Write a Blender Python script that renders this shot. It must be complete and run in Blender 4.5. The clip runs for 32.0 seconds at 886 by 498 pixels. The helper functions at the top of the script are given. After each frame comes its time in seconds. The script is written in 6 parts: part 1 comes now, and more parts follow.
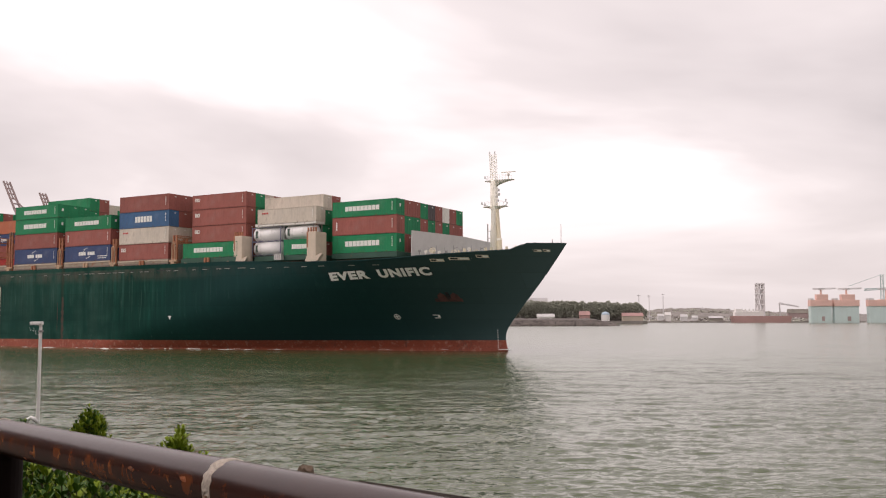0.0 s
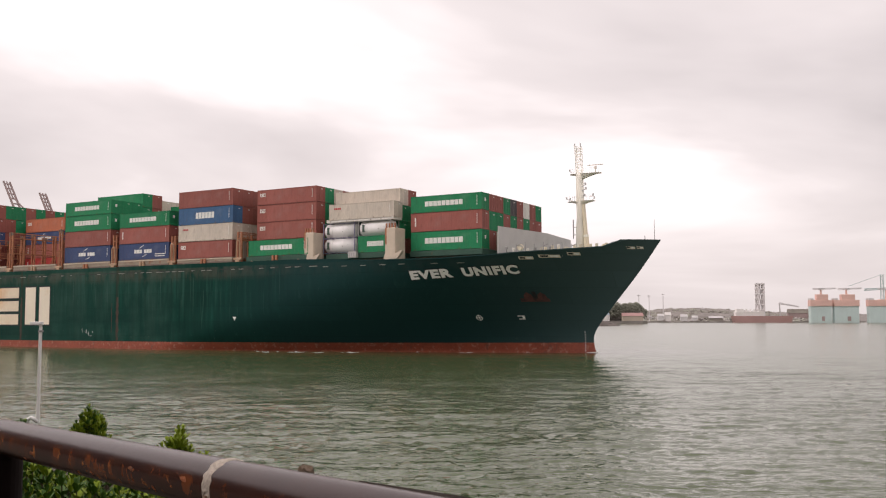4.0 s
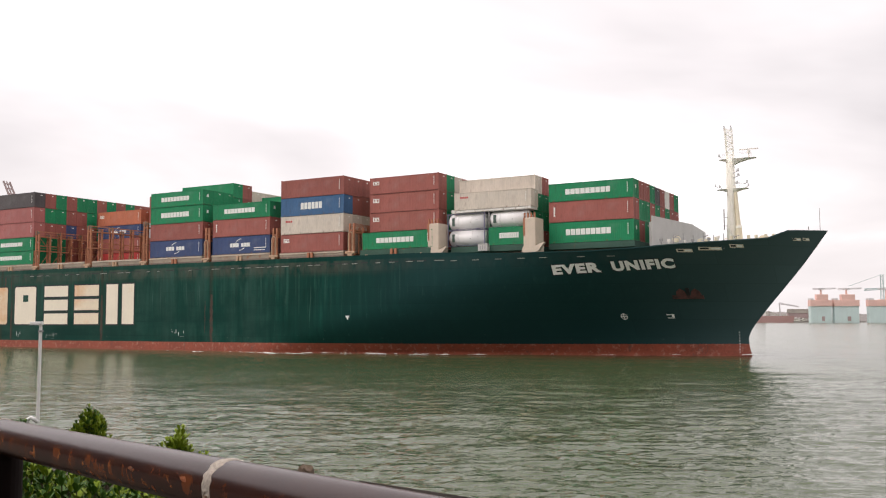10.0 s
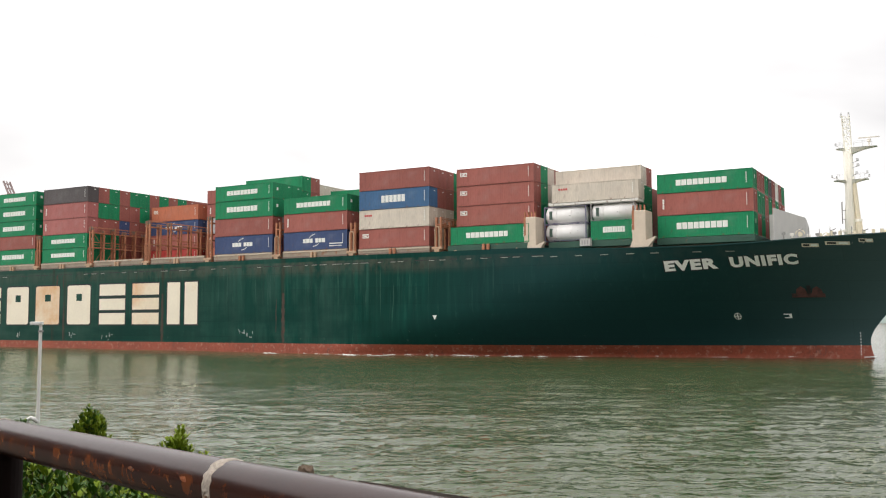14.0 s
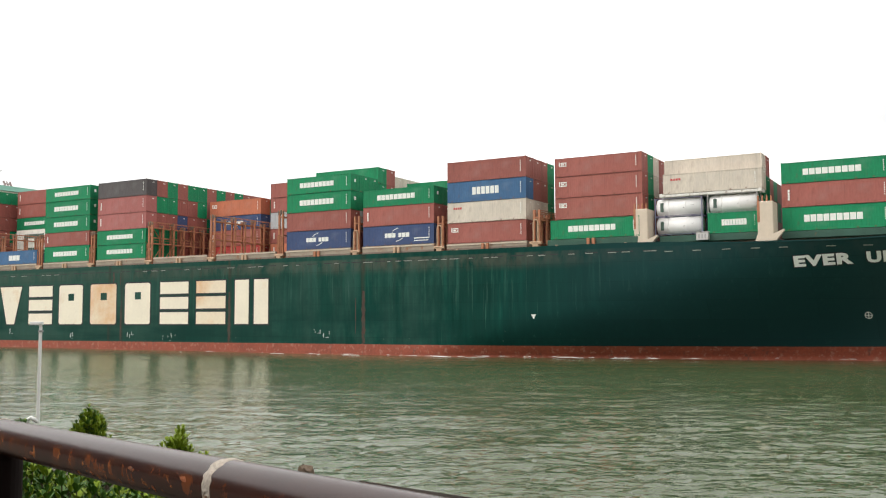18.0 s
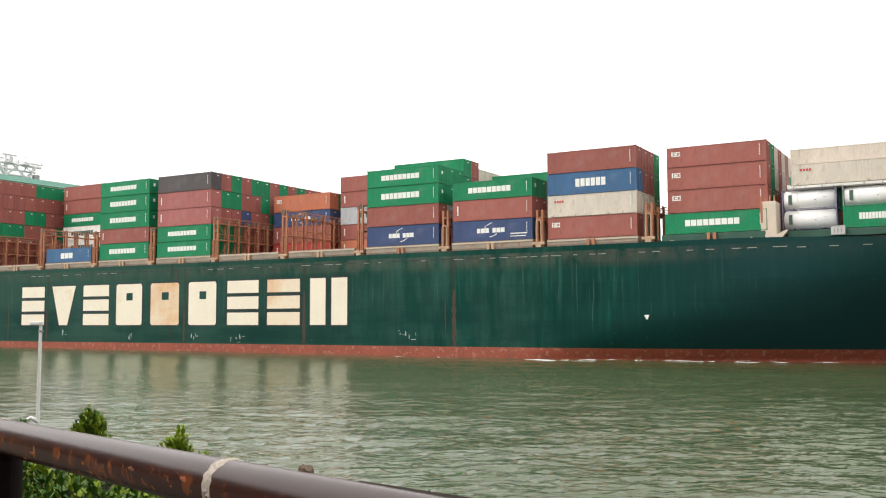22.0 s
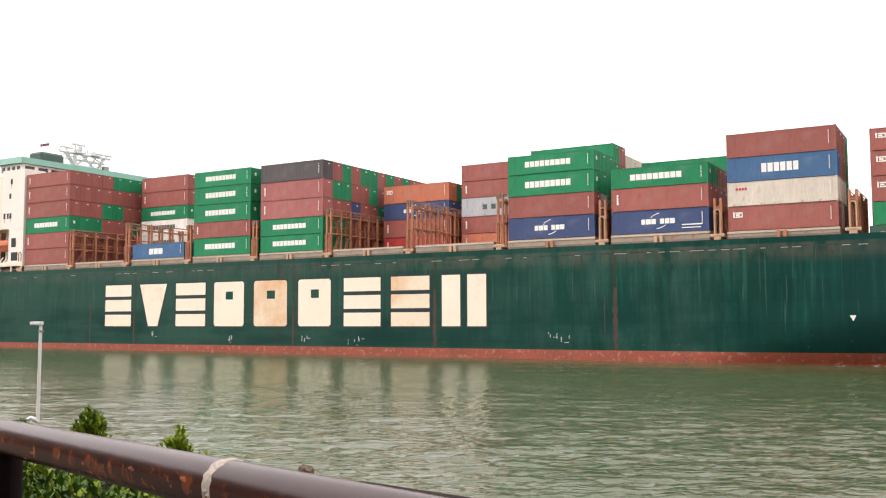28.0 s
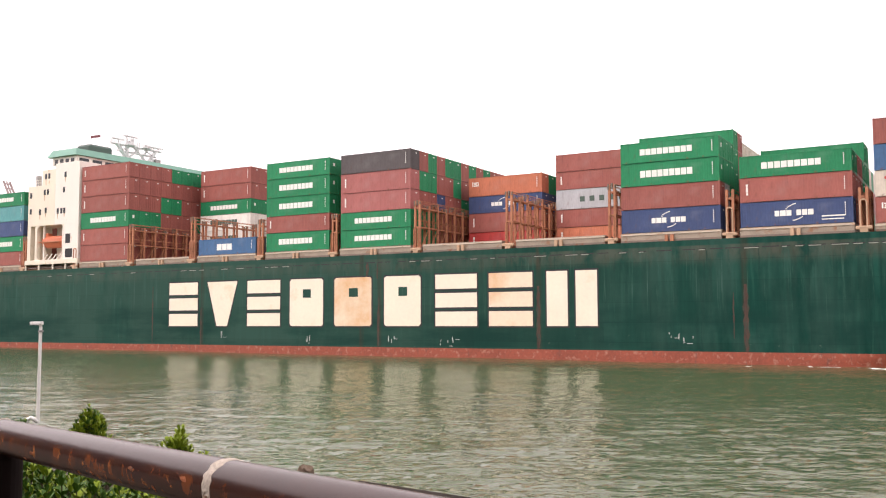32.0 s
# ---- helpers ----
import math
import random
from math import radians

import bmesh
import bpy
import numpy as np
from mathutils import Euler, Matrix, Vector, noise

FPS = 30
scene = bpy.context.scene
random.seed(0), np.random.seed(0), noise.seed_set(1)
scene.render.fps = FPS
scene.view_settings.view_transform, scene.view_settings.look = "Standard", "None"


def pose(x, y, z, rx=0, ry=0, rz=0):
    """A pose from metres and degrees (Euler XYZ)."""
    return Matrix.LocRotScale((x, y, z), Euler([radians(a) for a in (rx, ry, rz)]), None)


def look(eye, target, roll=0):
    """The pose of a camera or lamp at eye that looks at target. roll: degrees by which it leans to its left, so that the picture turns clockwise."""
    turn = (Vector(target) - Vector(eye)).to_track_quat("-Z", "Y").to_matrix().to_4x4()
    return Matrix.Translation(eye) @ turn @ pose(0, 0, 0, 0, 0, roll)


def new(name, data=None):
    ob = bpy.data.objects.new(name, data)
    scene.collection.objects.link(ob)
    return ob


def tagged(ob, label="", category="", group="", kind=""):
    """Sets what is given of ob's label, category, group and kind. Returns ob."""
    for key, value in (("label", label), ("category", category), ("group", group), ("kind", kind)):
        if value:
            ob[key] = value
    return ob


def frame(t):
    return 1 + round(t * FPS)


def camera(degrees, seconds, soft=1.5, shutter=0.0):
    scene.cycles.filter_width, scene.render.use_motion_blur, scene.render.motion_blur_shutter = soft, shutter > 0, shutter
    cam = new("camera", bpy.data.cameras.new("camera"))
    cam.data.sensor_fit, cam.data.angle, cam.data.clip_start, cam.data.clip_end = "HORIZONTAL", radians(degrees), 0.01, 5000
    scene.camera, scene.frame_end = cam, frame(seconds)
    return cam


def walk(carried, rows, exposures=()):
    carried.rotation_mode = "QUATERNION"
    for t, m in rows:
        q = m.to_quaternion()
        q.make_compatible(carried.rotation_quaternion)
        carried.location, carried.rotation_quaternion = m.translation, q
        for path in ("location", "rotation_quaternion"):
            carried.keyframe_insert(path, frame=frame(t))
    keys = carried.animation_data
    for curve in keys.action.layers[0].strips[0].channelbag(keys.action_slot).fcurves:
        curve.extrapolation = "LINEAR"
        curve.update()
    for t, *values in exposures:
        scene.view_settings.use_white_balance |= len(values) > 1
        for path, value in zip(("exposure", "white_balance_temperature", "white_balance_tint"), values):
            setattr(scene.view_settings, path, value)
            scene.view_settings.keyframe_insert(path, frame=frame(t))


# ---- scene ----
cam = camera(50.56, 32.0, soft=1.15)
EYE = pose(0, 0, 5.323, 94.22, 0, 0) @ pose(0, 0, 0, 0, 0, -0.05)
walk(cam, [(0.0, EYE), (32.0, EYE)], exposures=[(0.0, 0.26, 6850, 20), (3.0, 0.22, 6850, 19), (6.0, 0.36, 6750, 18), (9.0, 0.49, 6650, 16), (13.0, 0.66, 6500, 10), (19.0, 0.89, 6500, 6), (25.0, 1.05, 6600, 10), (29.0, 1.11, 6700, 17), (32.0, 1.14, 6800, 21)])

# ---- sky and sun: heavy broken overcast ----
world = bpy.data.worlds.new("overcast_sky")
scene.world = world
world.use_nodes = True


def overcast(nt):
    n, l = nt.nodes, nt.links
    n.clear()
    out = n.new("ShaderNodeOutputWorld")
    bg = n.new("ShaderNodeBackground")
    sky = n.new("ShaderNodeTexSky")
    sky.sky_type, sky.sun_disc = "NISHITA", False
    sky.sun_elevation, sky.sun_rotation = radians(48), radians(-107)
    sky.altitude, sky.air_density, sky.dust_density = 0, 1.0, 4.0
    tc = n.new("ShaderNodeTexCoord")
    sep = n.new("ShaderNodeSeparateXYZ")
    l.new(tc.outputs["Generated"], sep.inputs[0])
    lift = n.new("ShaderNodeMath")
    lift.operation, lift.inputs[1].default_value = "ADD", 0.22
    l.new(sep.outputs["Z"], lift.inputs[0])
    flat = n.new("ShaderNodeVectorMath")
    flat.operation = "DIVIDE"
    both = n.new("ShaderNodeCombineXYZ")
    for i in range(3):
        l.new(lift.outputs[0], both.inputs[i])
    l.new(tc.outputs["Generated"], flat.inputs[0])
    l.new(both.outputs[0], flat.inputs[1])
    shift = n.new("ShaderNodeMapping")
    shift.inputs["Location"].default_value = CLOUD_SHIFT
    l.new(flat.outputs[0], shift.inputs[0])
    big = n.new("ShaderNodeTexNoise")
    big.inputs["Scale"].default_value, big.inputs["Detail"].default_value = 0.7, 5
    big.inputs["Roughness"].default_value, big.inputs["Distortion"].default_value = 0.5, 0.35
    l.new(shift.outputs[0], big.inputs["Vector"])
    ramp = n.new("ShaderNodeValToRGB")
    e = ramp.color_ramp.elements
    e[0].position, e[0].color = 0.32, (0.60, 0.58, 0.578, 1)
    e[1].position, e[1].color = 0.64, (1.12, 1.09, 1.08, 1)
    mid = e.new(0.5)
    mid.color = (0.79, 0.765, 0.758, 1)
    l.new(big.outputs["Fac"], ramp.inputs[0])
    low = n.new("ShaderNodeMapRange")
    low.interpolation_type = "SMOOTHSTEP"
    low.inputs["From Min"].default_value, low.inputs["From Max"].default_value = -0.02, 0.20
    low.inputs["To Min"].default_value, low.inputs["To Max"].default_value = 0.25, 1.0
    l.new(sep.outputs["Z"], low.inputs["Value"])
    veil = n.new("ShaderNodeMix")
    veil.data_type = "RGBA"
    veil.inputs["A"].default_value = (0.65, 0.625, 0.62, 1)
    l.new(low.outputs[0], veil.inputs["Factor"])
    l.new(ramp.outputs[0], veil.inputs["B"])
    dim = n.new("ShaderNodeVectorMath")
    dim.operation = "SCALE"
    dim.inputs["Scale"].default_value = 0.08
    l.new(sky.outputs[0], dim.inputs[0])
    mix = n.new("ShaderNodeMix")
    mix.data_type = "RGBA"
    mix.inputs["Factor"].default_value = 0.9
    l.new(dim.outputs[0], mix.inputs["A"])
    l.new(veil.outputs["Result"], mix.inputs["B"])
    l.new(mix.outputs["Result"], bg.inputs[0])
    bg.inputs[1].default_value = 1.0
    l.new(bg.outputs[0], out.inputs[0])


CLOUD_SHIFT = (2.123, 19.492, 3.291)
overcast(world.node_tree)
sun = new("sun", bpy.data.lights.new("sun", "SUN"))
sun.data.energy, sun.data.angle, sun.data.color = 0.85, radians(35), (1.0, 0.96, 0.92)
sun.matrix_world = look((-130, 20, 150), (0, 60, 0))


# ---- materials ----
def material(name, base, rough=0.6, metal=0.0, vary=0.25, scale=1.0, bump=0.1, fine=14.0, stain=None, stain_at=0.6,
             stretch=(1, 1, 1), per_object=0.0, spec=0.5, detail_scale=None, ramp_width=0.1, streak=None, streak_at=0.64, streak_scale=(0.7, 0.7, 0.03)):
    m = bpy.data.materials.new(name)
    m.use_nodes = True
    n, l = m.node_tree.nodes, m.node_tree.links
    b = n["Principled BSDF"]
    b.inputs["Roughness"].default_value, b.inputs["Metallic"].default_value = rough, metal
    b.inputs["Specular IOR Level"].default_value = spec
    tc = n.new("ShaderNodeTexCoord")
    mp = n.new("ShaderNodeMapping")
    mp.inputs["Scale"].default_value = stretch
    l.new(tc.outputs["Object"], mp.inputs[0])
    a = n.new("ShaderNodeTexNoise")
    a.inputs["Scale"].default_value, a.inputs["Detail"].default_value = scale, 5
    c = n.new("ShaderNodeTexNoise")
    c.inputs["Scale"].default_value, c.inputs["Detail"].default_value = fine, 4
    l.new(mp.outputs[0], a.inputs["Vector"])
    l.new(mp.outputs[0], c.inputs["Vector"])
    ad = n.new("ShaderNodeMath")
    ad.operation = "ADD"
    l.new(a.outputs["Fac"], ad.inputs[0])
    l.new(c.outputs["Fac"], ad.inputs[1])
    mr = n.new("ShaderNodeMapRange")
    mr.inputs["From Min"].default_value, mr.inputs["From Max"].default_value = 0.6, 1.4
    mr.inputs["To Min"].default_value, mr.inputs["To Max"].default_value = 1 - vary, 1 + vary
    l.new(ad.outputs[0], mr.inputs["Value"])
    val = mr.outputs[0]
    if per_object:
        oi = n.new("ShaderNodeObjectInfo")
        m2 = n.new("ShaderNodeMapRange")
        m2.inputs["To Min"].default_value, m2.inputs["To Max"].default_value = 1 - per_object, 1 + per_object
        l.new(oi.outputs["Random"], m2.inputs["Value"])
        mu = n.new("ShaderNodeMath")
        mu.operation = "MULTIPLY"
        l.new(val, mu.inputs[0])
        l.new(m2.outputs[0], mu.inputs[1])
        val = mu.outputs[0]
    sc = n.new("ShaderNodeVectorMath")
    sc.operation = "SCALE"
    sc.inputs[0].default_value = base
    l.new(val, sc.inputs["Scale"])
    col = sc.outputs[0]
    if stain:
        s = n.new("ShaderNodeTexNoise")
        s.inputs["Scale"].default_value, s.inputs["Detail"].default_value = detail_scale or scale * 2.3, 8
        s.inputs["Roughness"].default_value = 0.65
        l.new(mp.outputs[0], s.inputs["Vector"])
        r = n.new("ShaderNodeMapRange")
        r.inputs["From Min"].default_value, r.inputs["From Max"].default_value = stain_at, stain_at + ramp_width
        l.new(s.outputs["Fac"], r.inputs["Value"])
        mx = n.new("ShaderNodeMix")
        mx.data_type = "RGBA"
        l.new(r.outputs[0], mx.inputs["Factor"])
        l.new(col, mx.inputs["A"])
        mx.inputs["B"].default_value = (*stain, 1)
        col = mx.outputs["Result"]
    if streak:
        mp2 = n.new("ShaderNodeMapping")
        mp2.inputs["Scale"].default_value = streak_scale
        l.new(tc.outputs["Object"], mp2.inputs[0])
        s2 = n.new("ShaderNodeTexNoise")
        s2.inputs["Scale"].default_value, s2.inputs["Detail"].default_value, s2.inputs["Roughness"].default_value = 1.0, 7, 0.7
        l.new(mp2.outputs[0], s2.inputs["Vector"])
        r2 = n.new("ShaderNodeMapRange")
        r2.inputs["From Min"].default_value, r2.inputs["From Max"].default_value = streak_at, streak_at + 0.12
        r2.inputs["To Max"].default_value = 0.85
        l.new(s2.outputs["Fac"], r2.inputs["Value"])
        mx2 = n.new("ShaderNodeMix")
        mx2.data_type = "RGBA"
        l.new(r2.outputs[0], mx2.inputs["Factor"])
        l.new(col, mx2.inputs["A"])
        mx2.inputs["B"].default_value = (*streak, 1)
        col = mx2.outputs["Result"]
    l.new(col, b.inputs["Base Color"])
    if bump:
        bp = n.new("ShaderNodeBump")
        bp.inputs["Strength"].default_value, bp.inputs["Distance"].default_value = bump, 0.02
        l.new(ad.outputs[0], bp.inputs["Height"])
        l.new(bp.outputs[0], b.inputs["Normal"])
    return m


def water_material():
    m = bpy.data.materials.new("harbour_water")
    m.use_nodes = True
    n, l = m.node_tree.nodes, m.node_tree.links
    b = n["Principled BSDF"]
    b.inputs["Roughness"].default_value, b.inputs["IOR"].default_value = 0.05, 1.33
    tc = n.new("ShaderNodeTexCoord")
    sp = n.new("ShaderNodeSeparateXYZ")
    l.new(tc.outputs["Object"], sp.inputs[0])
    last = None
    # cat's paws: patches of livelier and of smoother water
    paws_at = n.new("ShaderNodeMapping")
    paws_at.inputs["Scale"].default_value = (0.045, 0.10, 1)
    l.new(tc.outputs["Object"], paws_at.inputs[0])
    paws = n.new("ShaderNodeTexNoise")
    paws.inputs["Scale"].default_value, paws.inputs["Detail"].default_value = 1.0, 3
    l.new(paws_at.outputs[0], paws.inputs["Vector"])
    patch = n.new("ShaderNodeMapRange")
    patch.inputs["From Min"].default_value, patch.inputs["From Max"].default_value = 0.34, 0.62
    patch.inputs["To Min"].default_value, patch.inputs["To Max"].default_value = 0.55, 1.2
    l.new(paws.outputs["Fac"], patch.inputs["Value"])
    for scale, strength, dist, stretch in ((0.22, 0.35, 0.25, (0.5, 1.5, 1)), (1.0, 0.5, 0.2, (0.75, 1.9, 1)), (2.6, 0.3, 0.06, (0.85, 2.0, 1))):
        mp = n.new("ShaderNodeMapping")
        mp.inputs["Scale"].default_value = stretch
        mp.inputs["Rotation"].default_value = (0, 0, 0.08)
        l.new(tc.outputs["Object"], mp.inputs[0])
        t = n.new("ShaderNodeTexNoise")
        t.inputs["Scale"].default_value, t.inputs["Detail"].default_value = scale, 3
        t.inputs["Distortion"].default_value = 0.6
        l.new(mp.outputs[0], t.inputs["Vector"])
        bp = n.new("ShaderNodeBump")
        # the chop dies down towards the fairway
        calm = n.new("ShaderNodeMapRange")
        calm.inputs["From Min"].default_value, calm.inputs["From Max"].default_value = 45, 150
        calm.inputs["To Min"].default_value, calm.inputs["To Max"].default_value = strength, strength * 0.4
        l.new(sp.outputs["Y"], calm.inputs["Value"])
        gusts = n.new("ShaderNodeMath")
        gusts.operation = "MULTIPLY"
        l.new(calm.outputs[0], gusts.inputs[0])
        l.new(patch.outputs[0], gusts.inputs[1])
        l.new(gusts.outputs[0], bp.inputs["Strength"])
        bp.inputs["Distance"].default_value = dist
        l.new(t.outputs["Fac"], bp.inputs["Height"])
        if last:
            l.new(last.outputs[0], bp.inputs["Normal"])
        last = bp
    l.new(last.outputs[0], b.inputs["Normal"])
    # far off the ripples are too fine to tell and blur the mirror image
    far = n.new("ShaderNodeMapRange")
    far.inputs["From Min"].default_value, far.inputs["From Max"].default_value = 32, 85
    far.inputs["To Min"].default_value, far.inputs["To Max"].default_value = 0.05, 0.17
    l.new(sp.outputs["Y"], far.inputs["Value"])
    l.new(far.outputs[0], b.inputs["Roughness"])
    t = n.new("ShaderNodeTexNoise")
    t.inputs["Scale"].default_value, t.inputs["Detail"].default_value = 0.03, 3
    l.new(tc.outputs["Object"], t.inputs["Vector"])
    mx = n.new("ShaderNodeMix")
    mx.data_type = "RGBA"
    l.new(t.outputs["Fac"], mx.inputs["Factor"])
    mx.inputs["A"].default_value, mx.inputs["B"].default_value = (0.052, 0.075, 0.029, 1), (0.073, 0.095, 0.042, 1)
    l.new(mx.outputs["Result"], b.inputs["Base Color"])
    return m


RUST = (0.20, 0.075, 0.03)
WATER = water_material()
HULL_GREEN = material("hull_green_paint", (0.0040, 0.041, 0.031), 0.6, spec=0.06, vary=0.34, scale=0.14, fine=1.6, bump=0.12, stretch=(1, 1, 0.10),
                      stain=(0.008, 0.082, 0.062), stain_at=0.54, detail_scale=0.5, ramp_width=0.3, streak=(0.05, 0.15, 0.115), streak_at=0.62, streak_scale=(1.6, 1.6, 0.05))
BOOT_RED = material("boot_topping_red", (0.27, 0.060, 0.032), 0.6, vary=0.3, scale=0.3, fine=3, stain=(0.38, 0.17, 0.12), stain_at=0.55, detail_scale=1.4, streak=(0.10, 0.05, 0.04), streak_at=0.57, streak_scale=(0.9, 0.9, 0.3))
CREAM = material("letter_cream", (0.80, 0.72, 0.58), 0.55, vary=0.06, scale=0.2, fine=2, stain=(0.62, 0.36, 0.15), stain_at=0.58, detail_scale=0.16, ramp_width=0.3, bump=0.03)
CREAM_RUST = material("letter_cream_rusted", (0.78, 0.66, 0.50), 0.6, vary=0.08, scale=0.2, fine=2, stain=(0.60, 0.27, 0.07), stain_at=0.44, detail_scale=0.10, ramp_width=0.3, bump=0.03)
NAME_WHITE = material("name_white", (0.88, 0.88, 0.85), 0.55, vary=0.1, scale=0.6, bump=0.03)
DECK_GREEN = material("deck_green", (0.03, 0.085, 0.06), 0.7, vary=0.3, scale=0.4, stain=RUST, stain_at=0.62)
HATCH = material("hatch_taupe", (0.30, 0.245, 0.19), 0.7, vary=0.3, scale=0.6, stain=(0.26, 0.11, 0.05), stain_at=0.54, detail_scale=0.8, ramp_width=0.15)
HATCH_LIP = material("hatch_lip_pale", (0.50, 0.42, 0.33), 0.7, vary=0.25, scale=0.8, stain=(0.36, 0.15, 0.06), stain_at=0.58, detail_scale=0.9)
COAMING = material("coaming_grey", (0.19, 0.145, 0.115), 0.7, vary=0.3, scale=0.5, stain=RUST, stain_at=0.56, detail_scale=1.1)
LASHING = material("lashing_primer", (0.40, 0.165, 0.088), 0.75, vary=0.35, scale=0.8, stain=(0.15, 0.06, 0.03), stain_at=0.56)
PEDESTAL = material("pedestal_cream", (0.48, 0.32, 0.21), 0.7, vary=0.2, scale=0.9, stain=(0.42, 0.15, 0.05), stain_at=0.6)
SHIP_WHITE = material("ship_white", (0.78, 0.73, 0.66), 0.5, vary=0.07, scale=0.4, stain=(0.55, 0.38, 0.22), stain_at=0.68, stretch=(1, 1, 0.3), bump=0.03)
SHIP_STAINED = material("ship_cream_stained", (0.74, 0.67, 0.55), 0.55, vary=0.1, scale=0.5, stain=(0.50, 0.28, 0.12), stain_at=0.62, stretch=(1, 1, 0.4), bump=0.03)
COLUMN_CREAM = material("column_cream", (0.60, 0.50, 0.40), 0.65, vary=0.15, scale=0.9, stain=(0.42, 0.2, 0.1), stain_at=0.66)
MAST_CREAM = material("mast_cream", (0.88, 0.85, 0.76), 0.6, vary=0.08, scale=0.6, stain=(0.62, 0.45, 0.25), stain_at=0.66, stretch=(1, 1, 0.3), bump=0.02)
MAST_GREY = material("mast_grey_white", (0.60, 0.60, 0.60), 0.6, vary=0.15, scale=0.6)
SHIP_BUFF = material("ship_buff", (0.72, 0.64, 0.48), 0.6, vary=0.12, scale=0.6, stain=RUST, stain_at=0.66)
ROOF_GREEN = material("bridge_roof_green", (0.15, 0.33, 0.26), 0.55, vary=0.15, scale=0.5)
DARK_GLASS = material("dark_window", (0.02, 0.025, 0.03), 0.12, vary=0.1, bump=0)
BLACK = material("black_paint", (0.015, 0.015, 0.017), 0.6, vary=0.2)
BREAKWATER = material("breakwater_grey", (0.52, 0.50, 0.48), 0.65, vary=0.12, scale=0.5, stain=(0.3, 0.2, 0.14), stain_at=0.68)
BOAT_ORANGE = material("lifeboat_orange", (0.56, 0.15, 0.07), 0.5, vary=0.1)
GREY_STEEL = material("grey_steel", (0.30, 0.29, 0.28), 0.6, vary=0.2)
FOAM = material("foam_white", (0.82, 0.84, 0.82), 0.8, vary=0.15, scale=2, fine=9, bump=0.4)
PALETTE = {
    "green": (0.008, 0.215, 0.09), "red": (0.31, 0.10, 0.082), "maroon": (0.38, 0.13, 0.12), "beige": (0.60, 0.53, 0.45),
    "navy": (0.05, 0.078, 0.18), "blue": (0.055, 0.135, 0.27), "orange": (0.48, 0.16, 0.09), "grey": (0.40, 0.41, 0.43),
    "white": (0.74, 0.72, 0.67), "dark": (0.088, 0.077, 0.079), "teal": (0.09, 0.29, 0.30), "scarlet": (0.42, 0.05, 0.045), "brown": (0.22, 0.07, 0.045)}
PAINT = {k: material("container_paint_" + k, v, 0.55, spec=0.28, vary=0.16, scale=0.55, fine=5, stain=(v[0] * 0.55 + 0.05, v[1] * 0.5 + 0.03, v[2] * 0.5 + 0.02),
                     stain_at=0.6, detail_scale=0.9, stretch=(1, 1, 0.35), per_object=0.10, bump=0.06, ramp_width=0.2) for k, v in PALETTE.items()}
TANK_WHITE = material("tank_white", (0.88, 0.86, 0.85), 0.75, spec=0.2, vary=0.05, scale=1.2, stain=(0.55, 0.5, 0.48), stain_at=0.66)
PIPE_PAINT = material("weathered_brown_pipe", (0.034, 0.0120, 0.0105), 0.27, spec=0.5, vary=0.2, scale=5, fine=24, bump=0.02, stain=(0.045, 0.017, 0.010), stain_at=0.5, detail_scale=9, ramp_width=0.25)
ROPE = material("weathered_tape", (0.52, 0.45, 0.38), 0.85, vary=0.35, scale=30, fine=120, stain=(0.22, 0.10, 0.05), stain_at=0.56, detail_scale=40, bump=0.6)
POLE_WHITE = material("pole_white", (0.84, 0.83, 0.80), 0.5, vary=0.1, scale=3, stain=(0.4, 0.33, 0.27), stain_at=0.7)
EARTH = material("dark_earth", (0.05, 0.042, 0.03), 0.9, vary=0.4, scale=2, bump=0.6)
STONE = material("brown_stone", (0.13, 0.09, 0.06), 0.85, vary=0.4, scale=14, fine=70, bump=0.6)
BARK = material("shrub_bark", (0.07, 0.05, 0.03), 0.9, vary=0.3, scale=20)
LEAF = material("shrub_leaf", (0.052, 0.120, 0.015), 0.5, spec=0.25, vary=0.25, scale=9, fine=60, per_object=0.0)
LEAF_NEW = material("young_leaf", (0.23, 0.31, 0.025), 0.55, spec=0.25, vary=0.25, scale=9, fine=60)
# distance haze is mixed into most far-shore base colours below
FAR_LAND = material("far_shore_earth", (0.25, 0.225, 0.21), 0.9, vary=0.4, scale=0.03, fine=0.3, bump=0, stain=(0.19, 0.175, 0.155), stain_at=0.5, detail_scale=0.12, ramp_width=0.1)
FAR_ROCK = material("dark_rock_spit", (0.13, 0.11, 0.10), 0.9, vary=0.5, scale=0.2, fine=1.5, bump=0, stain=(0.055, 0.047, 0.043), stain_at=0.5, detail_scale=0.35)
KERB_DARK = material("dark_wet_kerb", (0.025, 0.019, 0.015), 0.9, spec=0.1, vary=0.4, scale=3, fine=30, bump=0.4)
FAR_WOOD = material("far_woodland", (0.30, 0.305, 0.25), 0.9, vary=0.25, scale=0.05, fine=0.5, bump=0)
FAR_SCRUB = material("far_hazed_scrub", (0.235, 0.215, 0.185), 0.9, vary=0.25, scale=0.08, fine=0.6, bump=0)
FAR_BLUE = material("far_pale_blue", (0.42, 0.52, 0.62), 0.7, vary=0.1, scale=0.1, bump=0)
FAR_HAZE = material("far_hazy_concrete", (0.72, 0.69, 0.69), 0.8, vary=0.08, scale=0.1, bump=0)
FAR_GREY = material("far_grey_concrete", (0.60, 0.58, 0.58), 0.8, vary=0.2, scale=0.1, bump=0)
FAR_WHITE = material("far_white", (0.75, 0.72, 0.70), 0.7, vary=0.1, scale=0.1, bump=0)
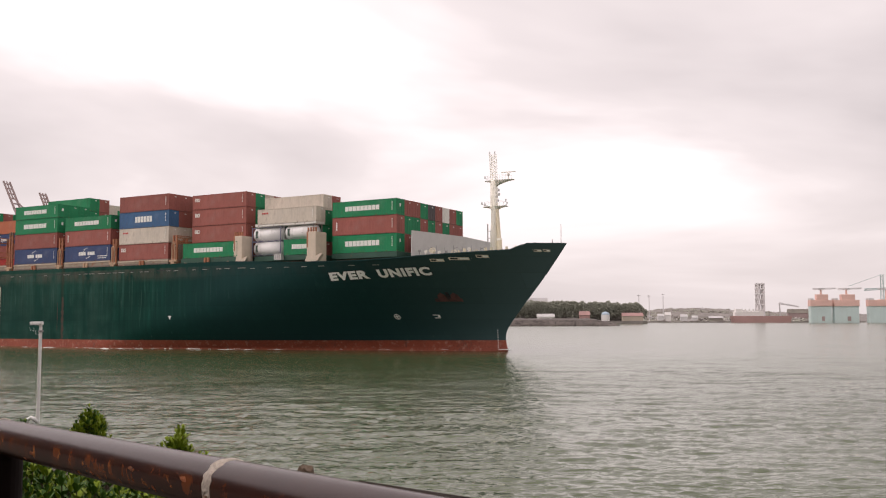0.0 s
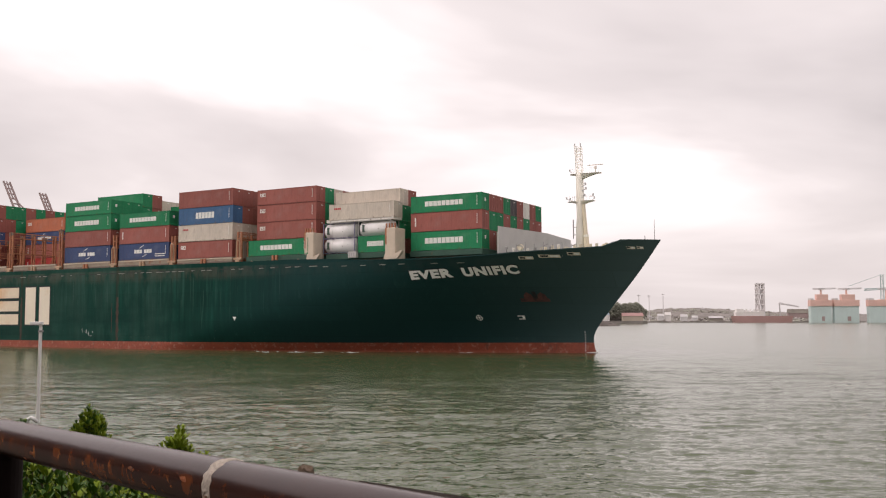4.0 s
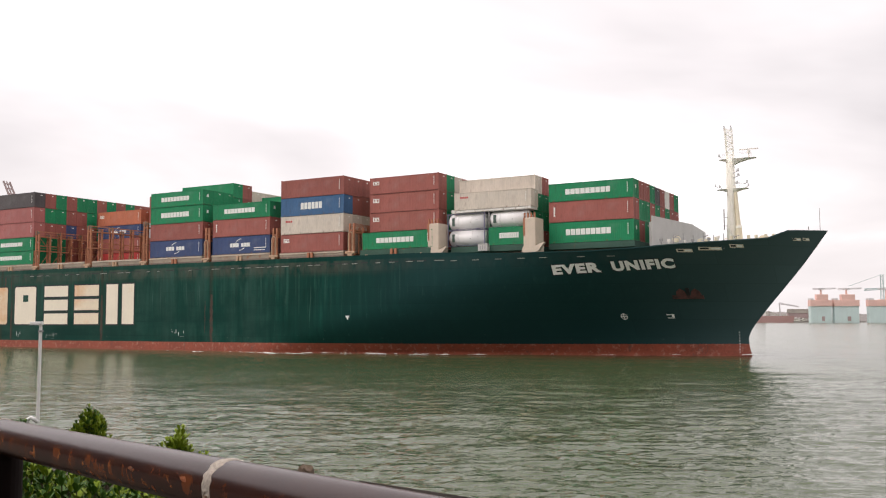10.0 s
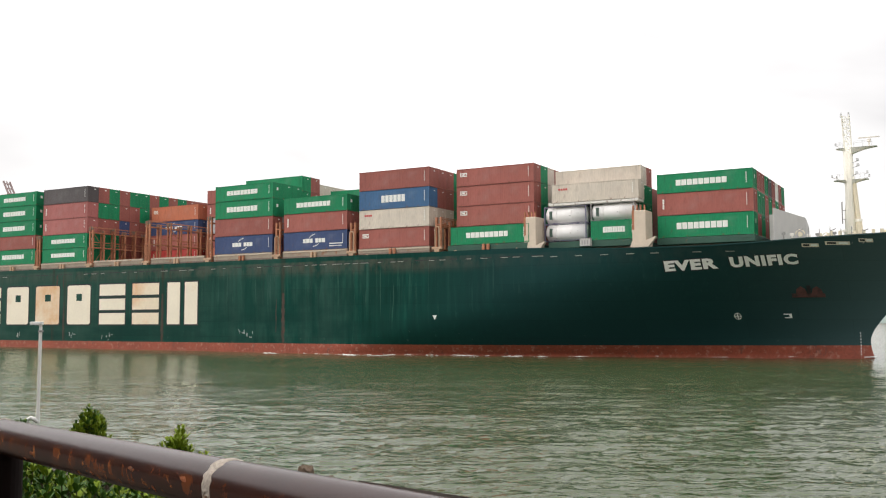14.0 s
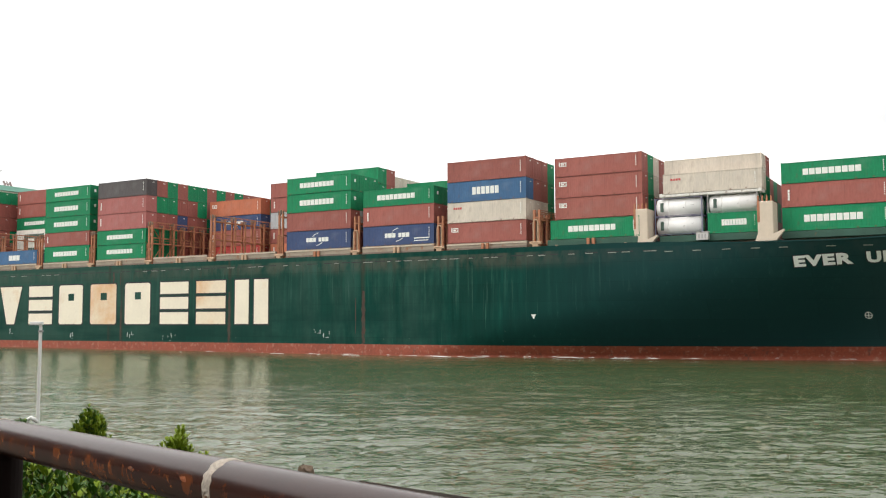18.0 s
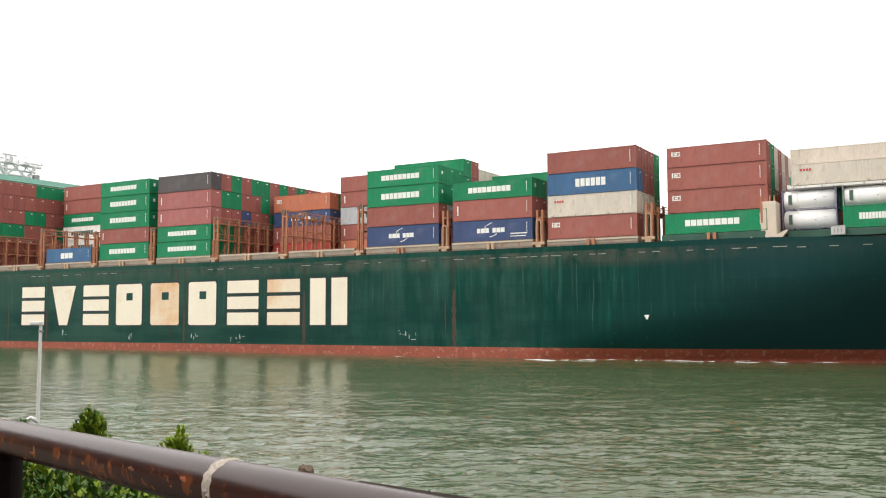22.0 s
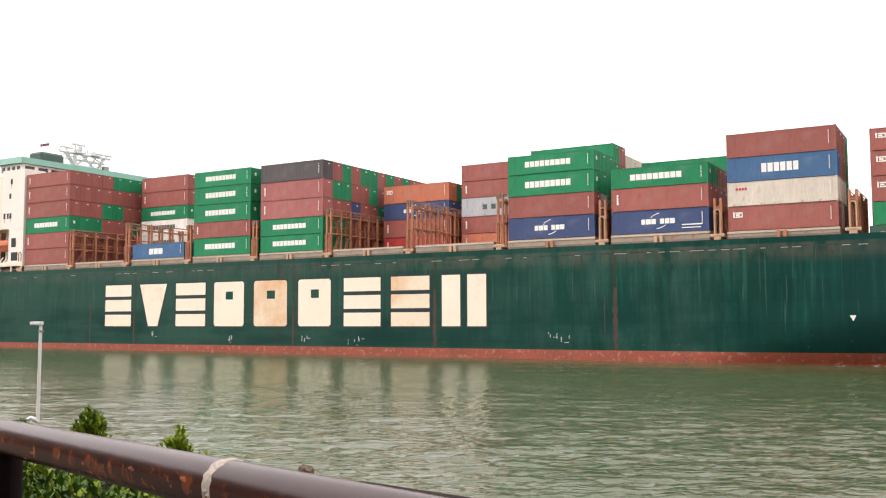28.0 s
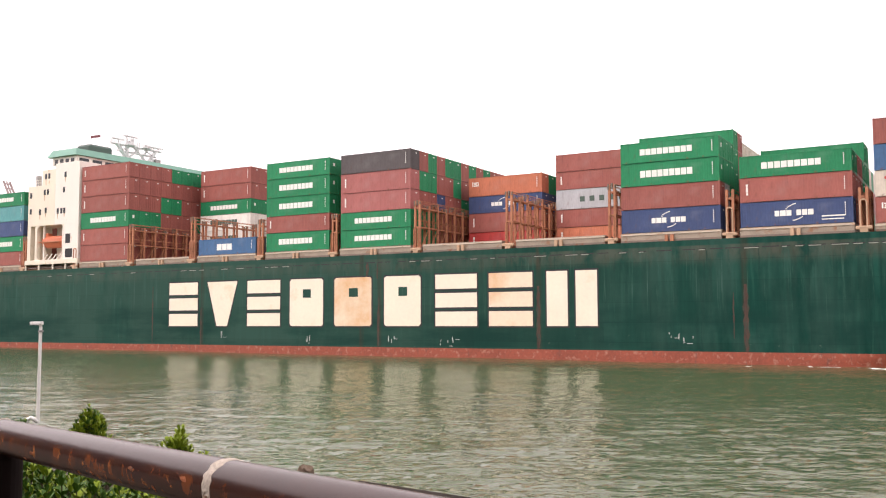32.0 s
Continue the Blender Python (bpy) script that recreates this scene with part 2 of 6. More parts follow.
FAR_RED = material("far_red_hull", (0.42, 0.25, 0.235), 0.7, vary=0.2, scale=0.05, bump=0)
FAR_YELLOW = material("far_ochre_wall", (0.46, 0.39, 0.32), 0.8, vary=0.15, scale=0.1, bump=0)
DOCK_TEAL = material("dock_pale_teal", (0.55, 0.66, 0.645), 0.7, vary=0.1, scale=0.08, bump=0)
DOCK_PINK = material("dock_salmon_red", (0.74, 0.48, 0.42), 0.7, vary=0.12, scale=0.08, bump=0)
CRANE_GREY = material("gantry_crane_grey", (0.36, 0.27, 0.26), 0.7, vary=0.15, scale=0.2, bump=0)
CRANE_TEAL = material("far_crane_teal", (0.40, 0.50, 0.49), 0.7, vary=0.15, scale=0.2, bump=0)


def wear_and_shade(m, layers):
    """Lays wear, painted shade and painted sheen over a paint: each layer (colour, most, axis, from, to, from, to,
    mapping scale, threshold, softness) shows in a band along one axis, broken by noise.
    """
    n, l = m.node_tree.nodes, m.node_tree.links
    b = n["Principled BSDF"]
    tc = n.new("ShaderNodeTexCoord")
    sep = n.new("ShaderNodeSeparateXYZ")
    l.new(tc.outputs["Object"], sep.inputs[0])
    for colour, most, axis, a0, a1, b0, b1, grain, at, soft in layers:
        col = b.inputs["Base Color"].links[0].from_socket
        rise = n.new("ShaderNodeMapRange")
        rise.interpolation_type = "SMOOTHSTEP"
        rise.inputs["From Min"].default_value, rise.inputs["From Max"].default_value = a0, a1
        l.new(sep.outputs[axis], rise.inputs["Value"])
        fall = n.new("ShaderNodeMapRange")
        fall.interpolation_type = "SMOOTHSTEP"
        fall.inputs["From Min"].default_value, fall.inputs["From Max"].default_value = b0, b1
        fall.inputs["To Min"].default_value, fall.inputs["To Max"].default_value = most, 0.0
        l.new(sep.outputs[axis], fall.inputs["Value"])
        band = n.new("ShaderNodeMath")
        band.operation = "MULTIPLY"
        l.new(rise.outputs[0], band.inputs[0])
        l.new(fall.outputs[0], band.inputs[1])
        mp = n.new("ShaderNodeMapping")
        mp.inputs["Scale"].default_value = grain
        l.new(tc.outputs["Object"], mp.inputs[0])
        t = n.new("ShaderNodeTexNoise")
        t.inputs["Scale"].default_value, t.inputs["Detail"].default_value, t.inputs["Roughness"].default_value = 1.0, 7, 0.62
        l.new(mp.outputs[0], t.inputs["Vector"])
        cut = n.new("ShaderNodeMapRange")
        cut.inputs["From Min"].default_value, cut.inputs["From Max"].default_value = at, at + soft
        l.new(t.outputs["Fac"], cut.inputs["Value"])
        both = n.new("ShaderNodeMath")
        both.operation = "MULTIPLY"
        l.new(band.outputs[0], both.inputs[0])
        l.new(cut.outputs[0], both.inputs[1])
        mx = n.new("ShaderNodeMix")
        mx.data_type = "RGBA"
        l.new(both.outputs[0], mx.inputs["Factor"])
        l.new(col, mx.inputs["A"])
        mx.inputs["B"].default_value = (*colour, 1)
        l.new(mx.outputs["Result"], b.inputs["Base Color"])


# grime under the deck-edge drains; run-off streaks; scuffs just above the boot topping
wear_and_shade(HULL_GREEN, [((0.085, 0.085, 0.066), 0.85, "Z", 11.4, 13.4, 13.9, 14.1, (0.35, 0.35, 0.22), 0.38, 0.2),
                  ((0.030, 0.105, 0.082), 0.8, "Z", 3.0, 12.5, 13.4, 13.6, (0.8, 0.8, 0.06), 0.57, 0.14),
                  ((0.004, 0.028, 0.022), 0.8, "Z", 7.5, 11.5, 13.3, 13.5, (1.5, 1.5, 0.10), 0.58, 0.08),
                  ((0.22, 0.26, 0.22), 0.7, "Z", 1.5, 1.7, 2.6, 4.2, (1.1, 1.1, 1.6), 0.66, 0.06),
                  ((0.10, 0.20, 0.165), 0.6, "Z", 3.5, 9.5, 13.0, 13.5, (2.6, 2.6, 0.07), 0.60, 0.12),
                  ((0.05, 0.045, 0.03), 0.7, "Z", 11.0, 13.2, 13.6, 13.7, (0.9, 0.9, 0.3), 0.52, 0.14),
                  # paler astern, a pale band forward of amidships, darker towards the boot topping
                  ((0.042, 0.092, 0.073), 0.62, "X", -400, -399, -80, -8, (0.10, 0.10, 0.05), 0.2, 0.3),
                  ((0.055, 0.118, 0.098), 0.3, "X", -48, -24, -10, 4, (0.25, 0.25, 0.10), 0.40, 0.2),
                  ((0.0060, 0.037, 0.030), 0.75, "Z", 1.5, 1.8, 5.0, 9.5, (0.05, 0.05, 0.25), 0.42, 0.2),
                  # bow plating darkened along X: the flare's shade put into the colour
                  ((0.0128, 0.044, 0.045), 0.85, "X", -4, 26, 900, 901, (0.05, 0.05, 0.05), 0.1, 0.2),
                  # lighter towards the stem: sky reflection painted into the bow colour
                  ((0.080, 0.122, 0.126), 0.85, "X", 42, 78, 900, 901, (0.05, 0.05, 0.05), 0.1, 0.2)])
# rust run-off below the plate seams
wear_and_shade(HULL_GREEN, [((0.050, 0.036, 0.022), 0.5, "X", seam - 0.5, seam - 0.05, seam + 0.1, seam + 0.7, (1.6, 1.6, 0.09), 0.33, 0.22) for seam in (-19.3, -45.4, -70.3, -73.4, -104.8)])


def plated(m, width, height, tone):
    """Welded plates: a faint tone of their own and a fine joint."""
    n, l = m.node_tree.nodes, m.node_tree.links
    b = n["Principled BSDF"]
    col = b.inputs["Base Color"].links[0].from_socket
    tc = n.new("ShaderNodeTexCoord")
    sep = n.new("ShaderNodeSeparateXYZ")
    l.new(tc.outputs["Object"], sep.inputs[0])
    flat = n.new("ShaderNodeCombineXYZ")
    l.new(sep.outputs["X"], flat.inputs[0])
    l.new(sep.outputs["Z"], flat.inputs[1])
    br = n.new("ShaderNodeTexBrick")
    br.inputs["Scale"].default_value = 1.0
    br.inputs["Brick Width"].default_value, br.inputs["Row Height"].default_value = width, height
    br.inputs["Mortar Size"].default_value, br.inputs["Mortar Smooth"].default_value = 0.035, 0.6
    br.inputs["Color1"].default_value, br.inputs["Color2"].default_value = (1 - tone, 1 - tone, 1 - tone, 1), (1 + tone, 1 + tone, 1 + tone, 1)
    br.inputs["Mortar"].default_value = (0.84, 0.83, 0.82, 1)
    l.new(flat.outputs[0], br.inputs["Vector"])
    mul = n.new("ShaderNodeMix")
    mul.data_type, mul.blend_type = "RGBA", "MULTIPLY"
    mul.inputs["Factor"].default_value = 1.0
    l.new(col, mul.inputs["A"])
    l.new(br.outputs["Color"], mul.inputs["B"])
    l.new(mul.outputs["Result"], b.inputs["Base Color"])


plated(HULL_GREEN, 12.2, 2.45, 0.06)
# containers: dirt run down from the top rail, rust along the bottom rail, sun-faded patches
for tone in PALETTE:
    r0, g0, b0 = PALETTE[tone]
    wear_and_shade(PAINT[tone], [((r0 * 0.5 + 0.01, g0 * 0.5 + 0.01, b0 * 0.5 + 0.01), 0.45, "Z", 0.3, 2.0, 2.4, 2.9, (1.6, 1.6, 0.12), 0.56, 0.14),
                       ((r0 * 0.8 + 0.10, g0 * 0.8 + 0.10, b0 * 0.8 + 0.10), 0.4, "Z", 0.1, 0.8, 2.2, 2.6, (0.35, 0.35, 0.25), 0.52, 0.2),
                       ((0.17, 0.075, 0.035), 0.7, "Z", -0.1, 0.0, 0.12, 0.4, (2.2, 2.2, 1.6), 0.56, 0.1)])
# rust that breaks out along the flanks of the pipe, running down in drips
wear_and_shade(PIPE_PAINT, [((0.045, 0.015, 0.009), 0.9, "Z", -0.06, -0.04, 0.012, 0.032, (9, 22, 9), 0.42, 0.14),
                  ((0.16, 0.045, 0.014), 0.9, "Z", -0.06, -0.04, 0.010, 0.026, (15, 30, 8), 0.52, 0.07),
                  ((0.42, 0.15, 0.045), 0.9, "Z", -0.05, -0.03, 0.0, 0.016, (26, 50, 26), 0.60, 0.06),
                  ((0.42, 0.30, 0.22), 0.7, "Z", -0.05, -0.02, 0.004, 0.028, (70, 70, 16), 0.70, 0.05),
                  ((0.012, 0.006, 0.006), 0.8, "Z", 0.0, 0.012, 0.03, 0.04, (40, 60, 40), 0.66, 0.05)])


# ---- mesh helpers ----
def thing(name, label, category, group="", kind=""):
    return tagged(new(name), label, category, group, kind)


def mesh_of(name, verts, faces, mats, index=None, smooth=False):
    me = bpy.data.meshes.new(name)
    me.from_pydata([tuple(v) for v in verts], [], faces)
    for m in mats:
        me.materials.append(m)
    if index is not None:
        me.polygons.foreach_set("material_index", index)
    if smooth:
        me.polygons.foreach_set("use_smooth", [True] * len(me.polygons))
    me.update()
    return me


def part(name, bm, mat, parent=None, label="", smooth=False):
    """Links a bmesh or a mesh as one object under a thing or a part."""
    if isinstance(bm, bmesh.types.BMesh):
        me = bpy.data.meshes.new(name)
        bmesh.ops.recalc_face_normals(bm, faces=bm.faces[:])
        bm.to_mesh(me)
        bm.free()
        me.materials.append(mat)
        if smooth:
            me.polygons.foreach_set("use_smooth", [True] * len(me.polygons))
    else:
        me = bm
    ob = new(name, me)
    ob.parent = parent
    if label:
        tagged(ob, label)
    return ob


def box(bm, x0, y0, z0, x1, y1, z1, bevel=0.0, m=None):
    r = bmesh.ops.create_cube(bm, size=1)
    vs = r["verts"]
    t = Matrix.Translation(((x0 + x1) / 2, (y0 + y1) / 2, (z0 + z1) / 2)) @ Matrix.Diagonal((abs(x1 - x0), abs(y1 - y0), abs(z1 - z0), 1))
    bmesh.ops.transform(bm, matrix=t if m is None else m @ t, verts=vs)
    if bevel:
        es = {e for v in vs for e in v.link_edges}
        bmesh.ops.bevel(bm, geom=list(es), offset=bevel, segments=1, affect="EDGES")
    return bm


def rod(bm, a, b, r, r2=None, seg=8):
    a, b = Vector(a), Vector(b)
    d = b - a
    q = bmesh.ops.create_cone(bm, cap_ends=True, segments=seg, radius1=r, radius2=r if r2 is None else r2, depth=d.length)
    bmesh.ops.transform(bm, matrix=Matrix.Translation((a + b) / 2) @ d.to_track_quat("Z", "Y").to_matrix().to_4x4(), verts=q["verts"])
    return bm


def tube(name, points, radii, seg=16):
    """A round bar along a line of points."""
    bm = bmesh.new()
    rings = []
    for i, p in enumerate(points):
        a, c = points[max(i - 1, 0)], points[min(i + 1, len(points) - 1)]
        d = (Vector(c) - Vector(a)).normalized()
        q = d.to_track_quat("Z", "Y")
        rings.append([bm.verts.new(Vector(p) + q @ Vector((math.cos(k * math.tau / seg), math.sin(k * math.tau / seg), 0)) * radii[i]) for k in range(seg)])
    for i in range(len(rings) - 1):
        for k in range(seg):
            bm.faces.new((rings[i][k], rings[i][(k + 1) % seg], rings[i + 1][(k + 1) % seg], rings[i + 1][k]))
    bm.faces.new(rings[0][::-1])
    bm.faces.new(rings[-1])
    return bm


def B():
    return bmesh.new()


# ---- the ship's way: seconds, easting, northing, heave, heading ----
WAY = [(0.0, -54.415, 166.597, 0.069, 29.007), (2.0, -47.921, 162.539, 0.013, 29.089), (4.0, -41.373, 158.434, -0.11, 29.17),
       (6.0, -34.786, 154.291, -0.155, 29.251), (8.0, -28.174, 150.119, -0.09, 29.333), (10.0, -21.549, 145.926, 0.029, 29.414),
       (12.0, -14.918, 141.716, 0.04, 29.495), (14.0, -8.289, 137.494, 0.048, 29.577), (16.0, -1.665, 133.262, 0.071, 29.658),
       (18.0, 4.954, 129.021, 0.134, 29.739), (20.0, 11.567, 124.769, 0.089, 29.821), (22.0, 18.181, 120.503, 0.021, 29.902),
       (24.0, 24.8, 116.221, -0.043, 29.983), (26.0, 31.435, 111.915, -0.084, 30.065), (28.0, 38.096, 107.579, -0.083, 30.146),
       (30.0, 44.798, 103.203, -0.023, 30.227), (32.0, 51.557, 98.777, 0.002, 30.309)]
TRIM = 0.194
SHIP_ROWS = [(t, pose(x, y, z, 0, -TRIM, -h)) for t, x, y, z, h in WAY]
START = SHIP_ROWS[0][1]
CARGO = []


def aboard(ob, m):
    """Puts a thing on the ship, at the pose m in the ship's space, to sail with it."""
    ob.matrix_basis = START @ m
    CARGO.append((ob, m))
    return ob


# ---- water, quay ----
def crest(x, y, layer):
    """Wavelets with crests sharper than their troughs."""
    return 0.5 - math.sqrt(noise.noise(Vector((x, y, layer))) ** 2 + 0.01)


def water():
    verts, faces = [], []
    ys = [6.0 * 1.0052 ** i for i in range(0, 840)]
    ys = [y for y in ys if y < 420] + [600, 1000, 1700, 2600, 4200]
    nx = 400
    for y in ys:
        w = 0.56 * y + 14
        for i in range(nx + 1):
            x = (2 * i / nx - 1) * w
            z = 0.0
            if y < 420:
                amp = min(1, (420 - y) / 200) * (1.0 - 0.5 * min(max((y - 45) / 70, 0), 1))
                gust = 0.8 + 0.5 * noise.noise(Vector((x * 0.02, y * 0.03, 5)))
                z = amp * gust * (0.14 * noise.noise(Vector((x * 0.10, y * 0.20, 3))) + 0.22 * crest(x * 0.19 + 5, y * 0.42, 21) + 0.12 * crest(x * 0.45 + 9, y * 0.9, 7)
                                  + 0.12 * crest(x * 1.6, y * 2.0 + 4, 1) + 0.06 * crest(x * 3.3, y * 3.9, 11)) - 0.10
            verts.append((x, y, z))
    for j in range(len(ys) - 1):
        for i in range(nx):
            a = j * (nx + 1) + i
            faces.append((a, a + 1, a + nx + 2, a + nx + 1))
    me = mesh_of("harbour_water", verts, faces, [WATER], smooth=True)
    ob = tagged(new("water", me), "grey-green rippled harbour water", "water", kind="structure")
    return ob


def sea_skirt():
    """The same water out to the sides and behind, where no wave can be told."""
    v = [(-4500, -4200, -0.35), (4500, -4200, -0.35), (4500, 4300, -0.35), (-4500, 4300, -0.35)]
    me = mesh_of("harbour_water_beyond", v, [(0, 1, 2, 3)], [WATER])
    return tagged(new("water_beyond", me), "grey-green harbour water out to the horizon", "water", kind="structure")


def quay():
    """The ground behind the rail, with its broken edge above the water."""
    edge = [(-60, 62), (-26, 31.6), (-7.7, 14.9), (-4.05, 11.4), (-1.75, 10.0), (-0.78, 9.43), (0.46, 8.41), (3, 6.6), (20, -8), (60, -44)]
    bm = B()
    top = [bm.verts.new((x, y, 3.68 + 0.04 * noise.noise(Vector((x, y, 0))))) for x, y in edge]
    low = [bm.verts.new((x + 0.35, y + 0.4, -3)) for x, y in edge]
    back = [bm.verts.new(p) for p in ((60, -90, 3.68), (-60, -90, 3.68))]
    bm.faces.new(top + back)
    for i in range(len(edge) - 1):
        bm.faces.new((top[i], low[i], low[i + 1], top[i + 1]))
    ob = part("ground", bm, EARTH)
    tagged(ob, "dark planted earth behind a seawall", "ground", kind="structure")
    bm = B()
    for i in range(5, 7):
        (x0, y0), (x1, y1) = edge[i], edge[i + 1]
        box(bm, 0, -0.42, -0.2, math.hypot(x1 - x0, y1 - y0) - 0.03, -0.06, 0.0, 0.03, Matrix.Translation((x0, y0, 3.735)) @ Matrix.Rotation(math.atan2(y1 - y0, x1 - x0), 4, "Z"))
    # unseen wall added behind the viewpoint to darken reflections in the pipe
    unseen_back = part("unseen_wall_behind", box(B(), -45, -9.4, 3.6, 45, -9.0, 15.0), EARTH)
    # unseen wall added out to the left, keeps low sky off the pipe
    unseen_side = part("unseen_wall_side", box(B(), -22.4, -9.4, -0.4, -22.0, 22.0, 12.5), EARTH)
    tagged(unseen_side, "unseen dark wall added to block sky reflections in the pipe", "wall", kind="structure")
    tagged(unseen_back, "unseen dark wall added landward to darken the pipe's reflections", "wall", kind="structure")
    tagged(part("kerb", bm, KERB_DARK), "dark wet kerb along the seawall", "kerb", kind="structure")


# ---- the ship's form ----
STEM = [(-4, 63.2), (-1, 63.3), (0, 63.2), (1, 62.95), (2, 62.85), (2.6, 62.95), (3.2, 63.2), (3.9, 63.6), (4.7, 64.2), (5.6, 64.9), (6.5, 65.6), (9.85, 68.4), (12.94, 70.9), (16.9, 73.7)]
SHEER = [(-220, 14.65), (20, 14.65), (26, 14.5), (30, 14.3), (36, 14.06), (46, 14.05), (52.3, 14.38), (56.7, 14.75), (60.1, 15.0), (64.8, 15.4), (67.7, 15.72), (69.3, 16.66), (73.7, 16.9)]


def table(rows, v):
    return float(np.interp(v, [a for a, _ in rows], [b for _, b in rows]))


def hull_y(x, z):
    """How far the starboard side lies inboard of its widest line."""
    xe = table(STEM, z)
    xs = -10 + 2.9 * max(z, 0)
    n = 1.4 + 0.1 * max(z, 0)
    k = min(max((x - xs) / (xe - xs), 0), 1)
    y = 20 * k ** n
    if x < -165:
        q = (-165 - x) / 46
        y += 20 * min(1, q ** 2.2 * (1 - min(max(z, 0) / 11, 1)) * 0.95 + 0.12 * q ** 3)
    return y


def hull_grid(zs_of, name, mats):
    """Both sides of the hull between two levels; zs_of gives the levels of a station."""
    xs = [-211 + i * 6.0 for i in range(34)] + [-8 + i * 1.6 for i in range(36)]
    ks = [0.1, 0.2, 0.3, 0.4, 0.5, 0.58, 0.65, 0.72, 0.75, 0.78, 0.81, 0.84, 0.88, 0.92, 0.96, 0.98, 1.0]
    verts, faces = [], []
    ncol = len(zs_of(0))
    cols = []
    for x in xs:
        cols.append([(x, hull_y(x, z), z) for z in zs_of(x)])
    x0 = xs[-1]
    for k in ks:
        col = []
        for j, z0 in enumerate(zs_of(x0)):
            z = z0
            for _ in range(6):
                x = x0 + (table(STEM, z) - x0) * k
                z = zs_of(x)[j]
            col.append((x, hull_y(x, z) if k < 1 else 20.0, z))
        cols.append(col)
    for side in (0, 1):
        base = len(verts)
        for c in cols:
            for x, y, z in c:
                verts.append((x, y if side == 0 else 40 - y, z))
        for i in range(len(cols) - 1):
            for j in range(ncol - 1):
                a = base + i * ncol + j
                f = (a, a + ncol, a + ncol + 1, a + 1)
                faces.append(f if side == 0 else f[::-1])
    n0 = len(cols) * ncol
    for j in range(ncol - 1):
        faces.append((j, j + 1, n0 + j + 1, n0 + j))
    return mesh_of(name, verts, faces, mats, smooth=True), cols


def on_side(x, z, off=0.03):
    return (x, hull_y(x, z) - off, z)


def plate_on_side(bm, x0, x1, z0, z1, off=0.03, depth=0.06, nx=1):
    """A thin plate that follows the hull's side."""
    out, inn = [], []
    for i in range(nx + 1):
        x = x0 + (x1 - x0) * i / nx
        out.append([bm.verts.new(on_side(x, z, off)) for z in (z0, z1)])
        inn.append([bm.verts.new(on_side(x, z, off - depth)) for z in (z0, z1)])
    for i in range(nx):
        bm.faces.new((out[i][0], out[i + 1][0], out[i + 1][1], out[i][1]))
        bm.faces.new((out[i][1], out[i + 1][1], inn[i + 1][1], inn[i][1]))
        bm.faces.new((out[i][0], inn[i][0], inn[i + 1][0], out[i + 1][0]))
    for i in (0, nx):
        bm.faces.new((out[i][0], out[i][1], inn[i][1], inn[i][0]))
    return bm


BAY = {"A": 39.3, "B": 24.75, "C": 10.2, "D": -5.2, "E": -19.65, "F": -34.15, "G": -48.65, "H": -63.1, "I": -77.5, "J": -91.85,
       "P": -106.25, "K": -120.65, "L": -135.2, "M": -163.6}
BASE = 15.88
ROW = 2.47


def text_mesh(words, size=1.0, weight=0.0):
    cu = bpy.data.curves.new("writing", "FONT")
    cu.body, cu.size, cu.offset, cu.resolution_u, cu.space_character = words, size, weight, 3, 1.13
    tmp = new("writing", cu)
    me = bpy.data.meshes.new_from_object(tmp.evaluated_get(bpy.context.evaluated_depsgraph_get()))
    bpy.data.objects.remove(tmp)
    return me


def ship():
    s = thing("container_ship", "dark green container ship with red boot topping, loaded, under way", "ship")
    level = 1.45
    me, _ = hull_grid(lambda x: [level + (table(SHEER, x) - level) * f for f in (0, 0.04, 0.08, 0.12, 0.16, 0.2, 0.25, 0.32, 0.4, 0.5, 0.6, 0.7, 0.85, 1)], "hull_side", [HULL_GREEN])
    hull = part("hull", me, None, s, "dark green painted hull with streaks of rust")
    me, _ = hull_grid(lambda x: [-4, -1.5, -0.5, 0, 0.4, 0.8, 1.1, level], "boot", [BOOT_RED])
    part("boot_topping", me, None, s, "faded red boot topping at the waterline")
    # deck and bulwark cap
    xs = [-211 + i * 6.0 for i in range(34)] + [-8 + i * 1.6 for i in range(50)]
    xs = [x for x in xs if x < 73]
    deck = []
    for side in (0, 1):
        deck.append([(x, (min(hull_y(x, table(SHEER, x) - 1.0) + 0.25, 20)) if side == 0 else max(40 - hull_y(x, table(SHEER, x) - 1.0) - 0.25, 20), table(SHEER, x) - 0.9) for x in xs])
    verts = deck[0] + deck[1]
    n = len(xs)
    faces = [(i, i + 1, n + i + 1, n + i) for i in range(n - 1)]
    part("deck", mesh_of("deck", verts, faces, [DECK_GREEN]), None, s)
    verts, faces = [], []
    for side in (0, 1):
        b = len(verts)
        for i, x in enumerate(xs):
            t = table(SHEER, x)
            y = hull_y(x, t)
            for yy, zz in ((y - 0.015, t - 0.1), (y - 0.015, t + 0.05), (min(y + 0.25, 20), t + 0.05), (min(hull_y(x, t - 1.1) + 0.25, 20), t - 1.1)):
                verts.append((x, yy if side == 0 else 40 - yy, zz))
        for i in range(n - 1):
            for j in range(3):
                a = b + i * 4 + j
                faces.append((a, a + 4, a + 5, a + 1))
    part("bulwark", mesh_of("bulwark", verts, faces, [HULL_GREEN]), None, s, "dark green bulwark rail")
    return s, hull


# ---- containers ----
MESHES = {}


